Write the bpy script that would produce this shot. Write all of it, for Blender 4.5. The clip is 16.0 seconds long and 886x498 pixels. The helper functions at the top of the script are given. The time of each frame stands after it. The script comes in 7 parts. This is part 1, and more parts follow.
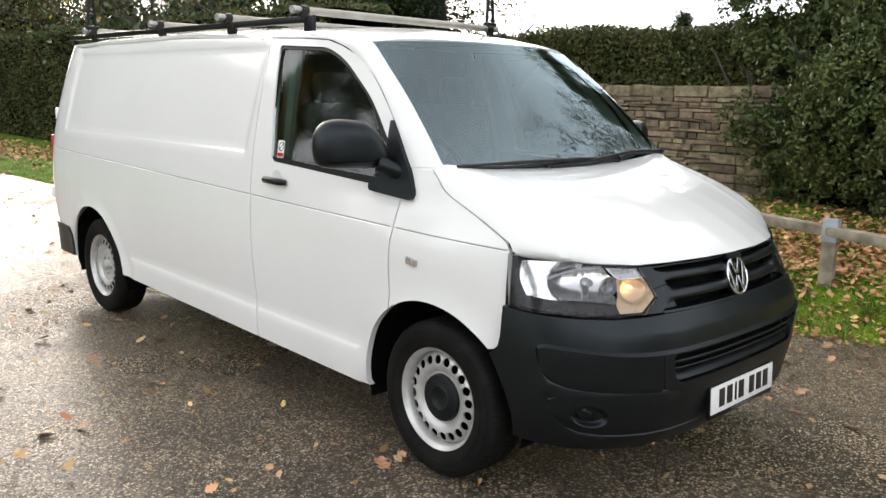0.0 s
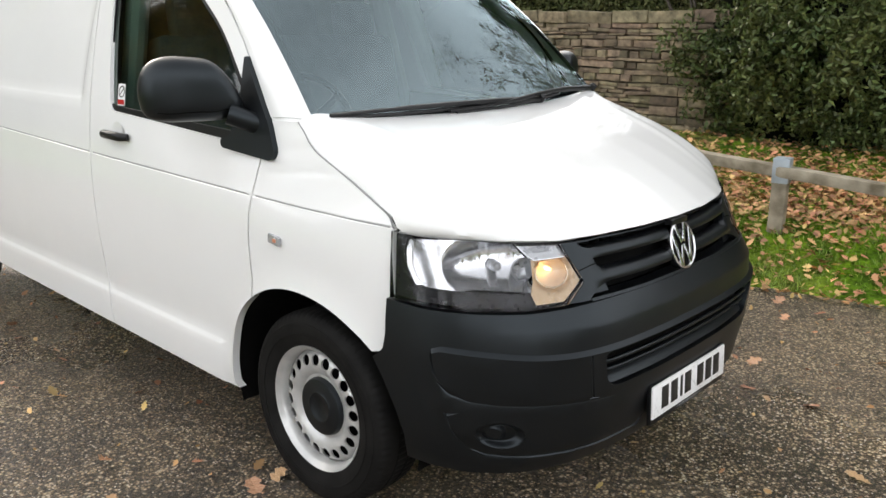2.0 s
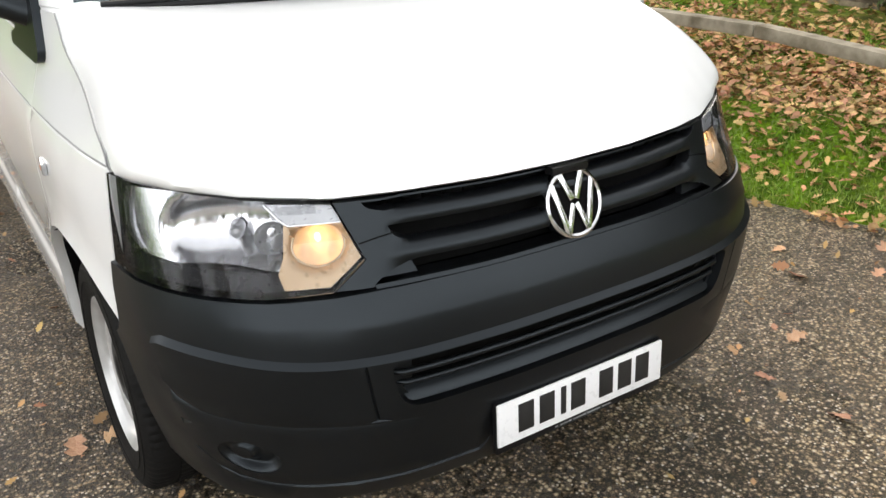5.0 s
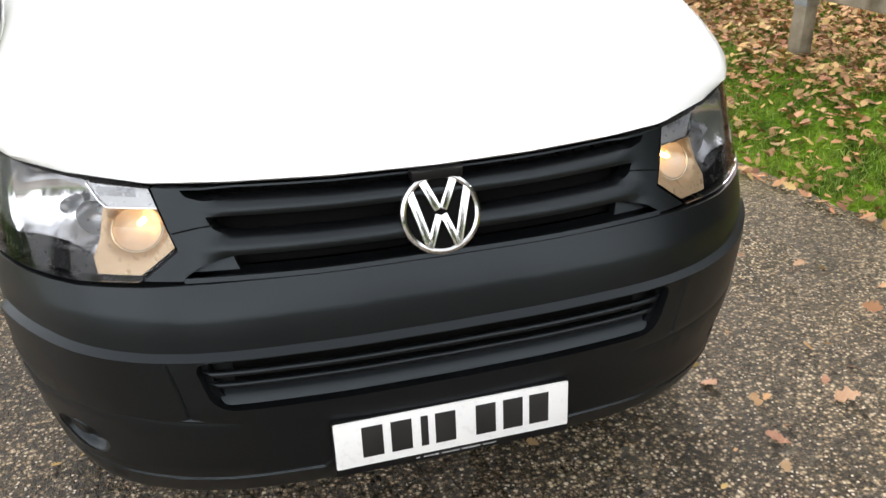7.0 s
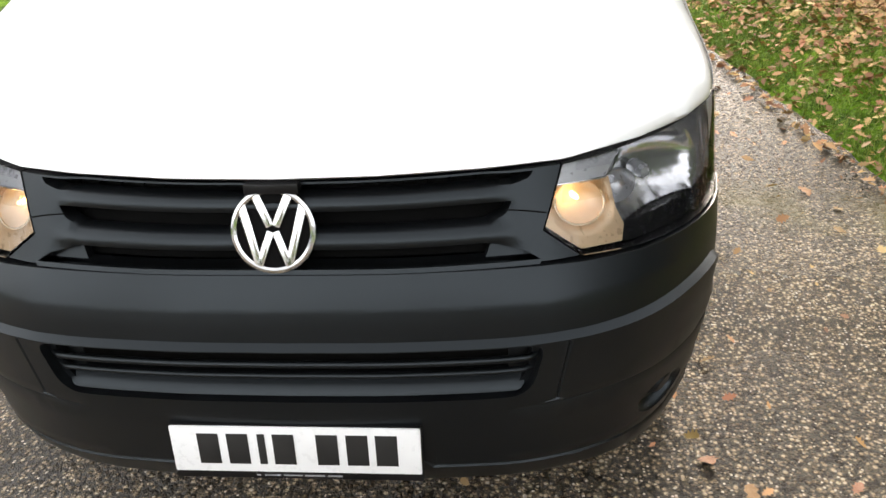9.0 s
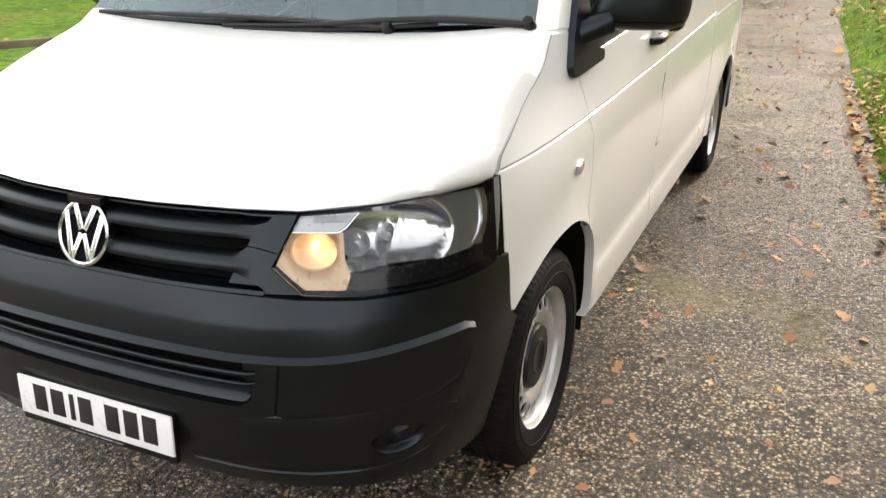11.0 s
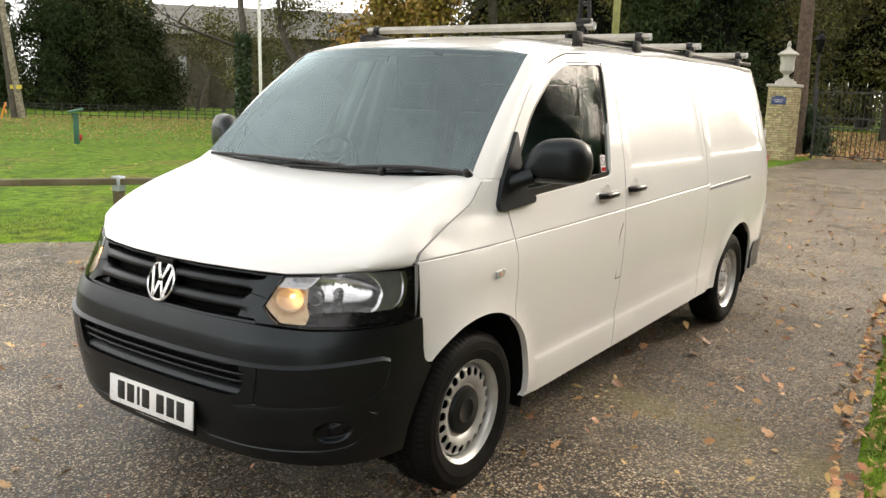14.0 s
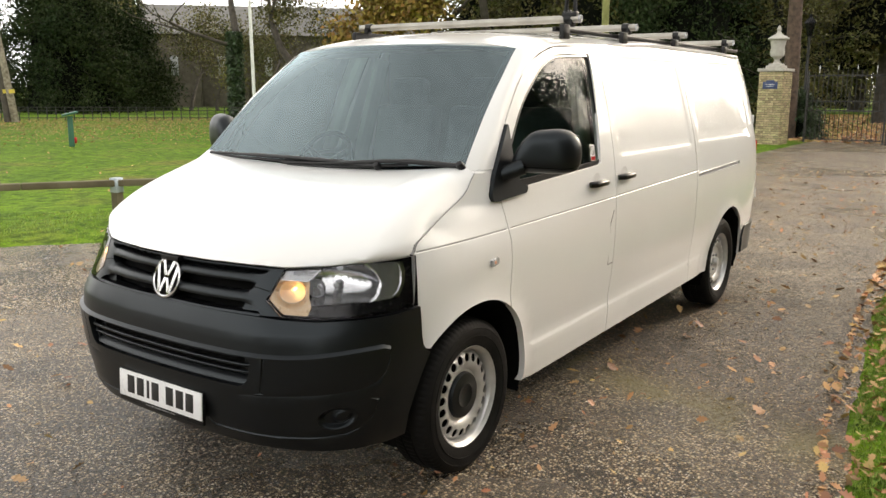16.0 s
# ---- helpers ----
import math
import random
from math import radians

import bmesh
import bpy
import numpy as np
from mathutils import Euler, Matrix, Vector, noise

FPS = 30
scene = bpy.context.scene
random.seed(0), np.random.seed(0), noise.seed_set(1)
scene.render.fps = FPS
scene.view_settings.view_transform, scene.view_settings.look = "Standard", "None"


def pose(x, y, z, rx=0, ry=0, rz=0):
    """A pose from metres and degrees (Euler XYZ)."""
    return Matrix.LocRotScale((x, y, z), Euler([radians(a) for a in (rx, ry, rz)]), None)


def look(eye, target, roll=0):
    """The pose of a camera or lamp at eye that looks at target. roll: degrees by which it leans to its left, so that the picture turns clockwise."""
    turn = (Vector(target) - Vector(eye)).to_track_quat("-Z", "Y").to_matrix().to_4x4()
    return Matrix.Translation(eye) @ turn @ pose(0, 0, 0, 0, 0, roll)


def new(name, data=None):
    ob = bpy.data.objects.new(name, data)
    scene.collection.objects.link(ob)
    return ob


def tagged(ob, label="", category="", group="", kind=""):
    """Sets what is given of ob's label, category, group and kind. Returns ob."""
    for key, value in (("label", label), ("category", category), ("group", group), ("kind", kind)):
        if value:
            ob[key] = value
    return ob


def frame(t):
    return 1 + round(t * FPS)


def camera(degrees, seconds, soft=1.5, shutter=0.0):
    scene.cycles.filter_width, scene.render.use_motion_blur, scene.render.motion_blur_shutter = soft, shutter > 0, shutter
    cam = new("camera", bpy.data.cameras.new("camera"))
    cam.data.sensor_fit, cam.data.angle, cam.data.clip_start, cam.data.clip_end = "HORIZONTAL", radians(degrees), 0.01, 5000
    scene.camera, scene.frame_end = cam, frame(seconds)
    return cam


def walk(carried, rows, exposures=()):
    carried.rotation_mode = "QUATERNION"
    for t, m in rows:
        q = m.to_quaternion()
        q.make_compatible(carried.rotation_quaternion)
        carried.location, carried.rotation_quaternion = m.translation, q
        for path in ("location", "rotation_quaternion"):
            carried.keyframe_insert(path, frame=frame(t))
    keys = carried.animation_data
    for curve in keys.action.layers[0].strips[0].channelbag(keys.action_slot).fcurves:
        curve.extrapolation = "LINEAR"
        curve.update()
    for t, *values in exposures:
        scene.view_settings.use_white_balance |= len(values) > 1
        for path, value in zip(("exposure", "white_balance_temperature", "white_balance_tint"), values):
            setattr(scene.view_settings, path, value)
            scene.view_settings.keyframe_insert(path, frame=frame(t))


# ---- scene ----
cam = camera(55.9, 16.0)
EXPOSURES = [(0.0, 0.80, 6800, 13), (3.0, 1.03, 6900, 13), (6.5, 1.23, 6950, 13), (9.7, 1.28, 7000, 13), (12.0, 1.16, 7300, 13), (13.0, 1.03, 7500, 13), (16.0, 0.86, 7450, 13)]
PATH = [
    (0, (2.385, -3.179, 1.589), (0.965, -1.819, 1.223), 1.2),
    (0.5, (2.186, -3.067, 1.589), (0.792, -1.688, 1.196), 0.4),
    (1, (2.044, -2.968, 1.586), (0.718, -1.535, 1.15), -0.6),
    (1.5, (2.015, -2.753, 1.575), (0.722, -1.304, 1.094), -0.2),
    (2, (2.021, -2.502, 1.579), (0.718, -1.076, 1.06), 0.4),
    (2.5, (1.958, -2.277, 1.559), (0.661, -0.857, 1.011), 0.1),
    (3, (1.888, -2.042, 1.576), (0.596, -0.635, 0.985), -0.5),
    (3.5, (1.962, -1.791, 1.569), (0.616, -0.459, 0.926), 0.8),
    (4, (2.056, -1.576, 1.575), (0.633, -0.359, 0.872), 1.0),
    (4.2, (2.059, -1.498, 1.571), (0.617, -0.321, 0.839), 0.5),
    (6.5, (2.275, -0.613, 1.535), (0.57, -0.012, 0.678), -1.8),
    (7, (2.263, -0.396, 1.537), (0.526, 0.079, 0.667), -1.6),
    (7.5, (2.281, -0.197, 1.538), (0.506, 0.098, 0.663), -1.9),
    (8, (2.371, 0.073, 1.54), (0.567, 0.196, 0.685), -1.9),
    (8.5, (2.31, 0.27, 1.524), (0.503, 0.23, 0.667), -2.6),
    (9, (2.19, 0.454, 1.539), (0.409, 0.278, 0.647), -2.8),
    (9.5, (2.19, 0.677, 1.537), (0.418, 0.386, 0.655), -3.1),
    (9.7, (2.211, 0.834, 1.538), (0.444, 0.475, 0.673), -3.1),
    (11.8, (2.111, 1.881, 1.586), (0.476, 0.918, 0.953), 0.8),
    (12, (2.167, 1.962, 1.582), (0.539, 0.97, 0.977), 0.8),
    (12.5, (2.356, 2.217, 1.617), (0.756, 1.142, 1.083), 0.6),
    (13, (2.44, 2.465, 1.615), (0.855, 1.335, 1.154), 2.0),
    (13.5, (2.567, 2.597, 1.63), (0.971, 1.456, 1.242), 2.2),
    (14, (2.74, 2.676, 1.621), (1.131, 1.545, 1.257), 1.8),
    (14.5, (2.855, 2.735, 1.636), (1.233, 1.623, 1.271), 1.5),
    (15, (2.885, 2.761, 1.638), (1.263, 1.647, 1.28), 1.1),
    (15.5, (2.884, 2.76, 1.634), (1.266, 1.641, 1.272), 0.7),
    (16, (2.828, 2.746, 1.631), (1.217, 1.622, 1.251), 0.3),
]
walk(cam, [(t, look(eye, target, roll)) for t, eye, target, roll in PATH], exposures=EXPOSURES)

# ---- light: hazy low sun behind the van, bright thin overcast ----
SUN_FROM = Vector((-0.955, 0.278, 0.34)).normalized()
SUN_EL = math.asin(SUN_FROM.z)
SUN_AZ = math.atan2(SUN_FROM.x, SUN_FROM.y)

world = bpy.data.worlds.new("sky")
scene.world = world
world.use_nodes = True
wn = world.node_tree.nodes
wl = world.node_tree.links
wn.clear()
sky = wn.new("ShaderNodeTexSky")
sky.sky_type = "NISHITA"
sky.sun_disc = False
sky.sun_elevation = SUN_EL
sky.sun_rotation = SUN_AZ
sky.air_density, sky.dust_density, sky.ozone_density = 1.0, 6.0, 1.0
haze = wn.new("ShaderNodeHueSaturation")
haze.inputs["Saturation"].default_value = 0.45
cloud_xyz = wn.new("ShaderNodeTexCoord")
cloud = wn.new("ShaderNodeTexNoise")
cloud.inputs["Scale"].default_value = 2.2
cloud.inputs["Detail"].default_value = 6
veil = wn.new("ShaderNodeMixRGB")
veil.inputs[0].default_value = 0.91
veil.inputs[2].default_value = (8.2, 8.8, 9.4, 1)
puff = wn.new("ShaderNodeMapRange")
puff.inputs["From Min"].default_value, puff.inputs["From Max"].default_value = 0.3, 0.7
puff.inputs["To Min"].default_value, puff.inputs["To Max"].default_value = 0.8, 1.2
mul = wn.new("ShaderNodeMixRGB")
mul.blend_type = "MULTIPLY"
mul.inputs[0].default_value = 1.0
bg = wn.new("ShaderNodeBackground")
bg.inputs["Strength"].default_value = 0.15
wo = wn.new("ShaderNodeOutputWorld")
wl.new(sky.outputs[0], haze.inputs["Color"])
wl.new(haze.outputs[0], veil.inputs[1])
wl.new(cloud_xyz.outputs["Generated"], cloud.inputs["Vector"])
wl.new(cloud.outputs["Fac"], puff.inputs[0])
wl.new(veil.outputs[0], mul.inputs[1])
wl.new(puff.outputs[0], mul.inputs[2])
# haze: brightest low down, thinner overhead
up_xyz = wn.new("ShaderNodeSeparateXYZ")
thin = wn.new("ShaderNodeMapRange")
thin.interpolation_type = "SMOOTHSTEP"
thin.inputs["From Min"].default_value, thin.inputs["From Max"].default_value = 0.05, 1.0
thin.inputs["To Min"].default_value, thin.inputs["To Max"].default_value = 1.32, 0.46
mul2 = wn.new("ShaderNodeMixRGB")
mul2.blend_type = "MULTIPLY"
mul2.inputs[0].default_value = 1.0
wl.new(cloud_xyz.outputs["Generated"], up_xyz.inputs[0])
wl.new(up_xyz.outputs[2], thin.inputs[0])
wl.new(mul.outputs[0], mul2.inputs[1])
wl.new(thin.outputs[0], mul2.inputs[2])
# thin cloud glows warm round the veiled sun
toward = wn.new("ShaderNodeVectorMath")
toward.operation = "DOT_PRODUCT"
toward.inputs[1].default_value = SUN_FROM
ring = wn.new("ShaderNodeMapRange")
ring.interpolation_type = "SMOOTHERSTEP"
ring.inputs["From Min"].default_value, ring.inputs["From Max"].default_value = 0.62, 1.0
aureole = wn.new("ShaderNodeMixRGB")
aureole.blend_type = "MULTIPLY"
aureole.inputs[0].default_value = 1.0
aureole.inputs[2].default_value = (11.0, 10.0, 8.3, 1)
add_glow = wn.new("ShaderNodeMixRGB")
add_glow.blend_type = "ADD"
add_glow.inputs[0].default_value = 1.0
patchy = wn.new("ShaderNodeMixRGB")
patchy.blend_type = "MULTIPLY"
patchy.inputs[0].default_value = 1.0
wl.new(cloud_xyz.outputs["Generated"], toward.inputs[0])
wl.new(toward.outputs["Value"], ring.inputs[0])
wl.new(ring.outputs[0], aureole.inputs[1])
wl.new(aureole.outputs[0], patchy.inputs[1])
wl.new(puff.outputs[0], patchy.inputs[2])
wl.new(mul2.outputs[0], add_glow.inputs[1])
wl.new(patchy.outputs[0], add_glow.inputs[2])
wl.new(add_glow.outputs[0], bg.inputs[0])
wl.new(bg.outputs[0], wo.inputs[0])

sun = new("sun", bpy.data.lights.new("sun", "SUN"))
sun.data.energy, sun.data.angle, sun.data.color = 1.05, radians(7), (1.0, 0.92, 0.83)
sun.matrix_world = look(SUN_FROM * 50, (0, 0, 0))

# ---- materials ----


def nodes_of(name):
    m = bpy.data.materials.new(name)
    m.use_nodes = True
    nt = m.node_tree
    return m, nt, nt.nodes["Principled BSDF"]


def ramp_of(nt, stops):
    r = nt.nodes.new("ShaderNodeValToRGB")
    while len(r.color_ramp.elements) < len(stops):
        r.color_ramp.elements.new(0.5)
    for e, (p, c) in zip(r.color_ramp.elements, stops):
        e.position, e.color = p, (*c, 1)
    return r


def surf(name, a, b, scale=6.0, rough=0.6, metal=0.0, bump=0.0, bump_scale=60.0, spread=0.12, coat=0.0, per_object=0.0, per_island=0.0, spec=0.5, detail=5.0):
    """A mottled surface: colours a to b at one scale, gloss and relief at a finer one."""
    m, nt, p = nodes_of(name)
    n, l = nt.nodes, nt.links
    co = n.new("ShaderNodeTexCoord")
    big = n.new("ShaderNodeTexNoise")
    big.inputs["Scale"].default_value, big.inputs["Detail"].default_value = scale, detail
    l.new(co.outputs["Object"], big.inputs["Vector"])
    ramp = ramp_of(nt, [(0.3, a), (0.7, b)])
    l.new(big.outputs["Fac"], ramp.inputs[0])
    col = ramp.outputs[0]
    if per_object or per_island:
        hs = n.new("ShaderNodeHueSaturation")
        src = n.new("ShaderNodeObjectInfo") if per_object else n.new("ShaderNodeNewGeometry")
        out = src.outputs["Random"] if per_object else src.outputs["Random Per Island"]
        k = per_object or per_island
        mr = n.new("ShaderNodeMapRange")
        mr.inputs["To Min"].default_value, mr.inputs["To Max"].default_value = 1 - k, 1 + k
        l.new(out, mr.inputs[0])
        l.new(mr.outputs[0], hs.inputs["Value"])
        mr2 = n.new("ShaderNodeMapRange")
        mr2.inputs["To Min"].default_value, mr2.inputs["To Max"].default_value = 0.5 - 0.06 * k, 0.5 + 0.06 * k
        wob = n.new("ShaderNodeMath")
        wob.operation = "FRACT"
        mul7 = n.new("ShaderNodeMath")
        mul7.operation = "MULTIPLY"
        mul7.inputs[1].default_value = 7.31
        l.new(out, mul7.inputs[0])
        l.new(mul7.outputs[0], wob.inputs[0])
        l.new(wob.outputs[0], mr2.inputs[0])
        l.new(mr2.outputs[0], hs.inputs["Hue"])
        l.new(col, hs.inputs["Color"])
        col = hs.outputs[0]
    l.new(col, p.inputs["Base Color"])
    fine = n.new("ShaderNodeTexNoise")
    fine.inputs["Scale"].default_value, fine.inputs["Detail"].default_value = bump_scale, 4
    l.new(co.outputs["Object"], fine.inputs["Vector"])
    rr = n.new("ShaderNodeMapRange")
    rr.inputs["To Min"].default_value, rr.inputs["To Max"].default_value = max(0.02, rough - spread), min(1, rough + spread)
    l.new(fine.outputs["Fac"], rr.inputs[0])
    l.new(rr.outputs[0], p.inputs["Roughness"])
    p.inputs["Metallic"].default_value = metal
    p.inputs["Coat Weight"].default_value = coat
    p.inputs["Coat Roughness"].default_value = 0.06
    p.inputs["Specular IOR Level"].default_value = spec
    if bump:
        bp = n.new("ShaderNodeBump")
        bp.inputs["Strength"].default_value = bump
        bp.inputs["Distance"].default_value = 0.01
        l.new(fine.outputs["Fac"], bp.inputs["Height"])
        l.new(bp.outputs[0], p.inputs["Normal"])
    return m


def pane_glass(name, tint, gloss=(1, 1, 1), ior=1.9):
    """Thin pane: clear, tinted, mirrors by Fresnel."""
    m, nt, p = nodes_of(name)
    n, l = nt.nodes, nt.links
    n.remove(p)
    tr = n.new("ShaderNodeBsdfTransparent")
    tr.inputs[0].default_value = (*tint, 1)
    gl = n.new("ShaderNodeBsdfGlossy")
    gl.inputs["Roughness"].default_value = 0.015
    gl.inputs["Color"].default_value = (*gloss, 1)
    fr = n.new("ShaderNodeFresnel")
    fr.inputs["IOR"].default_value = ior
    mx = n.new("ShaderNodeMixShader")
    l.new(fr.outputs[0], mx.inputs[0])
    l.new(tr.outputs[0], mx.inputs[1])
    l.new(gl.outputs[0], mx.inputs[2])
    l.new(mx.outputs[0], n["Material Output"].inputs[0])
    return m


def glow(name, colour, strength):
    m, nt, p = nodes_of(name)
    p.inputs["Base Color"].default_value = (*colour, 1)
    p.inputs["Emission Color"].default_value = (*colour, 1)
    p.inputs["Emission Strength"].default_value = strength
    p.inputs["Roughness"].default_value = 0.3
    return m


PAINT = surf("white_paint", (0.75, 0.75, 0.74), (0.79, 0.79, 0.78), 1.3, 0.36, coat=1.0, bump=0.004, bump_scale=3.0, spread=0.08, spec=0.15)
PLASTIC = surf("grained_black_plastic", (0.0034, 0.0037, 0.0043), (0.0052, 0.0056, 0.0064), 5, 0.36, bump=0.02, bump_scale=900, spread=0.08, spec=0.40)
PLASTIC.node_tree.nodes["Principled BSDF"].inputs["Specular Tint"].default_value = (0.80, 0.92, 1.0, 1)
SMOOTH_BLACK = surf("satin_black_plastic", (0.004, 0.004, 0.0045), (0.008, 0.008, 0.009), 9, 0.32, bump=0.01, bump_scale=300, spec=0.3)
# near-black for shade painted into recesses and gaps, and for black trim
VOID = surf("shade_and_trim_black", (0.003, 0.003, 0.003), (0.005, 0.005, 0.005), 9, 0.9, spec=0.08)
RUBBER = surf("tyre_rubber", (0.004, 0.0039, 0.0037), (0.012, 0.0115, 0.011), 9, 0.66, bump=0.09, bump_scale=220, spec=0.12)
STEEL = surf("silver_wheel_paint", (0.44, 0.44, 0.435), (0.58, 0.575, 0.56), 14, 0.34, metal=0.45, bump=0.03, bump_scale=80)
CHROME = surf("chrome", (0.66, 0.66, 0.67), (0.74, 0.74, 0.75), 9, 0.17, metal=1.0, spread=0.04)
REFLECTOR = surf("lamp_reflector", (0.62, 0.625, 0.64), (0.72, 0.725, 0.74), 22, 0.15, metal=0.9, spread=0.06, bump=0.03, bump_scale=40)
ALU = surf("dull_aluminium", (0.30, 0.285, 0.25), (0.42, 0.40, 0.36), 8, 0.42, metal=0.8, bump=0.05, bump_scale=60)
# gloss colour carries the blue of the sky mirrored in the windscreen
SCREEN_GLASS = pane_glass("windscreen_glass", (0.84, 0.92, 0.93), (0.76, 0.94, 1.0), 2.3)
DOOR_GLASS = pane_glass("door_glass", (0.56, 0.73, 0.65), (1, 1, 1), 1.55)
LENS = pane_glass("lamp_lens", (0.95, 0.95, 0.96), (0.62, 0.62, 0.63), 1.36)
LAMP_DARK = surf("lamp_housing", (0.004, 0.004, 0.0045), (0.008, 0.008, 0.009), 9, 0.25, spec=0.25)
LAMP_BACK = surf("lamp_back", (0.34, 0.35, 0.36), (0.42, 0.43, 0.44), 9, 0.3, metal=0.5)
LAMP_GREY = surf("lamp_bezel", (0.42, 0.43, 0.45), (0.54, 0.55, 0.57), 9, 0.25, metal=0.5)
BULB = glow("side_lamp_bulb", (1.0, 0.56, 0.20), 4.5)
BOWL = surf("side_lamp_bowl", (0.66, 0.60, 0.50), (0.76, 0.70, 0.60), 9, 0.35, metal=0.3)
# floor and rim colours carry the warm glow of the bulb
LAMP_FLOOR = surf("lamp_floor_glow_tint", (0.42, 0.30, 0.18), (0.52, 0.38, 0.24), 9, 0.30, metal=0.3)
BOWL_RIM = surf("lamp_rim_glow_tint", (0.78, 0.70, 0.55), (0.86, 0.78, 0.62), 9, 0.22, metal=0.5)
FLUTED = pane_glass("fluted_insert", (0.92, 0.88, 0.80), (0.8, 0.8, 0.8), 1.4)
AMBER = surf("amber_plastic", (0.50, 0.20, 0.12), (0.60, 0.27, 0.17), 9, 0.2)
RED_LENS = surf("red_lens", (0.35, 0.02, 0.02), (0.45, 0.03, 0.03), 9, 0.15)
PLATE = surf("plate_white", (0.80, 0.80, 0.80), (0.86, 0.86, 0.86), 4, 0.3, coat=0.4)
INK = surf("black_ink", (0.012, 0.012, 0.012), (0.02, 0.02, 0.02), 9, 0.4)
TRIM = surf("cab_trim_grey", (0.10, 0.12, 0.125), (0.15, 0.17, 0.175), 6, 0.7, bump=0.1, bump_scale=300)
CLOTH = surf("seat_cloth", (0.075, 0.085, 0.095), (0.12, 0.13, 0.14), 14, 0.9, bump=0.3, bump_scale=400)
# grey that paints the dark of creases, shut lines and the rail slot
LINE_SHADE = surf("line_shade_grey", (0.26, 0.26, 0.26), (0.34, 0.34, 0.335), 9, 0.7, spec=0.2)
PALE_TRIM = surf("pale_cab_lining", (0.42, 0.46, 0.43), (0.52, 0.55, 0.52), 4, 0.8)

# ---- mesh tools ----


class Shape:
    """Collects points and faces of one mesh."""

    def __init__(self):
        self.v, self.f = [], []

    def add(self, verts, faces):
        k = len(self.v)
        self.v += [tuple(p) for p in verts]
        self.f += [tuple(i + k for i in q) for q in faces]
        return self

    def box(self, centre, size, bevel=0.0, turn=(0, 0, 0), taper=1.0):
        bm = bmesh.new()
        bmesh.ops.create_cube(bm, size=1)
        for p in bm.verts:
            k = taper if p.co.z > 0 else 1.0
            p.co = Vector((p.co.x * size[0] * k, p.co.y * size[1] * k, p.co.z * size[2]))
        if bevel:
            bmesh.ops.bevel(bm, geom=bm.edges[:], offset=bevel, segments=2, profile=0.6, affect="EDGES")
        bm.transform(pose(*centre, *turn))
        bm.verts.index_update()
        self.add([p.co for p in bm.verts], [[p.index for p in f.verts] for f in bm.faces])
        bm.free()
        return self

    def tube(self, pts, radii, sides=8, cap=True):
        pts = [Vector(p) for p in pts]
        if not isinstance(radii, (list, tuple)):
            radii = [radii] * len(pts)
        verts, faces = [], []
        up = Vector((0, 0, 1))
        for i, p in enumerate(pts):
            d = (pts[min(i + 1, len(pts) - 1)] - pts[max(i - 1, 0)]).normalized()
            if abs(d.dot(up)) > 0.95:
                up = Vector((1, 0, 0)) if abs(d.x) < 0.9 else Vector((0, 1, 0))
            a = d.cross(up).normalized()
            b = a.cross(d).normalized()
            up = b
            for k in range(sides):
                w = 2 * math.pi * k / sides
                verts.append(p + (a * math.cos(w) + b * math.sin(w)) * radii[i])
        for i in range(len(pts) - 1):
            for k in range(sides):
                k2 = (k + 1) % sides
                faces.append((i * sides + k, i * sides + k2, (i + 1) * sides + k2, (i + 1) * sides + k))
        if cap:
            faces.append(tuple(range(sides))[::-1])
            faces.append(tuple((len(pts) - 1) * sides + k for k in range(sides)))
        return self.add(verts, faces)

    def lathe(self, profile, m=Matrix(), seg=64, wobble=None):
        """profile: (radius, height) points, turned round the local z axis."""
        verts, faces = [], []
        n = len(profile)
        for k in range(seg):
            w = 2 * math.pi * k / seg
            for i, (r, h) in enumerate(profile):
                rr = r + (wobble(i, k) if wobble else 0)
                verts.append(m @ Vector((rr * math.cos(w), rr * math.sin(w), h)))
        for k in range(seg):
            k2 = (k + 1) % seg
            for i in range(n - 1):
                faces.append((k * n + i, k2 * n + i, k2 * n + i + 1, k * n + i + 1))
        return self.add(verts, faces)

    def grid(self, fn, nu, nv):
        verts = [fn(i / nu, j / nv) for i in range(nu + 1) for j in range(nv + 1)]
        w = nv + 1
        faces = [(i * w + j, (i + 1) * w + j, (i + 1) * w + j + 1, i * w + j + 1) for i in range(nu) for j in range(nv)]
        return self.add(verts, faces)

    def mesh(self, name, angle=35.0):
        me = bpy.data.meshes.new(name)
        me.from_pydata(self.v, [], self.f)
        me.validate()
        if angle:
            me.shade_smooth()
            me.set_sharp_from_angle(angle=radians(angle))
        return me


def part(name, shape, material, parent, label="", angle=35.0, at=None):
    """One mesh object under a thing or a part."""
    ob = new(name, shape.mesh(name, angle) if isinstance(shape, Shape) else shape)
    if not ob.data.materials:
        ob.data.materials.append(material)
    if parent is not None:
        ob.parent = parent
    if at is not None:
        ob.matrix_basis = at
    if label:
        tagged(ob, label)
    return ob


def thing(name, label, category, at=Matrix(), group="", kind=""):
    ob = new(name)
    ob.empty_display_size = 0.1
    ob.matrix_basis = at
    return tagged(ob, label, category, group, kind)


def lone(name, shape, material, label, category, at=Matrix(), group="", kind="", angle=35.0):
    ob = part(name, shape, material, None, "", angle)
    ob.matrix_basis = at
    return tagged(ob, label, category, group, kind)


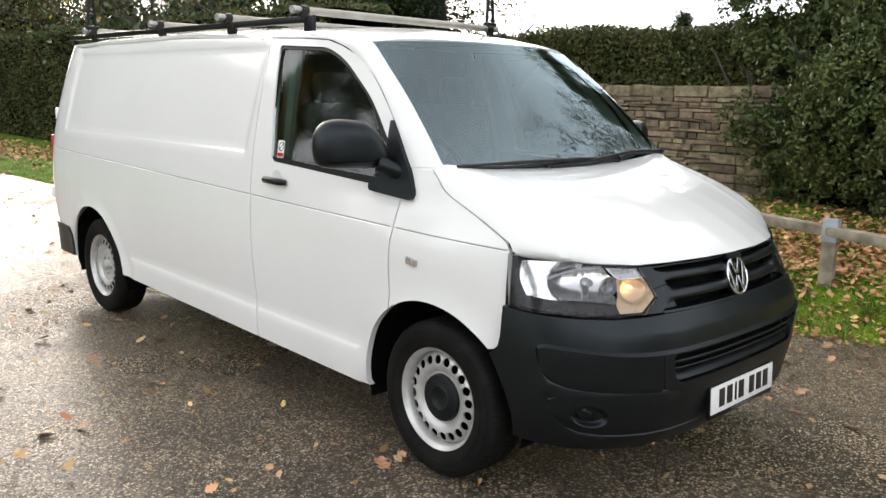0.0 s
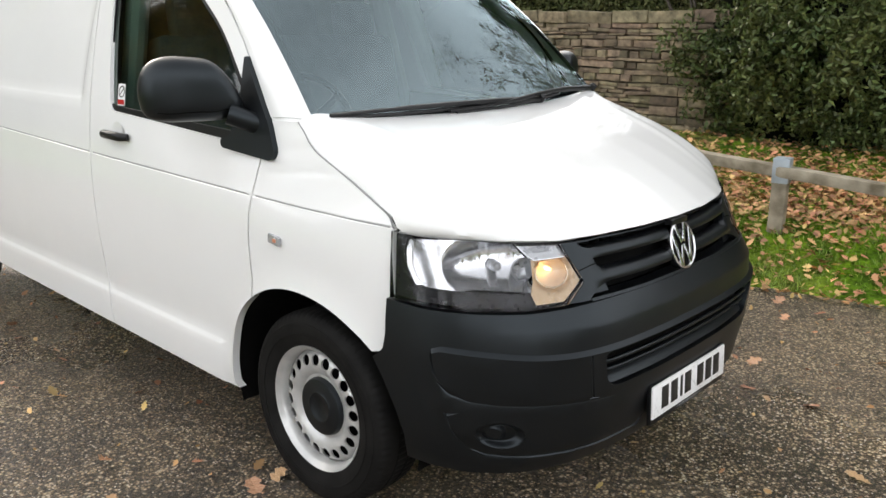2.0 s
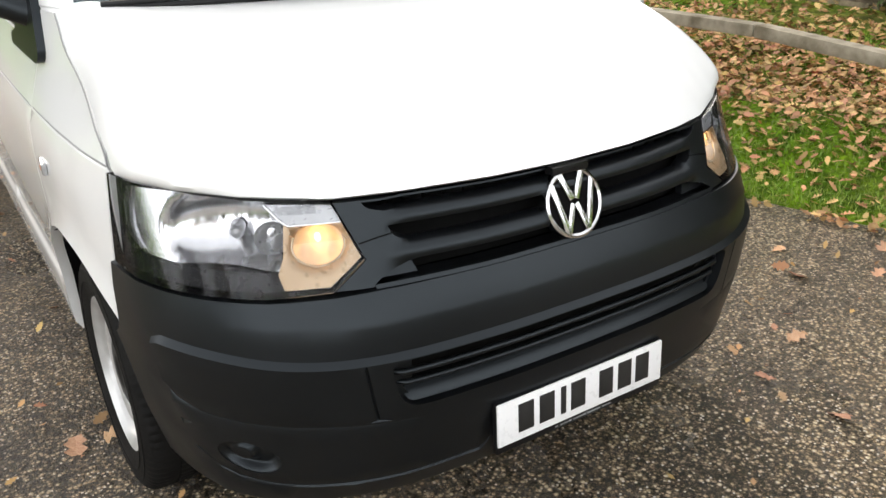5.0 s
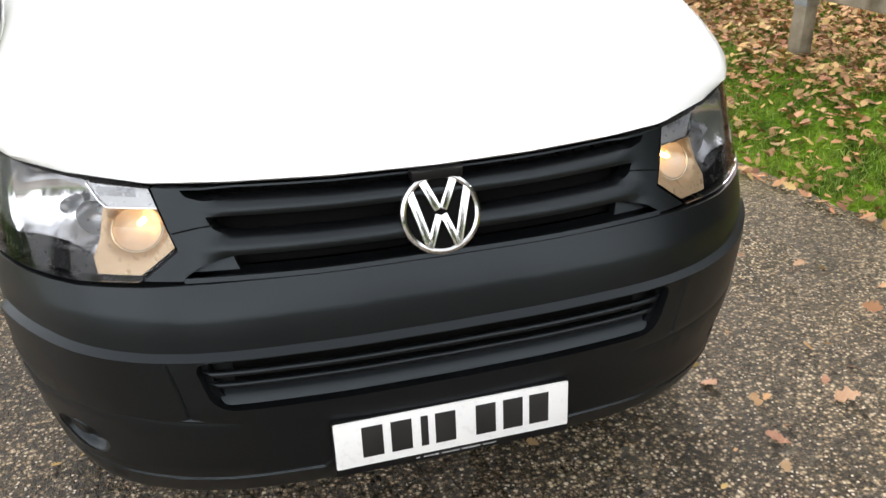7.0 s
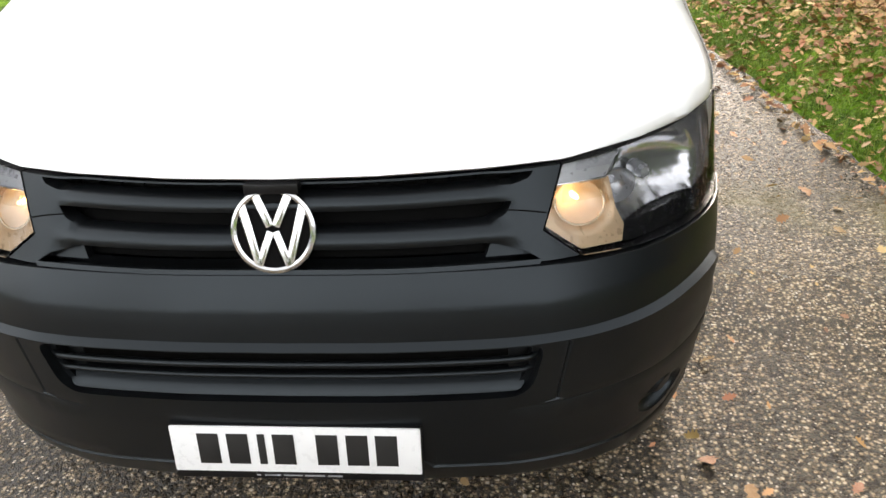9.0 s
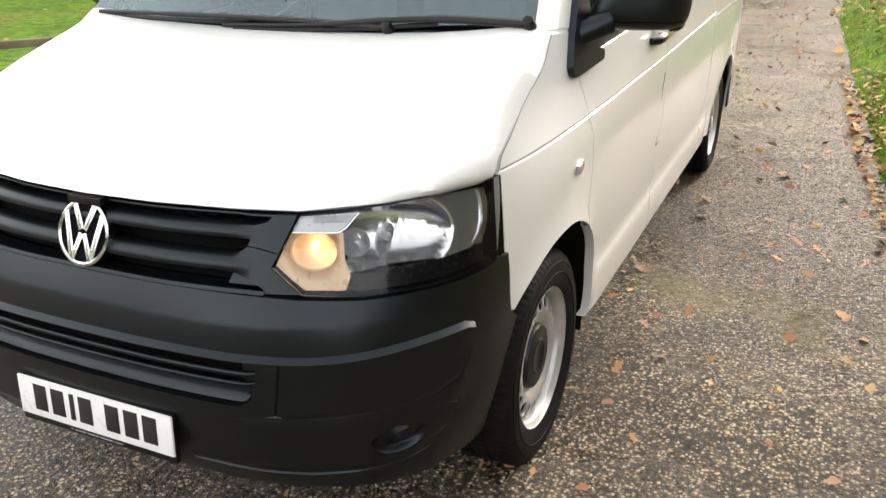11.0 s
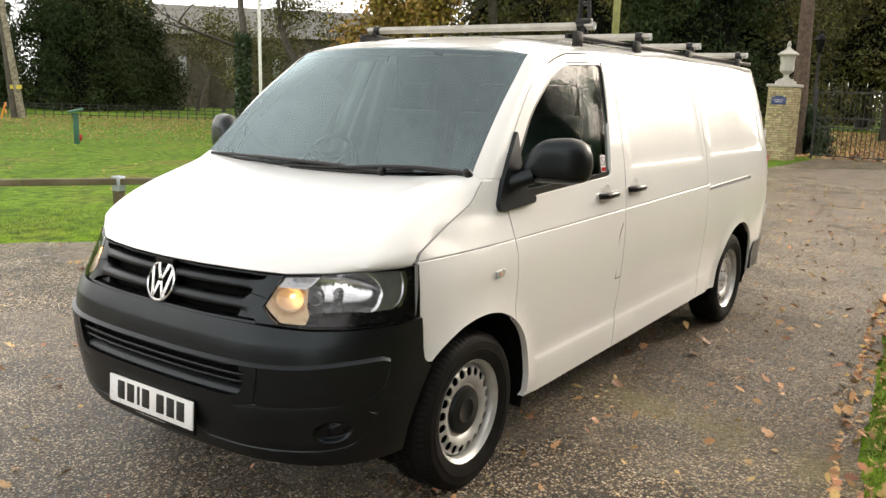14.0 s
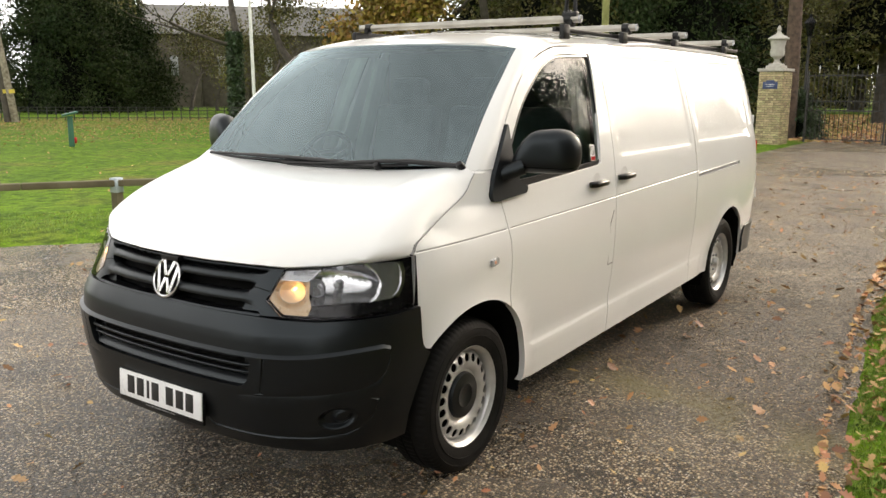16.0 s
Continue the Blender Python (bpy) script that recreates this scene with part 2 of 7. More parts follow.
def smooth_line(pts, n):
    """n points along a soft curve through pts."""
    pts = [Vector(p) for p in pts]
    q = [2 * pts[0] - pts[1]] + pts + [2 * pts[-1] - pts[-2]]
    out = []
    for i in range(n):
        s = i / (n - 1) * (len(pts) - 1)
        k = min(int(s), len(pts) - 2)
        t = s - k
        a, b, c, d = q[k], q[k + 1], q[k + 2], q[k + 3]
        out.append(0.5 * ((2 * b) + (c - a) * t + (2 * a - 5 * b + 4 * c - d) * t * t + (3 * b - a - 3 * c + d) * t ** 3))
    return out


def inside(poly, pts):
    x, y = pts[:, 0], pts[:, 1]
    r = np.zeros(len(pts), bool)
    j = len(poly) - 1
    for i in range(len(poly)):
        (xi, yi), (xj, yj) = poly[i], poly[j]
        if yi != yj:
            r ^= ((yi > y) != (yj > y)) & (x < (xj - xi) * (y - yi) / (yj - yi) + xi)
        j = i
    return r


def dense(line, step, closed=True):
    out = []
    n = len(line)
    for i in range(n if closed else n - 1):
        a, b = np.array(line[i], float), np.array(line[(i + 1) % n], float)
        k = max(1, int(np.linalg.norm(b - a) / step))
        out += [tuple(a + (b - a) * j / k) for j in range(k)]
    if not closed:
        out.append(tuple(map(float, line[-1])))
    return out


def rounded(poly, r, n=5):
    """A polygon with its corners rounded; r is one radius or one for each corner."""
    out = []
    for i, p in enumerate(poly):
        p = Vector(p)
        a, b = Vector(poly[i - 1]), Vector(poly[(i + 1) % len(poly)])
        ri = r[i] if isinstance(r, (list, tuple)) else r
        da, db = a - p, b - p
        ri = min(ri, da.length * 0.45, db.length * 0.45)
        if ri < 1e-4:
            out.append(tuple(p))
            continue
        s, e = p + da.normalized() * ri, p + db.normalized() * ri
        for k in range(n + 1):
            t = k / n
            out.append(tuple((1 - t) ** 2 * s + 2 * t * (1 - t) * p + t * t * e))
    return out


def sheet(outer, fmap, holes=(), lines=(), step=0.05, lip=0.015, stretch=(1.0, 1.0)):
    """A curved panel cut from a surface: fmap(u, v, d) gives the place d metres inside the surface."""
    from mathutils.geometry import delaunay_2d_cdt
    sc = np.array(stretch)
    outer = dense(outer, step)
    holes = [dense(h, step * 0.6) for h in holes]
    lines = [dense(h, step, False) for h in lines]
    verts, edges = [], []
    for loop, closed in [(outer, True)] + [(h, True) for h in holes] + [(h, False) for h in lines]:
        k, n = len(verts), len(loop)
        verts += loop
        edges += [(k + i, k + (i + 1) % n) for i in range(n if closed else n - 1)]
    rim = np.array(verts)
    lo, hi = rim.min(0), rim.max(0)
    gx, gy = np.meshgrid(np.arange(lo[0] + step / 2, hi[0], step), np.arange(lo[1] + step / 2, hi[1], step))
    g = np.stack([gx.ravel(), gy.ravel()], 1)
    g = g[inside(outer, g)]
    for h in holes:
        g = g[~inside(h, g)]
    if len(g):
        far = np.min(((g[:, None, :] - rim[None]) ** 2).sum(2), 1) > (0.45 * step) ** 2
        g = g[far]
    pts = [Vector(p) for p in verts] + [Vector(p) for p in g]
    vo, _, fo, _, _, _ = delaunay_2d_cdt(pts, edges, [], 0, 1e-6)
    P = np.array([tuple(p) for p in vo])
    T = np.array([f for f in fo if len(f) == 3])
    mid = P[T].mean(1)
    ok = inside(outer, mid)
    for h in holes:
        ok &= ~inside(h, mid)
    T = T[ok]
    P = P / sc
    top = [Vector(fmap(u, v, 0.0)) for u, v in P]
    s = Shape()
    s.v = top[:]
    # outward side
    votes = 0
    for t in T[:: max(1, len(T) // 40)]:
        a, b, c = (top[i] for i in t)
        u, v = P[t].mean(0)
        out = Vector(fmap(u, v, 0.0)) - Vector(fmap(u, v, 0.02))
        votes += 1 if (b - a).cross(c - a).dot(out) > 0 else -1
    if votes < 0:
        T = T[:, ::-1]
    s.f = [tuple(map(int, t)) for t in T]
    if lip:
        count = {}
        for t in s.f:
            for a, b in ((t[0], t[1]), (t[1], t[2]), (t[2], t[0])):
                count[(a, b)] = 1
        down = {}
        for a, b in list(count):
            if (b, a) not in count:
                for i in (a, b):
                    if i not in down:
                        down[i] = len(s.v)
                        s.v.append(Vector(fmap(P[i][0], P[i][1], lip)))
                s.f.append((b, a, down[a], down[b]))
    used = sorted({i for f in s.f for i in f})
    new_id = {i: k for k, i in enumerate(used)}
    s.v = [s.v[i] for i in used]
    s.f = [tuple(new_id[i] for i in f) for f in s.f]
    return s


def arc(cx, cz, r, a0, a1, n=24):
    return [(cx + r * math.cos(radians(a0 + (a1 - a0) * i / n)), cz + r * math.sin(radians(a0 + (a1 - a0) * i / n))) for i in range(n + 1)]


def step01(x):
    x = min(1.0, max(0.0, x))
    return x * x * (3 - 2 * x)


# ---- the van: front axle at x = 0, nose towards +x, centre line y = 0 ----
van = thing("van", "white long-wheelbase panel van with black bumper parked on tarmac", "van")

SIDE_Z = [0.20, 0.28, 0.40, 0.47, 0.60, 0.75, 0.90, 1.03, 1.12, 1.25, 1.40, 1.55, 1.70, 1.82, 1.87, 1.92]
SIDE_W = [0.885, 0.905, 0.915, 0.915, 0.934, 0.946, 0.951, 0.948, 0.941, 0.923, 0.888, 0.848, 0.803, 0.762, 0.742, 0.715]
F_ARCH, R_ARCH, AXLE_R = (-0.035, 0.33, 0.425), (-3.53, 0.33, 0.43), -3.50


def soft_table(xs, ys, fine, width):
    """A table of straight pieces, rounded off."""
    v = np.interp(fine, xs, ys)
    step = fine[1] - fine[0]
    k = np.exp(-0.5 * (np.arange(-60, 61) * step / width) ** 2)
    return np.convolve(np.pad(v, 60, mode="edge"), k / k.sum(), mode="valid")


FINE_Z = np.linspace(0.1, 2.0, 380)
FINE_W = soft_table(SIDE_Z, SIDE_W, FINE_Z, 0.035)
FINE_X = np.linspace(-4.6, 0.6, 1040)
LOW_TAPER = soft_table([-4.6, -4.54, -4.48, -4.40, -4.25, -4.0, -3.6, -0.3, 0, 0.2, 0.36, 0.45, 0.6], [-0.3, -0.2, -0.10, -0.05, -0.022, -0.008, 0, 0, -0.006, -0.025, -0.062, -0.1, -0.17], FINE_X, 0.03)
HIGH_TAPER = soft_table([-4.6, -4.54, -4.48, -4.40, -4.25, -4.0, -3.6, -1.2, -0.45, -0.19, 0, 0.2, 0.36, 0.6], [-0.3, -0.2, -0.10, -0.05, -0.022, -0.008, 0, 0, -0.028, -0.048, -0.072, -0.085, -0.072, -0.07], FINE_X, 0.05)


def swage(x):
    return 1.025 - 0.025 * x


def crease(x):
    return 0.452 - 0.012 * x


def sill(x):
    return 0.268 - 0.022 * x


def boxed(x, z, x0, x1, z0, z1, soft):
    """1 inside a rounded rectangle, 0 outside, with a soft rim."""
    qx, qz = min(x - x0, x1 - x), min(z - z0, z1 - z)
    return step01(qx / soft) * step01(qz / soft)


def half_width(x, z, left):
    w = float(np.interp(z, FINE_Z, FINE_W))
    low = float(np.interp(x, FINE_X, LOW_TAPER))
    high = float(np.interp(x, FINE_X, HIGH_TAPER))
    k = step01((z - 0.95) / 0.22)
    w += low * (1 - k) + high * k
    # pressed body line, sill bulge, pressed window blanks, arch lips
    d = abs(z - swage(x))
    w -= 0.004 * max(0.0, 1 - d / 0.005)
    if -2.98 < x < -0.5:
        w += 0.010 * step01((crease(x) - z) / 0.026) * step01((-0.5 - x) / 0.03)
    top = 1.815
    if x < -1.40:
        if left:
            w -= 0.0045 * (boxed(x, z, -2.66, -1.48, 1.262, top, 0.02) + boxed(x, z, -4.08, -2.80, 1.275, top + 0.01, 0.02))
        else:
            w -= 0.008 * boxed(x, z, -4.06, -1.47, 1.262, top + 0.008, 0.022)
    for cx, cz, r in (F_ARCH, R_ARCH):
        q = math.hypot(x - cx, z - cz) - r
        if z > 0.3 and q < 0.07:
            w += 0.012 * step01(1 - q / 0.06)
    return w


def side_map(s):
    def fmap(x, z, d):
        return (x, s * (half_width(x, z, s > 0) - d), z)
    return fmap


def lines_side(x0, x1, left):
    xs = np.linspace(x0, x1, 2)
    out = [[(x, swage(x) + o) for x in xs] for o in (-0.005, 0.0, 0.005)]
    return out


def crease_lines(x0, x1):
    return [[(x, crease(x) + o) for x in (x0, x1)] for o in (-0.026, -0.018, -0.009, 0.0)]


def blank_lines(x0, x1, z0, z1):
    out = []
    for o in (0.001, 0.011, 0.022):
        out.append(rounded([(x0 + o, z0 + o), (x1 - o, z0 + o), (x1 - o, z1 - o), (x0 + o, z1 - o)], 0.04))
    return [q + [q[0]] for q in out]


SEAM_F = [(-0.255, 1.275), (-0.258, 1.19), (-0.270, 1.03), (-0.278, 0.86), (-0.272, 0.684)]
SEAM_B = [(-1.385, 0.30), (-1.387, 1.05), (-1.392, 1.20), (-1.43, 1.55), (-1.465, 1.852)]
DOOR_TOP = [(-1.465, 1.852), (-1.2, 1.842), (-0.98, 1.83), (-0.87, 1.803), (-0.76, 1.765), (-0.65, 1.716), (-0.53, 1.62), (-0.42, 1.516), (-0.33, 1.40), (-0.255, 1.275)]
WINDOW = rounded([(-1.222, 1.242), (-1.368, 1.815), (-0.955, 1.795), (-0.80, 1.735), (-0.54, 1.555), (-0.34, 1.33), (-0.285, 1.185)], [0.03, 0.025, 0.06, 0.1, 0.1, 0.1, 0.02])
g = 0.003  # half a shut line

# shut line between wing and bonnet
SHUT_X = [-0.105, -0.075, -0.04, 0.01, 0.10, 0.245, 0.325, 0.350]
SHUT_Z = [1.278, 1.250, 1.212, 1.180, 1.142, 1.086, 1.050, 1.013]

for s in (-1, 1):
    fm = side_map(s)
    a_rear = math.degrees(math.atan2(0.684 - F_ARCH[1], -0.272 - F_ARCH[0]))
    # front wing
    tip = math.degrees(math.atan2(0.625 - F_ARCH[1], 0.274 - F_ARCH[0]))
    wing = [(-0.255 + g, 1.275)] + [(x, z) for x, z in zip(SHUT_X, SHUT_Z)] + [
            (0.356, 0.90), (0.354, 0.80), (0.350, 0.70), (0.340, 0.655), (0.315, 0.632)] + arc(*F_ARCH, tip, a_rear - 0.5, 22) + [(x + g, z) for x, z in SEAM_F[::-1][1:-1]]
    part("front_wing", sheet(wing, fm, lines=lines_side(-0.262, 0.34, s > 0)), PAINT, van, "white steel front wing", 24)
    # front door with its window opening
    door = [(x - g, z) for x, z in SEAM_F] + arc(*F_ARCH, a_rear + 0.5, 187, 18) + [(-0.452, sill(-0.45)), (-1.385 + g, sill(-1.385))] + [(x + g, z) for x, z in SEAM_B] + DOOR_TOP[1:-1]
    dl = lines_side(-0.30, -1.375, s > 0) + crease_lines(-0.53, -1.375)
    dr = part("front_door", sheet(door, fm, [WINDOW], dl, lip=0.03), PAINT, van, "white front door", 24)
    pane = [(x, z) for x, z in WINDOW]
    part("window_pane", sheet(pane, lambda x, z, d, fm=fm: fm(x, z, d + 0.016), step=0.12, lip=0), DOOR_GLASS, dr, "dark tinted side window")
    inner = rounded([(-1.238, 1.262), (-1.350, 1.797), (-0.965, 1.779), (-0.815, 1.722), (-0.56, 1.548), (-0.375, 1.33), (-0.34, 1.222)], [0.03, 0.025, 0.06, 0.1, 0.1, 0.1, 0.02])
    part("window_seal", sheet(pane, lambda x, z, d, fm=fm: fm(x, z, d + 0.008), [inner], step=0.06, lip=0.008), SMOOTH_BLACK, dr, "black rubber window seal")
    sail = rounded([(-0.178, 1.178), (-0.212, 1.26), (-0.318, 1.40), (-0.384, 1.482), (-0.372, 1.34), (-0.40, 1.215), (-0.455, 1.200), (-0.445, 1.172), (-0.19, 1.150)], 0.02)
    mirror = part("door_mirror", sheet(sail, lambda x, z, d, fm=fm: fm(x, z, d - 0.02), lip=0.03, step=0.04), PLASTIC, dr, "black plastic door mirror")
    hx, hy, hz, big = (-0.415, 1.045, 1.368, 1.0) if s < 0 else (-0.415, 1.032, 1.356, 0.93)

    rim_yz = [(0.135, -0.055), (0.141, -0.01), (0.133, 0.045), (0.105, 0.085), (0.06, 0.101), (0.0, 0.099), (-0.055, 0.088), (-0.100, 0.045), (-0.134, -0.016), (-0.142, -0.060), (-0.11, -0.090), (0.0, -0.096), (0.08, -0.093), (0.12, -0.080)]
    rim3 = smooth_line([(0, y, z) for y, z in rim_yz + rim_yz[:1]], 57)

    def shell(u, v):
        # domed front, flat glass side, flat foot, top sloping to the arm
        p = rim3[round(u * 56)]
        if v < 0.6:
            r = math.sin(v / 0.6 * math.pi / 2)
            x = 0.078 * (1 - r ** 3.6) ** 0.5
        else:
            r = math.cos((v - 0.6) / 0.4 * math.pi / 2)
            x = -0.055 * (1 - r ** 9) ** 0.6
        y, z = p.y * r * 1.04 * big, p.z * r * big * (1.08 if p.z > 0 else 1.02)
        return (hx + x - 0.36 * y, s * (hy + y), hz + z)
    part("mirror_head", Shape().grid(shell, 56, 26), PLASTIC, mirror, angle=60)
    skin = [Vector(shell(i / 56, j / 200)) for i in range(56) for j in range(30, 120)]
    seam = [min((q for q in skin if q.x > hx - 0.36 * (s * q.y - hy)), key=lambda q: (abs(s * q.y - hy - w) * 1.0 + abs(q.z - hz + 0.062))) for w in np.linspace(-0.11, 0.12, 12)]
    part("mirror_seam", Shape().tube(seam, 0.0026, 6), VOID, mirror)
    part("mirror_glass", Shape().grid(lambda u, v: (hx - 0.058 - 0.38 * (u - 0.5) * 0.21, s * (hy + (u - 0.5) * 0.21), hz + (v - 0.5) * 0.15), 1, 1), CHROME, mirror)
    part("mirror_arm", Shape().tube([(-0.285, s * 0.865, 1.252), (-0.30, s * 0.91, 1.272), (-0.335, s * 0.96, 1.296)], [0.036, 0.034, 0.036], 14), PLASTIC, mirror)
    # door handle: cup in the skin and grip over it
    for hx0, hz0, own in ((-1.15, 1.150, dr),) + (((-1.505, 1.160, None),) if s > 0 else ()):
        y0 = half_width(hx0, hz0, s > 0)
        grip = Shape().tube([(hx0 - 0.088, s * (y0 + 0.004), hz0 - 0.004), (hx0 - 0.075, s * (y0 + 0.024), hz0), (hx0, s * (y0 + 0.032), hz0 + 0.002), (hx0 + 0.06, s * (y0 + 0.028), hz0), (hx0 + 0.085, s * (y0 + 0.006), hz0 - 0.002)], [0.015, 0.017, 0.017, 0.017, 0.014], 12)
        if own:
            part("door_handle", grip, SMOOTH_BLACK, own, "black door handle")
            keep_handle = None
        else:
            keep_handle = grip
        cup = Shape().lathe([(0.0, -0.001), (0.03, -0.0005), (0.045, 0.0012)], pose(hx0, s * (y0 + 0.0005), hz0 + 0.008, -90 * s, 0, 0), 28)
        part("handle_cup", cup, PAINT, own or van)
    # indicator repeater on the wing
    y0 = half_width(-0.13, 0.908, s > 0)
    rep = part("side_repeater", Shape().box((-0.13, s * (y0 + 0.004), 0.908), (0.066, 0.014, 0.032), 0.0068, (0, 6, 4 * s)), LAMP_GREY, van, "clear side indicator")
    part("repeater_bulb", Shape().box((-0.122, s * (y0 + 0.0115), 0.908), (0.018, 0.004, 0.012), 0.0015, (0, 0, 4 * s)), AMBER, rep)
    # cargo side
    low_rear = [(-3.962, 0.40), (-4.35, 0.42), (-4.46, 0.43), (-4.505, 0.5)]
    rear_up = [(-4.505, 0.9), (-4.50, 1.2), (-4.465, 1.5), (-4.42, 1.75), (-4.36, 1.894)]
    arch_r = arc(*R_ARCH, -2, 180, 40)[1:]
    roof_edge = [(-3.5, 1.904), (-2.5, 1.902), (-1.465, 1.858)]
    if s < 0:
        out = [(-1.385 - g, sill(-1.385)), (-3.098, sill(-3.1))] + arch_r + low_rear + rear_up + roof_edge + [(x - g, z) for x, z in SEAM_B[::-1][:-1]]
        part("side_panel", sheet(out, fm, lines=lines_side(-1.39, -4.49, False) + crease_lines(-1.39, -3.09) + blank_lines(-4.06, -1.47, 1.262, 1.823)), PAINT, van, "white pressed steel cargo side", 24)
    else:
        XS = -2.725
        out = [(-1.385 - g, sill(-1.385)), (XS + g, sill(XS)), (XS + g, 1.9025), (-2.5, 1.902), (-1.465, 1.858)] + [(x - g, z) for x, z in SEAM_B[::-1][:-1]]
        sd = part("sliding_door", sheet(out, fm, lines=lines_side(-1.39, XS + 0.01, True) + crease_lines(-1.39, XS + 0.01) + blank_lines(-2.66, -1.48, 1.262, 1.815)), PAINT, van, "white sliding side door", 24)
        part("door_handle", keep_handle, SMOOTH_BLACK, sd, "black door handle")
        out = [(XS - g, sill(XS)), (-3.098, sill(-3.1))] + arch_r + low_rear + rear_up + roof_edge[:2] + [(XS - g, 1.9025)]
        slot = [(-2.76, 1.047), (-2.76, 1.075), (-3.72, 1.098), (-3.72, 1.072)]
        qp = part("side_panel", sheet(out, fm, lines=lines_side(XS - 0.005, -2.752, True) + crease_lines(XS - 0.01, -3.09) + blank_lines(-4.08, -2.80, 1.275, 1.825), holes=[slot]), PAINT, van, "white pressed steel cargo side", 24)
        part("slide_rail", sheet(slot, lambda x, z, d: fm(x, z, d + 0.013), step=0.1, lip=0), LINE_SHADE, qp, "grey recessed door slide rail")
        part("rail_edge", Shape().tube([fm(-2.745, 1.072, -0.001), fm(-3.2, 1.085, -0.001), fm(-3.735, 1.098, -0.001)], 0.003, 8), PAINT, qp)
        # near-black tube paints the shade in the sliding door's gap
        part("door_seal", Shape().tube([fm(XS, z, 0.013) for z in np.arange(sill(XS), 1.866, 0.05)], 0.008, 6, False), VOID, sd)
        flap = [(-1.322, 0.69), (-1.322, 0.925), (-1.36, 0.985), (-1.375, 0.985)]
        for a, b in ((flap[0], flap[1]), (flap[1], flap[2])):
            seam = Shape().tube([fm(*a, 0.0005), fm(*b, 0.0005)], 0.0022, 6)
            part("flap_seam", seam, VOID, sd)
        part("flap_seam", Shape().tube([fm(-1.322, 0.69, 0.0005), fm(-1.382, 0.695, 0.0005)], 0.0022, 6), VOID, sd)
    # grey tube along the body line, paints the shade in its crease
    for x0, x1, owner in ((-0.25, 0.335, van), (-1.37, -0.285, dr)) + (((-4.45, -1.40, van),) if s < 0 else ((-2.71, -1.40, van),)):
        part("body_joint", Shape().tube([fm(x, swage(x), -0.0005) for x in np.linspace(x0, x1, 16)], 0.0027, 6), LINE_SHADE, owner)
    # shut line between wing and bonnet
    shut = smooth_line([(x, 0, z) for x, z in zip(SHUT_X, SHUT_Z)], 40)
    part("bonnet_gap", Shape().tube([fm(p.x, p.z + 0.001, -0.0004) for p in shut], 0.0020, 6), LINE_SHADE, van)
    # near-black tubes behind the shut lines paint the shade in the gaps
    for line in (SEAM_F, SEAM_B, DOOR_TOP):
        part("door_seal", Shape().tube([fm(x, z, 0.013) for x, z in dense(line, 0.05, False)], 0.008, 6, False), VOID, dr)
    # warning sticker inside the door pane
    st = lambda x, z, d, fm=fm: fm(x, z, d + 0.0135)
    sticker = part("window_sticker", sheet(rounded([(-1.195, 1.262), (-1.205, 1.345), (-1.150, 1.345), (-1.140, 1.262)], 0.005), st, step=0.05, lip=0), PLATE, dr, "small red and white warning sticker")
    part("sticker_band", sheet([(-1.193, 1.266), (-1.196, 1.285), (-1.147, 1.285), (-1.144, 1.266)], lambda x, z, d, fm=fm: fm(x, z, d + 0.0128), step=0.05, lip=0), RED_LENS, sticker)
    ring = arc(-1.172, 1.315, 0.023, 0, 360, 24)[:-1]
    part("sticker_ring", sheet(ring, lambda x, z, d, fm=fm: fm(x, z, d + 0.0128), [arc(-1.172, 1.315, 0.018, 0, 360, 20)[:-1]], step=0.05, lip=0), INK, sticker)
    part("sticker_bar", sheet([(-1.189, 1.302), (-1.186, 1.299), (-1.155, 1.328), (-1.158, 1.331)], lambda x, z, d, fm=fm: fm(x, z, d + 0.0125), step=0.05, lip=0), INK, sticker)
    # arch liners and black sill underside
    for cx, cz, r in (F_ARCH, R_ARCH):
        def liner(u, v):
            a = math.pi * (-0.08 + 1.16 * u)
            y = 0.945 - 0.40 * v - (0.03 if v < 0.02 else 0)
            rr = r + (0.004 if v < 0.5 else 0.004 - 0.05 * (v - 0.5))
            return (cx + rr * math.cos(a), s * min(y, half_width(cx + rr * math.cos(a), max(0.3, cz + rr * math.sin(a)), s > 0) - 0.012), cz + rr * math.sin(a))
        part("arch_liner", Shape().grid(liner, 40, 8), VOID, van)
        # near-black sheet closes the arch against light from behind
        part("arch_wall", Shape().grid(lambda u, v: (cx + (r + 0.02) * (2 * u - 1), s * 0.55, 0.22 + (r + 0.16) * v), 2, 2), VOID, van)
    # rear corner bumper, tail lamp, rear door hinges
    rb = rounded([(-3.965, 0.335), (-3.955, 0.42), (-4.03, 0.545), (-4.50, 0.56), (-4.50, 0.32)], [0.02, 0.04, 0.03, 0.01, 0.01])
    part("rear_bumper_end", sheet(rb, lambda x, z, d, fm=fm, s=s: (fm(x, z, d - 0.012)[0] - 0.02, fm(x, z, d - 0.012)[1], z), step=0.06, lip=0.05), PLASTIC, van, "black plastic rear bumper end")
    part("tail_lamp", Shape().box((-4.49, s * 0.815, 1.03), (0.05, 0.09, 0.36), 0.012, (0, 0, 14 * s)), RED_LENS, van, "red tail lamp")
    for z in (0.77, 1.375):
        part("rear_hinge", Shape().box((-4.465, s * (half_width(-4.46, z, True) + 0.015), z), (0.05, 0.035, 0.085), 0.006, (0, 0, 20 * s)), PAINT, van)

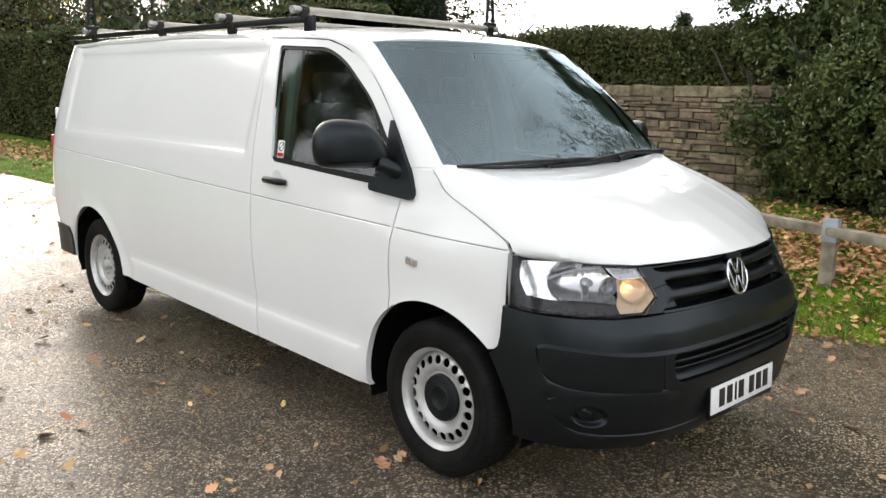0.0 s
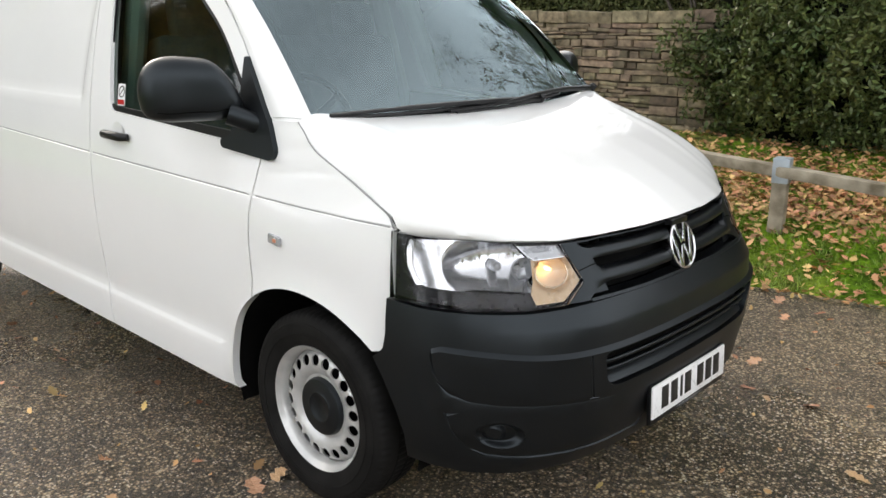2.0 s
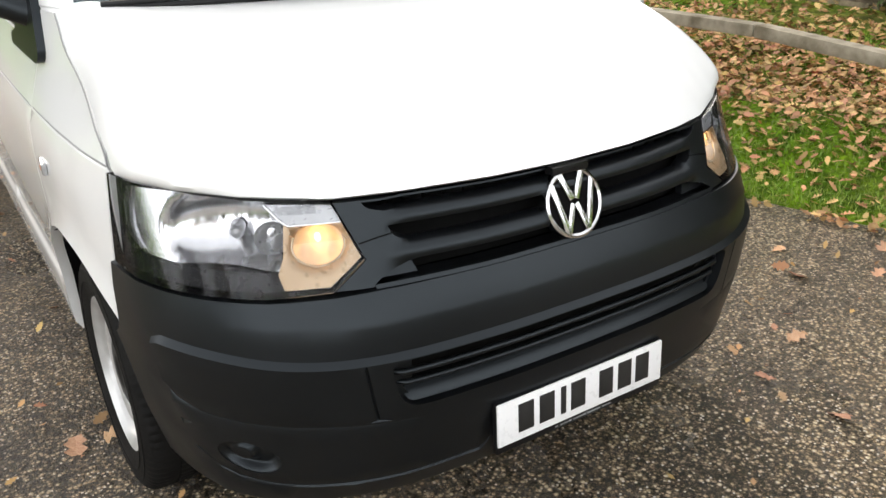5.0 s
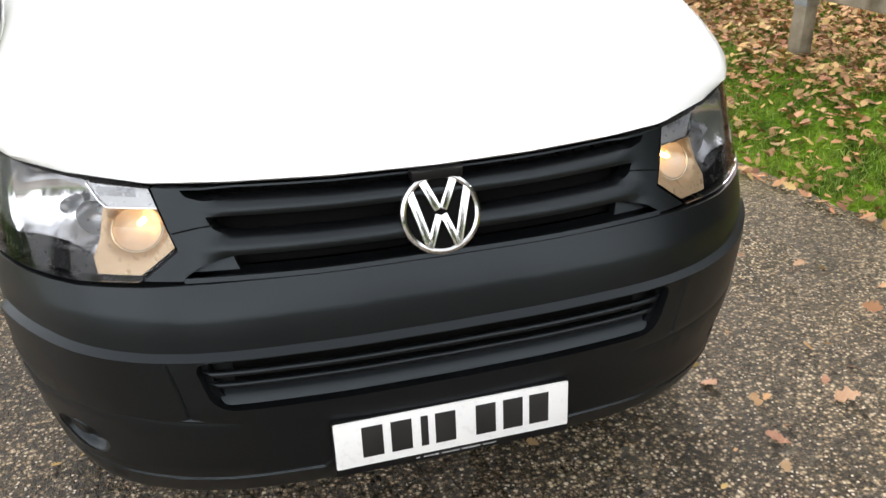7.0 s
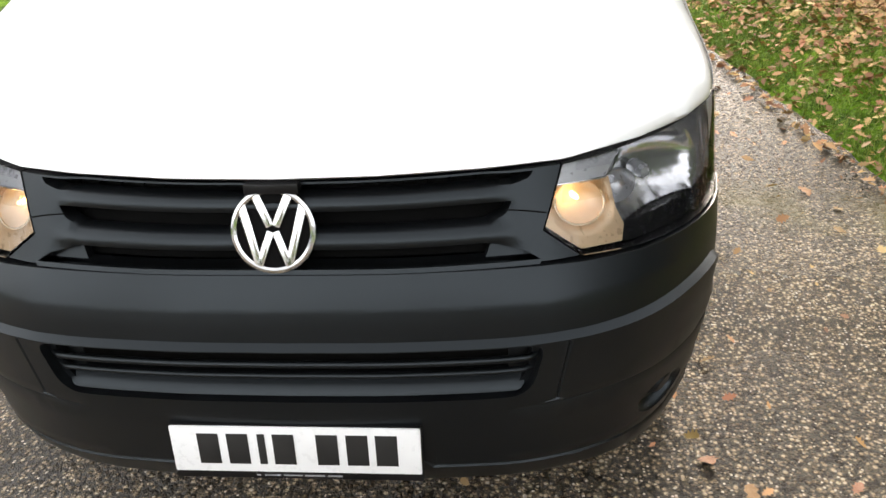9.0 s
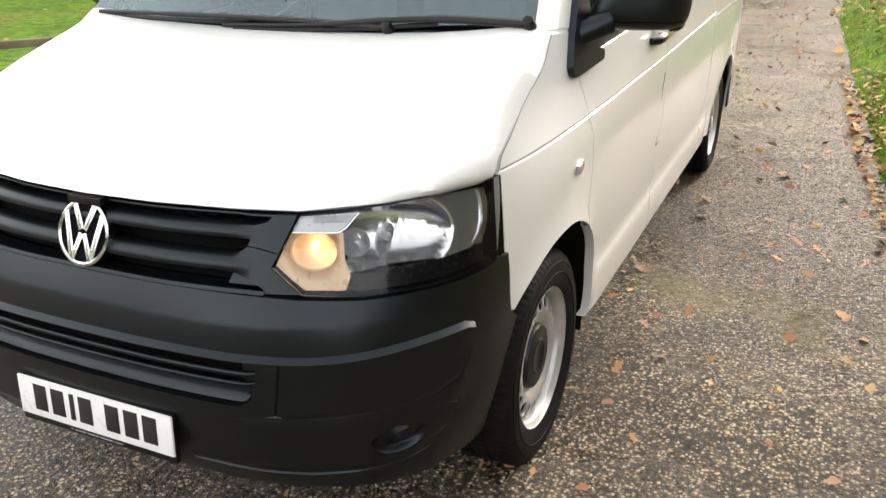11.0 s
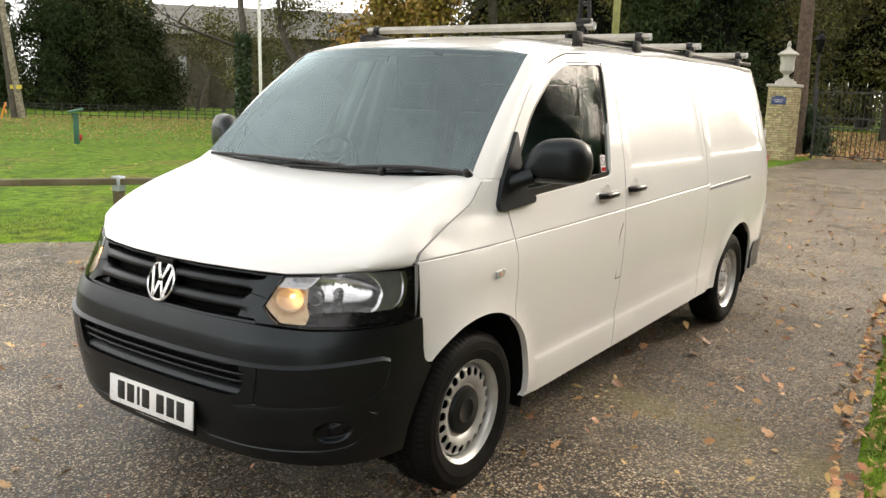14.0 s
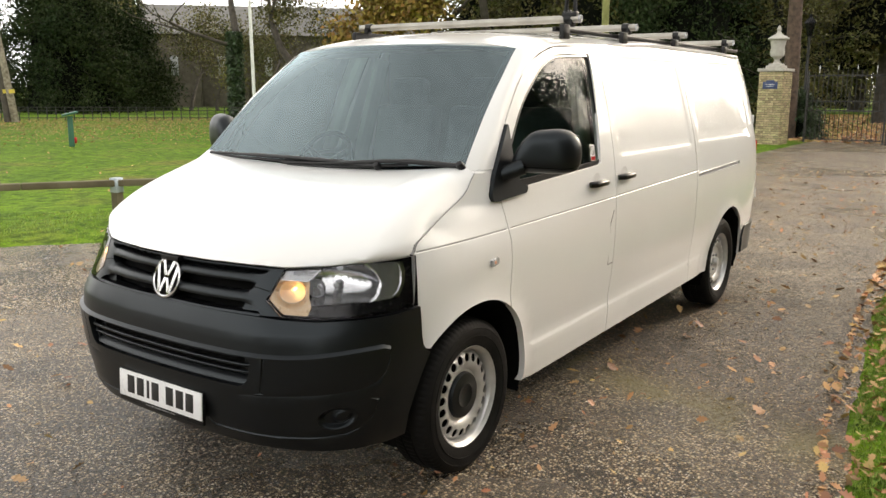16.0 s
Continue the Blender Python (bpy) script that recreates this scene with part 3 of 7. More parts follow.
# rear end, floor and bulkhead close the body
part("rear_doors", Shape().grid(lambda u, v: (-4.515 + 0.19 * step01((v - 0.45) / 0.55) * (0.4 + 0.6 * v) - 0.03 * (1 - (2 * u - 1) ** 4), (2 * u - 1) * (half_width(-4.47, 0.42 + 1.44 * v, True) - 0.012), 0.42 + 1.44 * v), 16, 24), PAINT, van, "white rear doors")
part("rear_bumper", Shape().box((-4.53, 0, 0.44), (0.16, 1.62, 0.22), 0.05), PLASTIC, van)
# near-black boxes keep light out from under the body
part("underfloor", Shape().box((-2.1, 0, 0.42), (4.3, 1.06, 0.18), 0.02).box((-1.75, 0, 0.37), (2.5, 1.70, 0.14), 0.02).box((0.45, 0, 0.42), (0.5, 1.0, 0.2), 0.02), VOID, van)
part("exhaust", Shape().tube([(-0.6, 0.3, 0.25), (-2.0, 0.32, 0.25), (-3.2, 0.3, 0.28)], 0.035, 10), SMOOTH_BLACK, van)

# ---- roof ----


def roof_z(x, y):
    zc = float(np.interp(x, [-4.43, -4.35, -4.22, -3.8, -2.5, -1.5, -1.15, -1.0, -0.85, -0.7, -0.62, -0.56, -0.5], [1.86, 1.905, 1.933, 1.952, 1.958, 1.946, 1.935, 1.925, 1.908, 1.880, 1.862, 1.842, 1.82]))
    q = min(1.05, abs(y) / 0.745)
    ribs = 0.0
    if x < -1.35:
        for r in (0.18, 0.42):
            ribs += 0.006 * step01(1 - abs(abs(y) - r) / 0.05) * step01((-1.35 - x) / 0.15)
    k = step01((-1.465 - x) / 1.0)
    return zc - (0.045 - 0.017 * k) * q ** 2 - (0.04 - 0.015 * k) * q ** 8 + ribs


front = [(-0.56 - 0.14 * (y / 0.707) ** 2, y) for y in np.linspace(-0.707, 0.707, 21)]
edge = [(-0.80, 0.722), (-1.0, 0.737), (-1.3, 0.743), (-4.07, 0.742), (-4.34, 0.70)]
ro = [(x, y) for x, y in front] + edge + [(x, -y) for x, y in edge[::-1]]
part("roof", sheet(ro, lambda x, y, d: (x, y, roof_z(x, y) - d), step=0.06, lip=0.02), PAINT, van, "white steel roof")

# ---- windscreen and pillars ----


def screen(u, v):
    """u: -1 to 1 across, v: 0 at the cowl to 1 at the roof."""
    q = u * u
    b = Vector((-0.045 - 0.035 * q, 0.815 * u, 1.245 + 0.038 * q))
    t = Vector((-0.56 - 0.14 * q, 0.707 * u, 1.842 - 0.022 * q))
    p = b.lerp(t, v)
    p += Vector((0.66, 0, 0.75)) * (0.022 * math.sin(math.pi * v))
    return p


screen_n = Vector((0.74, 0, 0.67))
part("windscreen", Shape().grid(lambda a, b: screen(2 * a - 1, b), 36, 18), SCREEN_GLASS, van, "tinted laminated windscreen", 60)


def frit(a, b):
    # black border printed round the pane
    ring = [(-1, 0), (1, 0), (1, 1), (-1, 1), (-1, 0)]
    k = a * 4
    i = min(3, int(k))
    t = k - i
    (u0, v0), (u1, v1) = ring[i], ring[i + 1]
    u, v = u0 + (u1 - u0) * t, v0 + (v1 - v0) * t
    iu, iv = max(-0.955, min(0.955, u)), max(0.055, min(0.955, v))
    return screen(u + (iu - u) * b, v + (iv - v) * b) - screen_n * 0.004


part("screen_border", Shape().grid(frit, 160, 1), SMOOTH_BLACK, van, "black windscreen border", 60)
for s in (-1, 1):
    inner_rail = [screen(s, v) for v in (0.0, 0.25, 0.5, 0.75, 1.0)] + [Vector((x, s * y, roof_z(x, y))) for x, y in ((-0.80, 0.722), (-1.0, 0.737), (-1.3, 0.743), (-1.47, 0.743))]
    outer_rail = [(-0.235, 1.285), (-0.325, 1.403), (-0.425, 1.525), (-0.585, 1.67), (-0.775, 1.774), (-0.885, 1.812), (-1.0, 1.836), (-1.3, 1.849), (-1.47, 1.856)]
    outer_rail = [Vector((x, s * half_width(x, z, s > 0), z)) for x, z in outer_rail]
    ia, oa = smooth_line(inner_rail, 60), smooth_line(outer_rail, 60)

    def pillar(u, v):
        i = min(59, round(u * 59))
        a, b = ia[i], oa[i]
        w = b.y * 0.93 + a.y * 0.07
        c = Vector((a.x * 0.55 + b.x * 0.45, w, a.z * 0.85 + b.z * 0.15 + 0.01))
        t = v
        p = (1 - t) ** 2 * a + 2 * t * (1 - t) * c + t * t * b
        return p
    part("windscreen_pillar", Shape().grid(pillar, 59, 8), PAINT, van, angle=60)

    def foot(u, v):
        x, z = -0.250 + 0.145 * u, 1.2748 + 0.003 * u
        w = Vector((x, s * (half_width(x, z, s > 0) - 0.003), z))
        return w.lerp(pillar(0, 1 - u) - Vector((0, s * 0.002, 0.001)), v)
    part("pillar_foot", Shape().grid(foot, 12, 3), PAINT, van, angle=60)

# ---- bonnet ----
LEAD_Y = [0, 0.2, 0.4, 0.544, 0.70, 0.80, 0.86, 0.882]
LEAD_X = [0.783, 0.772, 0.733, 0.683, 0.592, 0.515, 0.425, 0.372]
LEAD_Z = [0.980, 0.980, 0.978, 0.975, 0.986, 0.999, 1.006, 1.011]


def bonnet(u, b, d=0.0):
    a = abs(u)
    ry = 0.822 * a
    r = Vector((-0.075 - 0.03 * a ** 4, ry, 1.266 + 0.014 * a ** 2))
    fy = 0.882 * a
    f = Vector((np.interp(fy, LEAD_Y, LEAD_X), fy, np.interp(fy, LEAD_Y, LEAD_Z)))
    p = r.lerp(f, b)
    # crown: full out to the shut lines, turning down steeply at the nose and its corners
    full = 1 - a ** 30
    corner = full * a ** 4
    p.z += (0.0854 - 0.002 * a ** 3) * full * (1 - (1 - b) ** 2) * (1 - b ** (3 + 3.8 * a ** 4))
    p.z += corner * (0.036 * (1 - b) ** 2 - 0.019 * b ** 2.5 * (1 - b ** 26))
    p.x += 0.08 * corner * b ** 5 * (1 - b ** 26)
    p.y += 0.016 * corner * b ** 2.5 * (1 - b ** 26)
    # the sides roll down to the shut line and lie flush with the wings
    ex = -0.105 + 0.46 * b
    ez = float(np.interp(ex, SHUT_X, SHUT_Z))
    line = 1.280 + (1.013 - 1.280) * b
    p.z += (ez - line) * a ** 14
    ey = 0.822 + 0.06 * b
    p.y *= 1 + ((half_width(ex, ez, False) - 0.004) / ey - 1) * a ** 2
    # pressed shoulder line running forward from the screen corners
    k = abs(a - (0.80 - 0.10 * b)) / 0.05
    p.z += 0.004 * step01(1 - k) * math.sin(math.pi * b)
    p.z -= d
    if u < 0:
        p.y = -p.y
    return p


bon = Shape().grid(lambda a, b: bonnet(math.sin((2 * a - 1) * math.pi / 2), b), 96, 44)
bon.grid(lambda a, b: bonnet(math.sin((2 * a - 1) * math.pi / 2), 1.0) - Vector((0.012 * b, 0, 0.007 * b)), 96, 1)
part("bonnet", bon, PAINT, van, "white bonnet with rounded leading edge", 50)
for s in (-1, 1):
    part("bonnet_seal", Shape().tube([bonnet(s, b) + Vector((0, -s * 0.010, -0.014)) for b in np.linspace(0.0, 0.95, 24)], 0.005, 6, False), VOID, van)
part("cowl", Shape().grid(lambda a, b: (-0.03 - 0.10 * b - 0.03 * (2 * a - 1) ** 4, (2 * a - 1) * 0.83, 1.238 + 0.03 * (2 * a - 1) ** 2 + 0.0 * b), 24, 2), SMOOTH_BLACK, van, "black scuttle below the screen")
# wipers lie along the foot of the screen, pivots at both ends overlapping in the middle
for pts in ([(0.46, 0.035), (-0.08, 0.052), (-0.60, 0.036), (-0.93, 0.008)], [(0.985, 0.030), (0.60, 0.058), (0.14, 0.036), (-0.26, 0.020)]):
    path = [screen(u, v) + screen_n * h for (u, v), h in zip(pts, (0.012, 0.026, 0.024, 0.018))]
    wiper = part("wiper", Shape().tube(smooth_line(path, 16), [0.012] * 5 + [0.0095] * 5 + [0.007] * 6, 8), SMOOTH_BLACK, van, "black windscreen wiper")
    ends = [pts[1], ((pts[1][0] + pts[3][0]) / 2, 0.036), pts[3]]
    blade = [screen(u + 0.05 * (1 if u > -0.5 else 0), v - 0.008) + screen_n * 0.010 for u, v in ends]
    part("wiper_blade", Shape().tube(smooth_line(blade, 12), 0.008, 6), SMOOTH_BLACK, wiper)
    part("wiper_pivot", Shape().lathe([(0.0, 0.022), (0.014, 0.020), (0.018, 0.0), (0.018, -0.02)], Matrix.Translation(path[0]) @ pose(0, 0, 0, 0, 48, 0), 14), SMOOTH_BLACK, wiper)

# ---- nose: plan curves at several heights, front centre to wheel arch ----
NOSE = [
    (0.25, [(0.775, 0), (0.765, 0.3), (0.735, 0.5), (0.655, 0.68), (0.53, 0.785), (0.40, 0.825), (0.34, 0.835)]),
    (0.33, [(0.835, 0), (0.825, 0.28), (0.795, 0.5), (0.715, 0.675), (0.60, 0.785), (0.48, 0.85), (0.36, 0.875)]),
    (0.45, [(0.852, 0), (0.845, 0.26), (0.815, 0.5), (0.735, 0.68), (0.62, 0.80), (0.50, 0.872), (0.34, 0.905)]),
    (0.66, [(0.868, 0), (0.862, 0.25), (0.832, 0.5), (0.752, 0.69), (0.64, 0.808), (0.51, 0.885), (0.40, 0.912), (0.28, 0.924)]),
    (0.74, [(0.862, 0), (0.856, 0.25), (0.826, 0.5), (0.746, 0.682), (0.632, 0.806), (0.505, 0.884), (0.39, 0.913), (0.28, 0.928)]),
    (0.81, [(0.828, 0), (0.822, 0.25), (0.789, 0.48), (0.756, 0.58), (0.685, 0.712), (0.586, 0.820), (0.474, 0.886), (0.368, 0.910), (0.28, 0.928)]),
    (1.01, [(0.770, 0), (0.758, 0.2), (0.718, 0.4), (0.668, 0.552), (0.585, 0.710), (0.495, 0.812), (0.370, 0.888), (0.28, 0.90)]),
]
NOSE_T = np.linspace(0, 1, 60)
CURVES = []
for z, c in NOSE:
    fine = np.array([tuple(p) for p in smooth_line([(x, y, 0) for x, y in c], 80)])[:, :2]
    L = np.r_[0, np.cumsum(np.linalg.norm(np.diff(fine, axis=0), axis=1))]
    L /= L[-1]
    CURVES.append((np.interp(NOSE_T, L, fine[:, 0]), np.interp(NOSE_T, L, fine[:, 1])))
NOSE_Z = [z for z, _ in NOSE]
NL = 1.20  # about the half length of the nose curve, metres


def nose_xy(t, z):
    a = min(1.0, abs(t))
    z = min(max(z, NOSE_Z[0]), NOSE_Z[-1])
    k = min(len(NOSE_Z) - 2, max(0, int(np.searchsorted(NOSE_Z, z)) - 1))
    w = (z - NOSE_Z[k]) / (NOSE_Z[k + 1] - NOSE_Z[k])
    x = np.interp(a, NOSE_T, CURVES[k][0]) * (1 - w) + np.interp(a, NOSE_T, CURVES[k + 1][0]) * w
    y = np.interp(a, NOSE_T, CURVES[k][1]) * (1 - w) + np.interp(a, NOSE_T, CURVES[k + 1][1]) * w
    return float(x), float(y)


def nose(t, z, d=0.0):
    x, y = nose_xy(t, z)
    if d:
        x2, y2 = nose_xy(min(1, abs(t) + 0.02), z)
        x1, y1 = nose_xy(max(0, abs(t) - 0.02), z)
        n = Vector((y2 - y1, x1 - x2)).normalized()
        x, y = x - d * n.x, y - d * n.y
    return (x, math.copysign(y, t), z)


def T(y, z):
    """Place along the nose for a sideways distance y at height z (as NL * t)."""
    ts = np.linspace(0, 1, 200)
    ys = np.array([nose_xy(t, z)[1] for t in ts])
    return math.copysign(float(np.interp(abs(y), ys, ts)), y) * NL


def TX(x, z):
    ts = np.linspace(0, 1, 200)
    xs = np.array([nose_xy(t, z)[0] for t in ts])
    return float(np.interp(-x, -xs, ts)) * NL


def ledge_top(t):
    return 0.675 + 0.026 * step01((abs(t) - 0.55) / 0.45)


def mir(pts):
    return [(-t, z) for t, z in pts[::-1]]


lamp_half = [(T(0.544, 0.966), 0.966), (T(0.508, 0.860), 0.860), (T(0.583, 0.805), 0.805), (T(0.70, 0.800), 0.800), (T(0.80, 0.803), 0.803), (TX(0.46, 0.81), 0.810), (TX(0.358, 0.818), 0.818), (TX(0.352, 0.92), 0.92), (TX(0.350, 1.008), 1.008), (T(0.855, 1.003), 1.003), (T(0.80, 0.995), 0.995), (T(0.70, 0.981), 0.981), (T(0.62, 0.972), 0.972)]
wing_edge = [(TX(0.349, 0.812), 0.812), (TX(0.346, 0.70), 0.70), (TX(0.335, 0.655), 0.655), (TX(0.31, 0.630), 0.630), (TX(0.278, 0.618), 0.618)]
arch_edge = [(TX(0.33, 0.55), 0.55), (TX(0.37, 0.46), 0.46), (TX(0.385, 0.38), 0.38), (TX(0.380, 0.32), 0.32), (TX(0.37, 0.288), 0.288)]
half = [(0.0, 0.803), (T(0.30, 0.803), 0.803), (T(0.50, 0.801), 0.801), (T(0.575, 0.797), 0.797), (T(0.70, 0.793), 0.793), (T(0.80, 0.796), 0.796), (TX(0.46, 0.803), 0.803)] + wing_edge + arch_edge + [(TX(0.45, 0.282), 0.282), (T(0.70, 0.284), 0.284), (T(0.5, 0.286), 0.286), (T(0.3, 0.286), 0.286), (0.0, 0.286)]
outer = half + mir(half)[1:-1]
low_grille = rounded([(T(-0.505, 0.662), 0.662), (T(0.505, 0.662), 0.662), (T(0.478, 0.540), 0.540), (T(-0.478, 0.540), 0.540)], [0.03, 0.03, 0.05, 0.05])
fogs = []
for s in (-1, 1):
    c = 0.835 * s
    fogs.append([(c + 0.076 * math.cos(w), 0.428 + 0.046 * math.sin(w)) for w in np.linspace(0, 2 * math.pi, 28)[:-1]])
bl = []
PANEL = [(0.46, 0.508), (0.65, 0.522), (0.80, 0.530), (0.90, 0.540), (0.955, 0.560), (0.981, 0.592), (0.987, 0.63), (0.985, 0.675)]
for s in (-1, 1):
    for o in (-0.011, 0.0):
        bl.append([(s * t, ledge_top(t) + o) for t in np.linspace(T(0.52, 0.67), 0.985, 18)])
    for o in (-0.006, 0, 0.006):
        bl.append([(s * (u + o * 0.9), v - o * 0.9) for u, v in PANEL])
    for o in (-0.004, 0, 0.004):
        bl.append([(s * (0.531 + o), 0.524), (s * (0.531 + o), 0.66)])
for o in (-0.011, 0.0):
    bl.append([(t, ledge_top(t) + o) for t in np.linspace(-T(0.5, 0.67), T(0.5, 0.67), 9)])
for o in (0.0, 0.012):
    bl.append([(t, 0.735 + o + 0.004 * (abs(t) > 0.55)) for t in np.linspace(-0.78, 0.78, 31)])


LIP = [(0.987, 0.488), (0.984, 0.45), (0.970, 0.415), (0.935, 0.378), (0.89, 0.360), (0.80, 0.352), (0.65, 0.349), (0.50, 0.348), (0.30, 0.350)]


def line_gap(u, v, line):
    """Distance from a point to a bent line."""
    best = 9.0
    for (a, b), (c, e) in zip(line, line[1:]):
        k = ((u - a) * (c - a) + (v - b) * (e - b)) / ((c - a) ** 2 + (e - b) ** 2)
        k = min(1.0, max(0.0, k))
        best = min(best, math.hypot(u - a - k * (c - a), v - b - k * (e - b)))
    return best


for s in (-1, 1):
    for o in (-0.006, 0.0, 0.006):
        bl.append([(s * (u + o * 0.8), v + o * 0.8) for u, v in LIP])


def bumper_scaled(t, z, d):
    a = abs(t)
    proud = 0.015 * min(1.0, max(0.0, (ledge_top(t) - z) / 0.011)) * step01((0.987 - a) / 0.010)
    if z < 0.53:
        proud *= 0.4 + 0.6 * step01((z - 0.40) / 0.13)
    if z < 0.5 and a > 0.28:
        proud -= 0.004 * max(0.0, 1 - line_gap(a, z, LIP) / 0.006)
    if 0.52 < z < 0.69:
        proud -= 0.004 * max(0.0, 1 - abs(a - 0.531) / 0.004)
    if 0.44 < a < 1.0 and z > 0.5:
        proud -= (0.002 + 0.003 * step01((a - 0.90) / 0.06)) * max(0.0, 1 - line_gap(a, z, PANEL) / 0.006)
    return nose(t / NL, z, d - proud)


bumper = part("front_bumper", sheet(outer, bumper_scaled, [low_grille] + fogs, bl, step=0.04, lip=0.035), PLASTIC, van, "grained black plastic front bumper", 28)
for f in fogs:
    c = np.mean(f, axis=0)

    def dish(t, z, d, c=c):
        q = math.hypot((t - c[0]) / 0.077, (z - c[1]) / 0.047)
        w = math.copysign(1, c[0])
        lump = 0.017 * step01((1 - math.hypot((t - c[0] - w * 0.020) / 0.044, (z - c[1] - 0.006) / 0.036)) / 0.55)
        return bumper_scaled(t, z, d + 0.002 + 0.022 * step01((1.0 - q) / 0.40) - lump)
    part("fog_lamp_blank", Shape().grid(lambda a, r: dish(c[0] + 0.0765 * r * math.cos(6.28319 * a), 0.428 + 0.0465 * r * math.sin(6.28319 * a), 0.0), 72, 30), PLASTIC, bumper, "", 70)


def round_bar(base, z, half, reach, out, bulge):
    """A bar with a rounded face that follows the nose; its ends tuck in."""
    def at(a, b):
        t = (2 * a - 1) * reach
        w = (2 * b - 1) * radians(112)
        tuck = 0.012 * max(0.0, (abs(2 * a - 1) - 0.97) / 0.03)
        return base(t, z + half * math.sin(w), out + tuck - bulge * (math.cos(w) - 0.4))
    return Shape().grid(at, 48, 10)


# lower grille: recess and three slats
# near-black sheet paints the deep shade of the opening
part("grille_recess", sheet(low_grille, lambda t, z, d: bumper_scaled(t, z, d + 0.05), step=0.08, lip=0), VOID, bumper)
inner_frame = rounded([(T(-0.490, 0.652), 0.652), (T(0.490, 0.652), 0.652), (T(0.464, 0.551), 0.551), (T(-0.464, 0.551), 0.551)], [0.025, 0.025, 0.04, 0.04])
part("grille_frame", sheet(low_grille, lambda t, z, d: bumper_scaled(t, z, d + 0.024), [inner_frame], step=0.04, lip=0.02), PLASTIC, bumper)
foot_strip = rounded([(T(-0.482, 0.586), 0.586), (T(0.482, 0.586), 0.586), (T(0.462, 0.548), 0.548), (T(-0.462, 0.548), 0.548)], [0.004, 0.004, 0.03, 0.03])
part("grille_foot", sheet(foot_strip, lambda t, z, d: bumper_scaled(t, z, d + 0.012 + 0.036 * step01((z - 0.548) / 0.040)), lines=[[(-T(0.46, z), z), (T(0.46, z), z)] for z in (0.557, 0.567, 0.577)], step=0.03, lip=0.006), PLASTIC, bumper, "", 60)
for z, w, dz, out in ((0.648, 0.43, 0.010, 0.020), (0.624, 0.496, 0.015, 0.004), (0.596, 0.487, 0.012, 0.006)):
    part("grille_slat", round_bar(bumper_scaled, z, dz / 2, T(w, z), out + 0.010, 0.009), PLASTIC, bumper, "", 60)
for s in (-1, 1):
    part("grille_cheek", Shape().box((0.78, s * 0.455, 0.60), (0.05, 0.05, 0.10), 0.01, (0, 0, 12 * s)), PLASTIC, bumper)

# ---- upper grille ----


g_out = [(T(-0.540, 0.966), 0.966), (T(-0.505, 0.858), 0.858), (T(-0.577, 0.806), 0.806), (T(0.577, 0.806), 0.806), (T(0.505, 0.858), 0.858), (T(0.540, 0.966), 0.966)]
SLATS = ((0.9285, 0.014), (0.8605, 0.0155))


def slot(top, foot, yt, yf):
    """An opening between two slats, its ends sloping in and rounded."""
    ym = yf + 0.78 * (yt - yf)
    zm = foot + 0.40 * (top - foot)
    return rounded([(T(-yf, foot), foot), (T(yf, foot), foot), (T(ym, zm), zm), (T(yt, top), top), (T(-yt, top), top), (T(-ym, zm), zm)], [0.004, 0.004, 0.02, 0.004, 0.004, 0.02])


def slat_face(t, z, d):
    out = 0.0
    for zc, half in SLATS:
        out = max(out, 0.013 * max(0.0, 1 - ((z - zc + 0.002) / (half * 1.25)) ** 2))
    k = step01((abs(t) - T(0.40, 0.9)) / 0.07)
    return nose(t / NL, z, d + 0.016 - out * (1 - k) - 0.009 * k)


slots = [slot(0.9625, 0.9425, 0.488, 0.448), slot(0.9145, 0.8760, 0.447, 0.405), rounded([(T(-0.500, 0.8110), 0.8110), (T(0.500, 0.8110), 0.8110), (T(0.470, 0.8280), 0.8280), (T(0.395, 0.8450), 0.8450), (T(-0.395, 0.8450), 0.8450), (T(-0.470, 0.8280), 0.8280)], 0.006)]
ribs = [[(t, z + o) for t in np.linspace(-T(0.45, z), T(0.45, z), 24)] for z, h in SLATS for o in (-0.009, 0.0, 0.008)]
grille = part("radiator_grille", sheet(g_out, slat_face, slots, ribs, step=0.014, lip=0.035), PLASTIC, van, "black slatted radiator grille", 40)
for s in (-1, 1):
    cut = [(T(s * 0.436, 0.899), 0.899), (T(s * 0.47, 0.896), 0.896), (T(s * 0.512, 0.888), 0.888)]
    part("grille_seam", Shape().tube([slat_face(t, z, -0.0004) for t, z in cut], 0.0016, 6), VOID, grille)
    wedge = [(T(s * 0.41, 0.838), 0.838), (T(s * 0.50, 0.822), 0.822), (T(s * 0.505, 0.812), 0.812), (T(s * 0.40, 0.812), 0.812)]
    part("grille_wedge", sheet(wedge, lambda t, z, d: nose(t / NL, z, d + 0.030), step=0.03, lip=0.02), PLASTIC, grille)
# near-black backing stands for the shade behind the slots
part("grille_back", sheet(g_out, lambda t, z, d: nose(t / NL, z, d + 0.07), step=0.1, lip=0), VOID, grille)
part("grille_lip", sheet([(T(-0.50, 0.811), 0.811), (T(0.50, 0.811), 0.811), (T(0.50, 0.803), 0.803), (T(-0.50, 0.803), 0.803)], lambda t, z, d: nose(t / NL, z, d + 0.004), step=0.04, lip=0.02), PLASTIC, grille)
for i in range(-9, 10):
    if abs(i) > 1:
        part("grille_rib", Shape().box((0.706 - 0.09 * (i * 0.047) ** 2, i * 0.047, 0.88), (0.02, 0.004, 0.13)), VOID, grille)

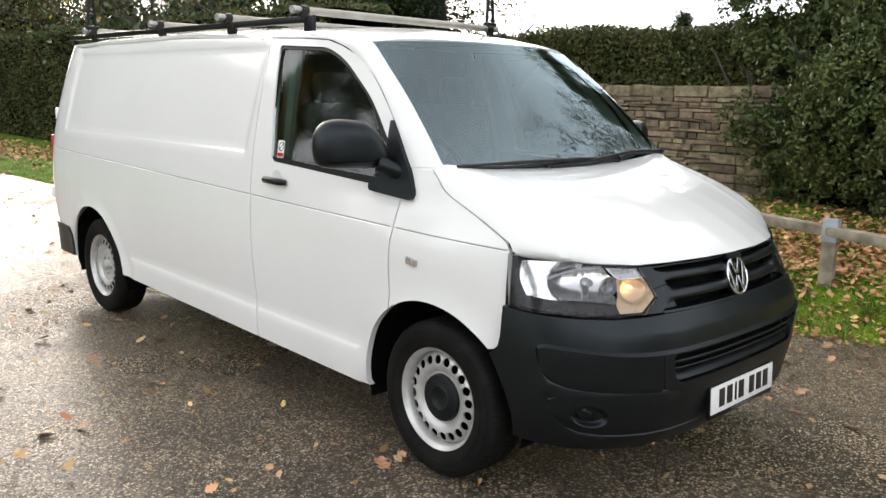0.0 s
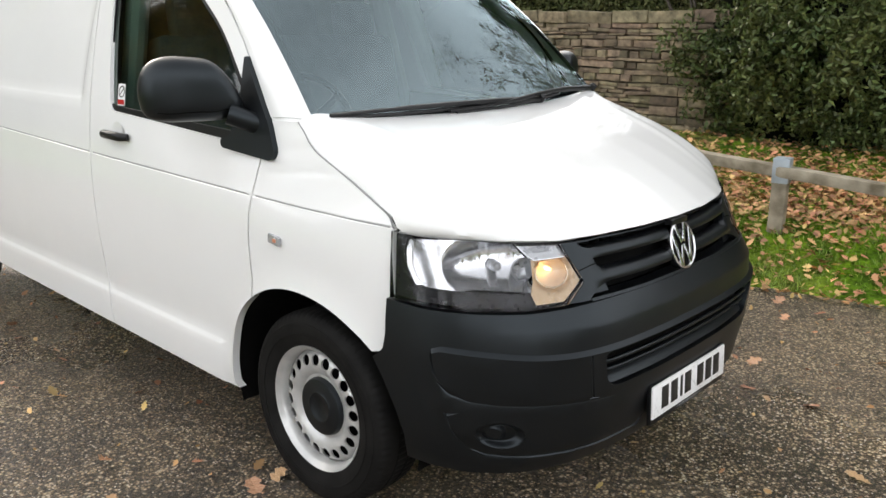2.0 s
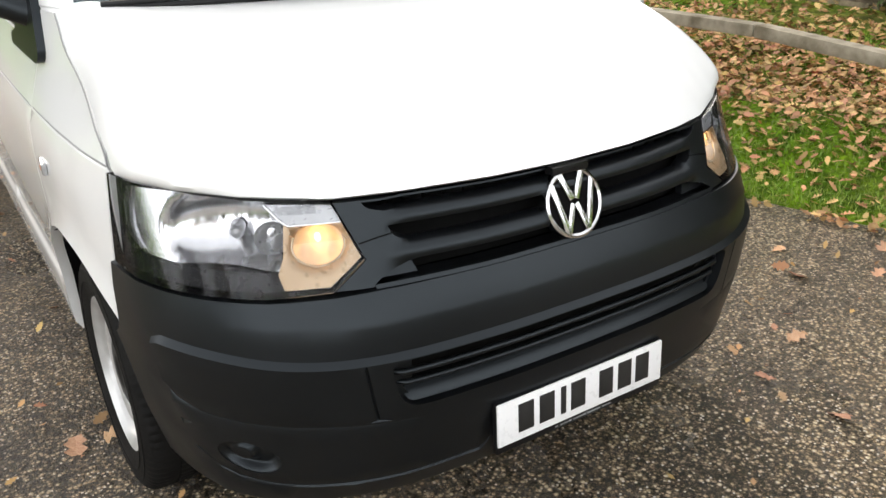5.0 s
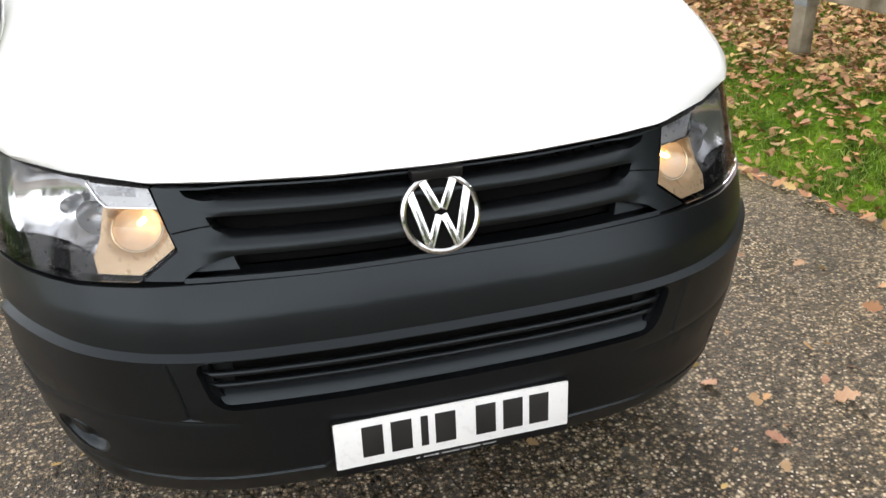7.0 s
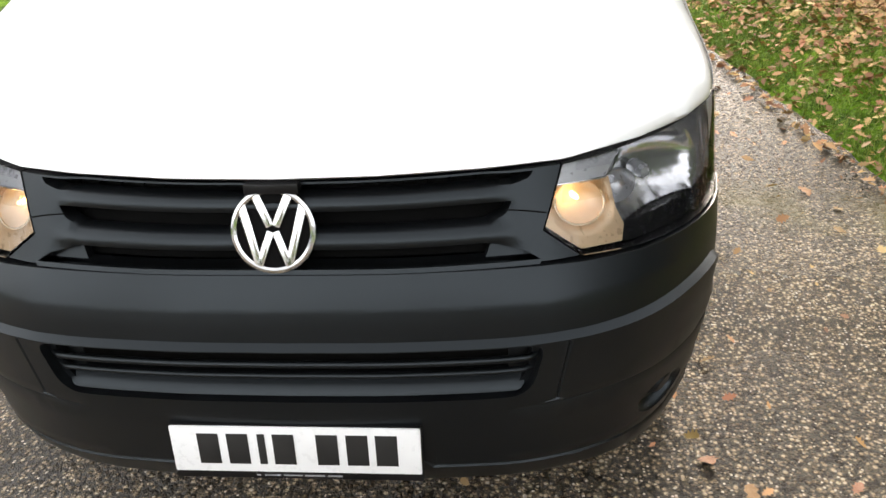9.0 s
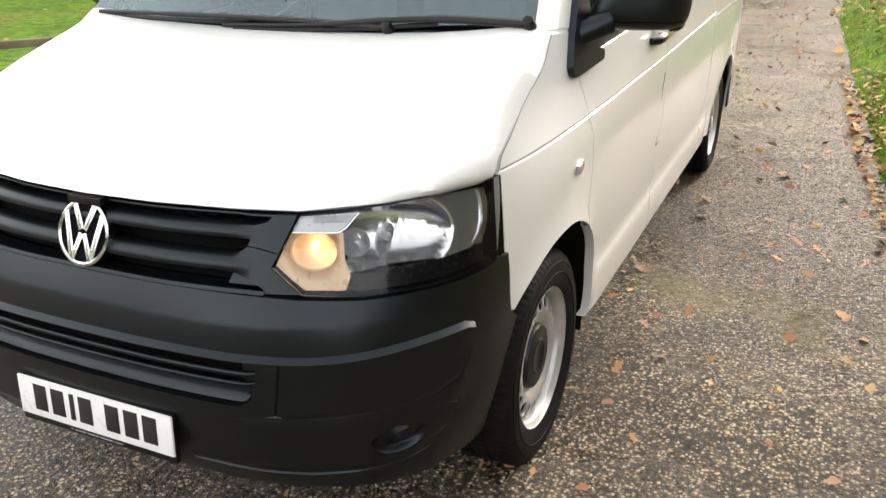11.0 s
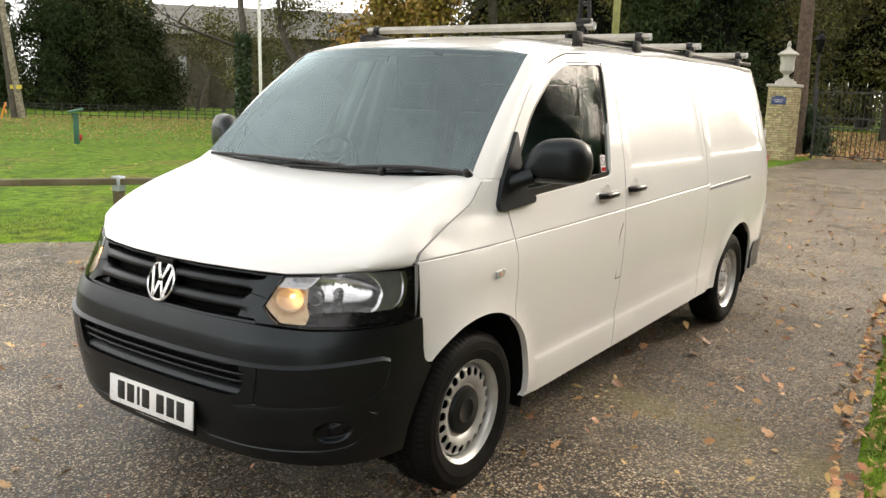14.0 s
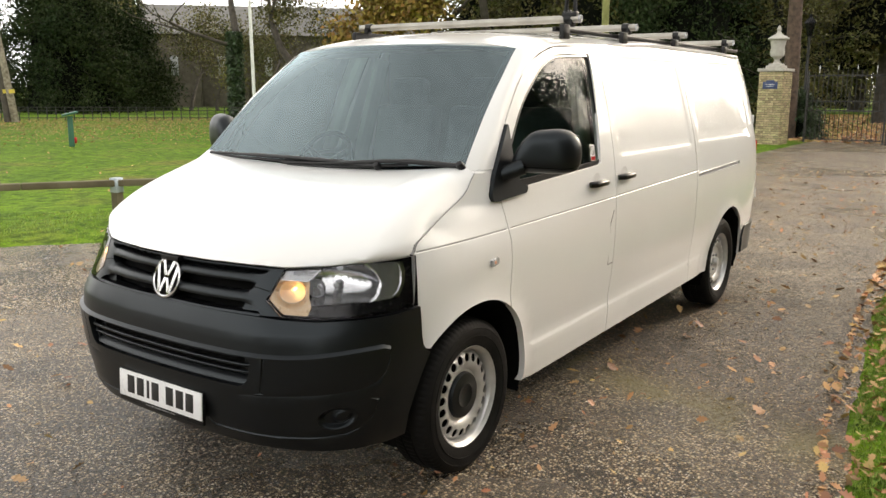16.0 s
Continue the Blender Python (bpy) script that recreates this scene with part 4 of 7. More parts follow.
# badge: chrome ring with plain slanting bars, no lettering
bm4 = pose(0.800, 0, 0.884) @ pose(0, 0, 0, 0, 72, 0) @ Matrix.Scale(1.06, 4)
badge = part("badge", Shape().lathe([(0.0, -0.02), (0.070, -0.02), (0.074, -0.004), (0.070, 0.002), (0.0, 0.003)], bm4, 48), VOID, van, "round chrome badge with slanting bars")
part("badge_ring", Shape().lathe([(0.0655, 0.0), (0.0665, 0.008), (0.071, 0.011), (0.0765, 0.008), (0.078, -0.004), (0.074, -0.02)], bm4, 64), CHROME, badge)
bars = []
for k in (-1, 1):
    bars += [((0.064, 0.0305 * k), (0.011, 0.0060 * k), 0.0165), ((0.043, 0.055 * k), (-0.060, 0.027 * k), 0.0165), ((-0.060, 0.027 * k), (-0.005, 0.0055 * k), 0.0150)]
for a, b, w in bars:
    d = Vector((b[0] - a[0], b[1] - a[1]))
    sh = Shape().box((0, 0, 0), (d.length + 0.008, w, 0.009), 0.0025)
    m = bm4 @ pose(-(a[0] + b[0]) / 2, (a[1] + b[1]) / 2, 0.005, 0, 0, math.degrees(math.atan2(d.y, -d.x)))
    sh.v = [tuple(m @ Vector(p)) for p in sh.v]
    part("badge_bar", sh, CHROME, badge)

part("badge_mount", Shape().box((0.775, 0, 0.962), (0.03, 0.105, 0.02), 0.004), SMOOTH_BLACK, badge)

# number plate with plain bars in place of its characters
pm = pose(0.872, 0, 0.421, 0, -3, 0)
plate = part("number_plate", Shape().box((0, 0, 0), (0.010, 0.52, 0.111), 0.004), PLATE, van, "white front number plate with black bars", at=pm)
part("plate_backing", Shape().box((-0.008, 0, -0.009), (0.016, 0.524, 0.134), 0.004), SMOOTH_BLACK, plate)
for y in (-0.180, -0.118, -0.068, -0.022, 0.068, 0.130, 0.190):
    w = 0.016 if y == -0.068 else 0.045
    part("plate_bar", Shape().box((0.0056, y, 0.003), (0.0016, w, 0.074), 0.0006), INK, plate)
for y, w in ((-0.085, 0.008), (-0.055, 0.034), (-0.012, 0.040), (0.034, 0.042), (0.077, 0.030)):
    part("plate_small_bar", Shape().box((0.0005, y, -0.0660), (0.0012, w, 0.0034)), LAMP_GREY, plate)

# ---- headlamps ----
for s in (-1, 1):
    lo = [(s * t, z) for t, z in lamp_half]
    if s < 0:
        lo = lo[::-1]
    tn = lambda t, z, d: nose(t / NL, z, d)
    lamp = part("headlamp", sheet(lo, lambda t, z, d: tn(t, z, d + 0.085), step=0.05, lip=0), LAMP_DARK, van, "clear headlamp with lit orange side lamp")
    # side wall of the housing
    wall = Shape()
    ring = dense(lo, 0.03)
    n = len(ring)
    wall.add([tn(t, z, 0.006) for t, z in ring] + [tn(t, z, 0.086) for t, z in ring], [(i, (i + 1) % n, n + (i + 1) % n, n + i) for i in range(n)])
    part("lamp_wall", wall, LAMP_DARK, lamp)
    part("lamp_lens", sheet(lo, lambda t, z, d: tn(t, z, d + 0.003), step=0.05, lip=0.004), LENS, lamp, "clear lamp lens").visible_shadow = False
    pick = lambda pts: [(s * t, z) for t, z in pts]
    # dark strip along the foot and the outer end
    shield = pick([(T(0.64, 0.808), 0.808), (T(0.70, 0.805), 0.805), (T(0.80, 0.808), 0.808), (TX(0.46, 0.815), 0.815), (TX(0.364, 0.822), 0.822), (TX(0.357, 1.00), 1.00), (TX(0.40, 1.003), 1.003), (TX(0.432, 0.93), 0.93), (TX(0.452, 0.868), 0.868), (T(0.80, 0.846), 0.846), (T(0.70, 0.840), 0.840), (T(0.645, 0.842), 0.842)])
    part("lamp_shield", sheet(shield, lambda t, z, d: tn(t, z, d + 0.022), step=0.04, lip=0.03), LAMP_DARK, lamp)
    # main reflector: broad faceted chrome bowl
    tc = s * T(0.735, 0.915)
    bowl = pick([(TX(0.462, 0.858), 0.858), (TX(0.432, 0.880), 0.880), (TX(0.415, 0.912), 0.912), (TX(0.410, 0.95), 0.95), (TX(0.418, 0.988), 0.988), (T(0.80, 0.990), 0.990), (T(0.70, 0.976), 0.976), (T(0.665, 0.970), 0.970), (T(0.640, 0.925), 0.925), (T(0.66, 0.87), 0.87), (T(0.655, 0.845), 0.845), (T(0.70, 0.843), 0.843), (T(0.80, 0.849), 0.849)])

    def bowl_map(t, z, d):
        q = min(1.0, ((t - tc) / 0.165) ** 2 + ((z - 0.915) / 0.085) ** 2)
        return tn(t, z, d + 0.020 + 0.058 * (1 - q) ** 0.7 + 0.0035 * abs(math.sin(t * 120)) * (1 - q))
    part("reflector", sheet(bowl, bowl_map, step=0.011, lip=0.006), REFLECTOR, lamp, "chrome reflector bowl", 60)
    bx, by, bz = tn(tc, 0.912, 0.072)
    aim = pose(bx, by, bz, 0, 0, 26 * s) @ pose(0, 0, 0, 0, 90, 0)
    part("bulb_shield", Shape().lathe([(0.0, 0.046), (0.010, 0.044), (0.015, 0.036), (0.016, 0.0)], aim, 18), LAMP_GREY, lamp)
    tx, ty, tz = tn(s * T(0.672, 0.90), 0.903, 0.055)
    aim = pose(tx, ty, tz, 0, 0, 22 * s) @ pose(0, 0, 0, 0, 90, 0)
    part("inner_bowl", Shape().lathe([(0.010, -0.004), (0.022, 0.0), (0.032, 0.014), (0.036, 0.030)], aim, 24), LAMP_BACK, lamp, "", 60)
    # grey panel over the side lamp, edged by a bright line
    panel = pick([(T(0.545, 0.961), 0.961), (T(0.533, 0.930), 0.930), (T(0.632, 0.926), 0.926), (T(0.662, 0.968), 0.968)])
    part("lamp_bezel", sheet(panel, lambda t, z, d: tn(t, z, d + 0.018), step=0.03, lip=0.03), LAMP_BACK, lamp)
    for k in range(7):
        z = 0.948 + 0.0022 * k
        part("bezel_rib", Shape().tube([tn(s * T(y, z), z, 0.017) for y in (0.575, 0.61, 0.645 + 0.0008 * k)], 0.0007, 4), LAMP_GREY, lamp)
    part("trim_line", Shape().tube([tn(s * T(y, z), z, 0.015) for y, z in ((0.533, 0.929), (0.58, 0.928), (0.632, 0.927), (0.645, 0.938), (0.665, 0.968))], 0.0024, 6), CHROME, lamp)
    # chrome band closing the outer end of the bowl
    band = pick([(TX(0.436, 0.862), 0.862), (TX(0.420, 0.885), 0.885), (TX(0.402, 0.915), 0.915), (TX(0.396, 0.955), 0.955), (TX(0.402, 0.988), 0.988), (TX(0.416, 0.990), 0.990), (TX(0.412, 0.95), 0.95), (TX(0.418, 0.912), 0.912), (TX(0.434, 0.884), 0.884), (TX(0.458, 0.866), 0.866)])
    part("chrome_band", sheet(band, lambda t, z, d: tn(t, z, d + 0.013), step=0.02, lip=0.012), CHROME, lamp, "", 60)
    # side lamp: tan floor and pale rim painted for bulb glow, round warm bowl with a lit bulb
    floor = pick([(T(0.535, 0.930), 0.930), (T(0.513, 0.861), 0.861), (T(0.585, 0.811), 0.811), (T(0.668, 0.809), 0.809), (T(0.672, 0.838), 0.838), (T(0.655, 0.870), 0.870), (T(0.640, 0.928), 0.928)])
    tp, zp = T(0.588, 0.886), 0.886

    def floor_map(t, z, d):
        q = min(1.0, ((abs(t) - tp) / 0.058) ** 2 + ((z - zp) / 0.041) ** 2)
        return tn(t, z, d + 0.017 + 0.045 * (1 - q) ** 0.55)
    hole = [(s * (tp + 0.055 * math.cos(w)), zp + 0.039 * math.sin(w)) for w in np.linspace(0, 2 * math.pi, 33)[:-1]]
    side = part("side_lamp", sheet(floor, floor_map, [hole], step=0.012, lip=0.0), LAMP_FLOOR, lamp, "side lamp lit warm orange", 60)
    part("side_bowl", sheet(hole, floor_map, step=0.006, lip=0.0), BOWL, side, "", 60)
    rim_line = [floor_map(t, z, -0.001) for t, z in hole[14:] + hole[:3]]
    part("bowl_rim", Shape().tube(rim_line, 0.0026, 6), BOWL_RIM, side)
    sx, sy, sz = tn(s * tp, zp + 0.006, 0.044)
    part("side_lamp_bulb", Shape().lathe([(0.0, 0.010), (0.004, 0.008), (0.006, 0.0), (0.006, -0.02)], pose(sx, sy, sz, 0, 0, 20 * s) @ pose(0, 0, 0, 0, 90, 0), 12), BULB, side)
    flute = pick([(T(0.550, 0.926), 0.926), (T(0.546, 0.896), 0.896), (T(0.628, 0.894), 0.894), (T(0.634, 0.924), 0.924)])
    part("flute_plate", sheet(flute, lambda t, z, d: tn(t, z, d + 0.016 + 0.0022 * math.sin(t * 900)), step=0.0032, lip=0), FLUTED, lamp)

# ---- wheels ----


def tyre_wobble(i, k):
    # lateral cuts over both shoulders, staggered sipes on the crown
    if i in (5, 6, 16, 17):
        return -0.005 if k % 3 == 0 else 0.0
    return -0.004 if i in (11, 12) and k % 3 == 1 else 0.0


TYRE = [(0.212, 0.080), (0.222, 0.094), (0.250, 0.104), (0.285, 0.107), (0.310, 0.101), (0.324, 0.092), (0.3325, 0.080), (0.335, 0.050), (0.335, 0.030), (0.329, 0.028), (0.329, 0.022), (0.335, 0.020),
        (0.335, -0.020), (0.329, -0.022), (0.329, -0.028), (0.335, -0.030), (0.335, -0.050), (0.3325, -0.080), (0.324, -0.092), (0.30, -0.104), (0.25, -0.104), (0.215, -0.088)]


def rim_h(r):
    return float(np.interp(r, [0.0, 0.07, 0.095, 0.112, 0.128, 0.142, 0.182, 0.196], [0.050, 0.050, 0.056, 0.056, 0.070, 0.076, 0.066, 0.046]))


hole_loops = [arc(0.1645 * math.cos(2 * math.pi * k / 20), 0.1645 * math.sin(2 * math.pi * k / 20), 0.0192, 0, 360, 12)[:-1] for k in range(20)]
disc = sheet(arc(0, 0, 0.196, 0, 360, 72)[:-1], lambda x, y, d: (x, y, rim_h(math.hypot(x, y)) - d), [arc(0, 0, 0.03, 0, 360, 24)[:-1]] + hole_loops, [arc(0, 0, r, 0, 360, 48) for r in (0.095, 0.112, 0.128)], step=0.022, lip=0.006)
disc_mesh = disc.mesh("wheel_disc", 40)
barrel_mesh = Shape().lathe([(0.196, 0.044), (0.1985, 0.062), (0.201, 0.076), (0.206, 0.082), (0.214, 0.088), (0.2185, 0.094), (0.2195, 0.088), (0.214, 0.076)], Matrix(), 72).mesh("rim_lip")
tyre_mesh = Shape().lathe(TYRE, Matrix(), 240, tyre_wobble).mesh("tyre", 30)
ringmark = Shape().lathe([(0.262, 0.1058), (0.263, 0.1078), (0.266, 0.1082), (0.267, 0.1066)], Matrix(), 90).lathe([(0.295, 0.1060), (0.296, 0.1068), (0.299, 0.1060), (0.300, 0.1040)], Matrix(), 90).mesh("sidewall_ring")
# near-black disc added behind the holes to paint them dark
hole_shade_mesh = Shape().lathe([(0.0, 0.016), (0.192, 0.016), (0.192, -0.09)], Matrix(), 36).mesh("brake_drum")
cap_mesh = Shape().lathe([(0.0, 0.071), (0.040, 0.072), (0.046, 0.076), (0.052, 0.077), (0.058, 0.074), (0.086, 0.076), (0.097, 0.072), (0.101, 0.064), (0.103, 0.050)], Matrix(), 48).mesh("hub_cap")
hub_mesh = Shape().lathe([(0.0, 0.088), (0.026, 0.086), (0.032, 0.070), (0.034, 0.045)], Matrix(), 24).mesh("hub")
bolt_mesh = Shape().lathe([(0.0, 0.052), (0.009, 0.050), (0.011, 0.030)], Matrix(), 6).mesh("wheel_bolt", 0)
for me, mt in ((disc_mesh, STEEL), (barrel_mesh, STEEL), (tyre_mesh, RUBBER), (ringmark, RUBBER), (hole_shade_mesh, VOID), (cap_mesh, PLASTIC), (hub_mesh, STEEL), (bolt_mesh, LAMP_GREY)):
    me.materials.append(mt)
for x, s in ((-0.015, -1), (-0.015, 1), (AXLE_R, -1), (AXLE_R, 1)):
    front_axle = x > -1
    m = pose(x, s * 0.808, 0.335, -90 * s, 0, 0) @ pose(0, 0, 0, 0, 0, 11 * s)
    wheel = part("wheel", disc_mesh, STEEL, van, "silver steel wheel with black centre cap" if front_axle else "silver steel wheel with bare hub", at=m)
    part("rim", barrel_mesh, STEEL, wheel)
    part("tyre", tyre_mesh, RUBBER, wheel, "black road tyre")
    part("sidewall_ring", ringmark, RUBBER, wheel)
    part("brake_drum", hole_shade_mesh, VOID, wheel)
    if front_axle:
        part("hub_cap", cap_mesh, PLASTIC, wheel, "black plastic centre cap")
    else:
        part("hub", hub_mesh, STEEL, wheel)
        for k in range(5):
            part("wheel_bolt", bolt_mesh, LAMP_GREY, wheel, at=pose(0.06 * math.cos(k * 1.2566), 0.06 * math.sin(k * 1.2566), 0.012))

# ---- roof rack ----
rack = part("roof_rack", Shape().box((-2.78, -0.70, 1.944), (3.25, 0.022, 0.036), 0.005, (0, 0.1, 0)).box((-2.78, 0.66, 1.934), (3.25, 0.022, 0.024), 0.005, (0, 0.1, 0)), SMOOTH_BLACK, van, "black and aluminium roof rack with tube crossbars")
for x in (-1.22, -1.98, -2.85, -3.95):
    part("crossbar", Shape().tube([(x - 0.06, -0.745, 1.988), (x - 0.06, 0.745, 1.988)], 0.020, 16), ALU, rack, "dull aluminium crossbar")
    for s in (-1, 1):
        part("rack_foot", Shape().box((x + 0.03, s * 0.705, 1.918), (0.070, 0.028, 0.075), 0.005), SMOOTH_BLACK, rack)
        part("bar_clamp", Shape().tube([(x - 0.06, s * 0.66, 1.988), (x - 0.06, s * 0.70, 1.988)], 0.026, 12).box((x - 0.06, s * 0.695, 1.967), (0.045, 0.03, 0.04), 0.006), SMOOTH_BLACK, rack)
        part("bar_end", Shape().tube([(x - 0.06, s * 0.744, 1.988), (x - 0.06, s * 0.752, 1.988)], 0.0205, 16), LAMP_GREY, rack)
for x, s in ((-1.28, 1), (-4.0, -1)):
    fin = Shape()
    for o in (-0.03, 0.03):
        fin.tube([(x, s * 0.69 + o, 1.985), (x, s * 0.69 + o * 0.4, 2.28)], 0.011, 8)
    fin.box((x, s * 0.69, 2.285), (0.03, 0.045, 0.03), 0.006).box((x, s * 0.69, 2.10), (0.012, 0.05, 0.02), 0.003).box((x, s * 0.69, 2.19), (0.012, 0.035, 0.02), 0.003)
    fin.box((x, s * 0.69, 2.01), (0.035, 0.085, 0.03), 0.006)
    part("ladder_stop", fin, SMOOTH_BLACK, rack, "black upright ladder stop")

# ---- cab seen through the glass ----
part("dashboard", Shape().grid(lambda a, b: (-0.10 - 0.50 * b, (2 * a - 1) * 0.80, 1.19 + 0.03 * math.sin(math.pi * b) - 0.10 * step01((b - 0.75) / 0.25)), 16, 12), TRIM, van, "grey dashboard")
part("bulkhead", Shape().box((-1.56, 0, 1.10), (0.02, 1.50, 1.50), 0.0), TRIM, van)
part("headliner", Shape().grid(lambda a, b: (-0.66 - 0.9 * b, (2 * a - 1) * 0.70, roof_z(-0.66 - 0.9 * b, (2 * a - 1) * 0.70) - 0.035), 8, 8), PALE_TRIM, van)
part("cab_floor", Shape().box((-1.08, 0, 0.60), (0.96, 1.6, 0.03)), TRIM, van)
for s in (-1, 1):
    part("door_lining", Shape().grid(lambda a, b: (-0.54 - 0.84 * a, s * (half_width(-0.54 - 0.84 * a, 0.6 + 0.62 * b, False) - 0.07), 0.6 + 0.62 * b), 8, 8), TRIM, van)
    part("belt_pillar", Shape().tube([(-1.30, s * 0.80, 0.9), (-1.31, s * 0.79, 1.22), (-1.38, s * 0.66, 1.80)], 0.048, 10), PALE_TRIM, van)
for y in (-0.43, 0.12, 0.50):
    seat = part("seat", Shape().box((-1.05, y, 0.92), (0.50, 0.44, 0.16), 0.05), CLOTH, van, "dark grey cloth cab seat")
    part("backrest", Shape().box((-1.30, y, 1.24), (0.13, 0.44, 0.58), 0.05, (0, -12, 0)), CLOTH, seat)
    part("headrest", Shape().box((-1.37, y, 1.60), (0.09, 0.24, 0.18), 0.04, (0, -8, 0)), CLOTH, seat)
wheel_m = pose(-0.56, -0.42, 1.22, 0, 62, 0)
sw = Shape().lathe([(0.182 + 0.015 * math.cos(a), 0.015 * math.sin(a)) for a in np.linspace(0, 2 * math.pi, 11)], wheel_m, 40)
for a in (0, 120, 240):
    e = wheel_m @ Vector((0.18 * math.cos(radians(a)), 0.18 * math.sin(radians(a)), 0))
    sw.tube([wheel_m @ Vector((0, 0, -0.02)), e], 0.018, 8)
part("steering_wheel", sw, SMOOTH_BLACK, van, "black steering wheel")

# ---- ground, drive and banks ----
EDGE_L = [(-60, 3.5), (-30, 2.2), (-20, 1.6), (-14, 1.5), (-9, 1.72), (-5.8, 1.85), (-4.0, 1.93), (-2.3, 2.10), (-1.4, 2.18), (-0.6, 2.32), (0.0, 2.50), (0.6, 2.64), (2, 2.78), (4, 3.1), (6, 4.2), (9, 7.5), (14, 12)]
EDGE_R = [(-60, -2.5), (-24, -3.0), (-14, -3.0), (-8, -3.35), (-5, -3.95), (-3, -4.75), (-2.1, -5.28), (-1.5, -5.78), (0, -7.2), (3, -10), (8, -14), (14, -18)]


def edge_l(x):
    return float(np.interp(x, [p[0] for p in EDGE_L], [p[1] for p in EDGE_L]))


def edge_r(x):
    return float(np.interp(x, [p[0] for p in EDGE_R], [p[1] for p in EDGE_R]))


def ground_z(x, y):
    d = y - edge_l(x)
    bank = step01((x + 20) / 12)
    if d > 0:
        return -0.02 + 0.05 * step01(d / 0.12) + bank * (0.26 * step01((d - 0.05) / 0.80) + 0.26 * step01((d - 1.0) / 2.0)) + 0.012 * noise.noise((x * 3, y * 3, 0))
    d = edge_r(x) - y
    if d > 0:
        return -0.02 + 0.05 * step01(d / 0.15) + 0.02 * noise.noise((x * 1.5, y * 1.5, 3))
    return -0.02


def grass_material():
    m, nt, p = nodes_of("grass")
    n, l = nt.nodes, nt.links
    co = n.new("ShaderNodeTexCoord")
    big = n.new("ShaderNodeTexNoise")
    big.inputs["Scale"].default_value, big.inputs["Detail"].default_value = 0.55, 6
    l.new(co.outputs["Object"], big.inputs["Vector"])
    fine = n.new("ShaderNodeTexNoise")
    fine.inputs["Scale"].default_value, fine.inputs["Detail"].default_value = 38, 5
    l.new(co.outputs["Object"], fine.inputs["Vector"])
    r1 = ramp_of(nt, [(0.3, (0.095, 0.195, 0.008)), (0.52, (0.14, 0.270, 0.012)), (0.72, (0.21, 0.22, 0.050))])
    l.new(big.outputs["Fac"], r1.inputs[0])
    r2 = ramp_of(nt, [(0.3, (0.35, 0.35, 0.35)), (0.7, (1.25, 1.25, 1.15))])
    l.new(fine.outputs["Fac"], r2.inputs[0])
    mx = n.new("ShaderNodeMixRGB")
    mx.blend_type = "MULTIPLY"
    mx.inputs[0].default_value = 1
    l.new(r1.outputs[0], mx.inputs[1])
    l.new(r2.outputs[0], mx.inputs[2])
    # tufts and hollows
    tuft = n.new("ShaderNodeTexNoise")
    tuft.inputs["Scale"].default_value, tuft.inputs["Detail"].default_value = 5.5, 7
    l.new(co.outputs["Object"], tuft.inputs["Vector"])
    r3 = ramp_of(nt, [(0.36, (0.42, 0.46, 0.40)), (0.52, (0.92, 0.92, 0.9)), (0.66, (1.2, 1.12, 1.0))])
    l.new(tuft.outputs["Fac"], r3.inputs[0])
    mt = n.new("ShaderNodeMixRGB")
    mt.blend_type = "MULTIPLY"
    mt.inputs[0].default_value = 1
    l.new(mx.outputs[0], mt.inputs[1])
    l.new(r3.outputs[0], mt.inputs[2])
    l.new(mt.outputs[0], p.inputs["Base Color"])
    p.inputs["Roughness"].default_value = 0.85
    p.inputs["Specular IOR Level"].default_value = 0.15
    bp = n.new("ShaderNodeBump")
    bp.inputs["Strength"].default_value, bp.inputs["Distance"].default_value = 0.8, 0.03
    l.new(fine.outputs["Fac"], bp.inputs["Height"])
    l.new(bp.outputs[0], p.inputs["Normal"])
    return m


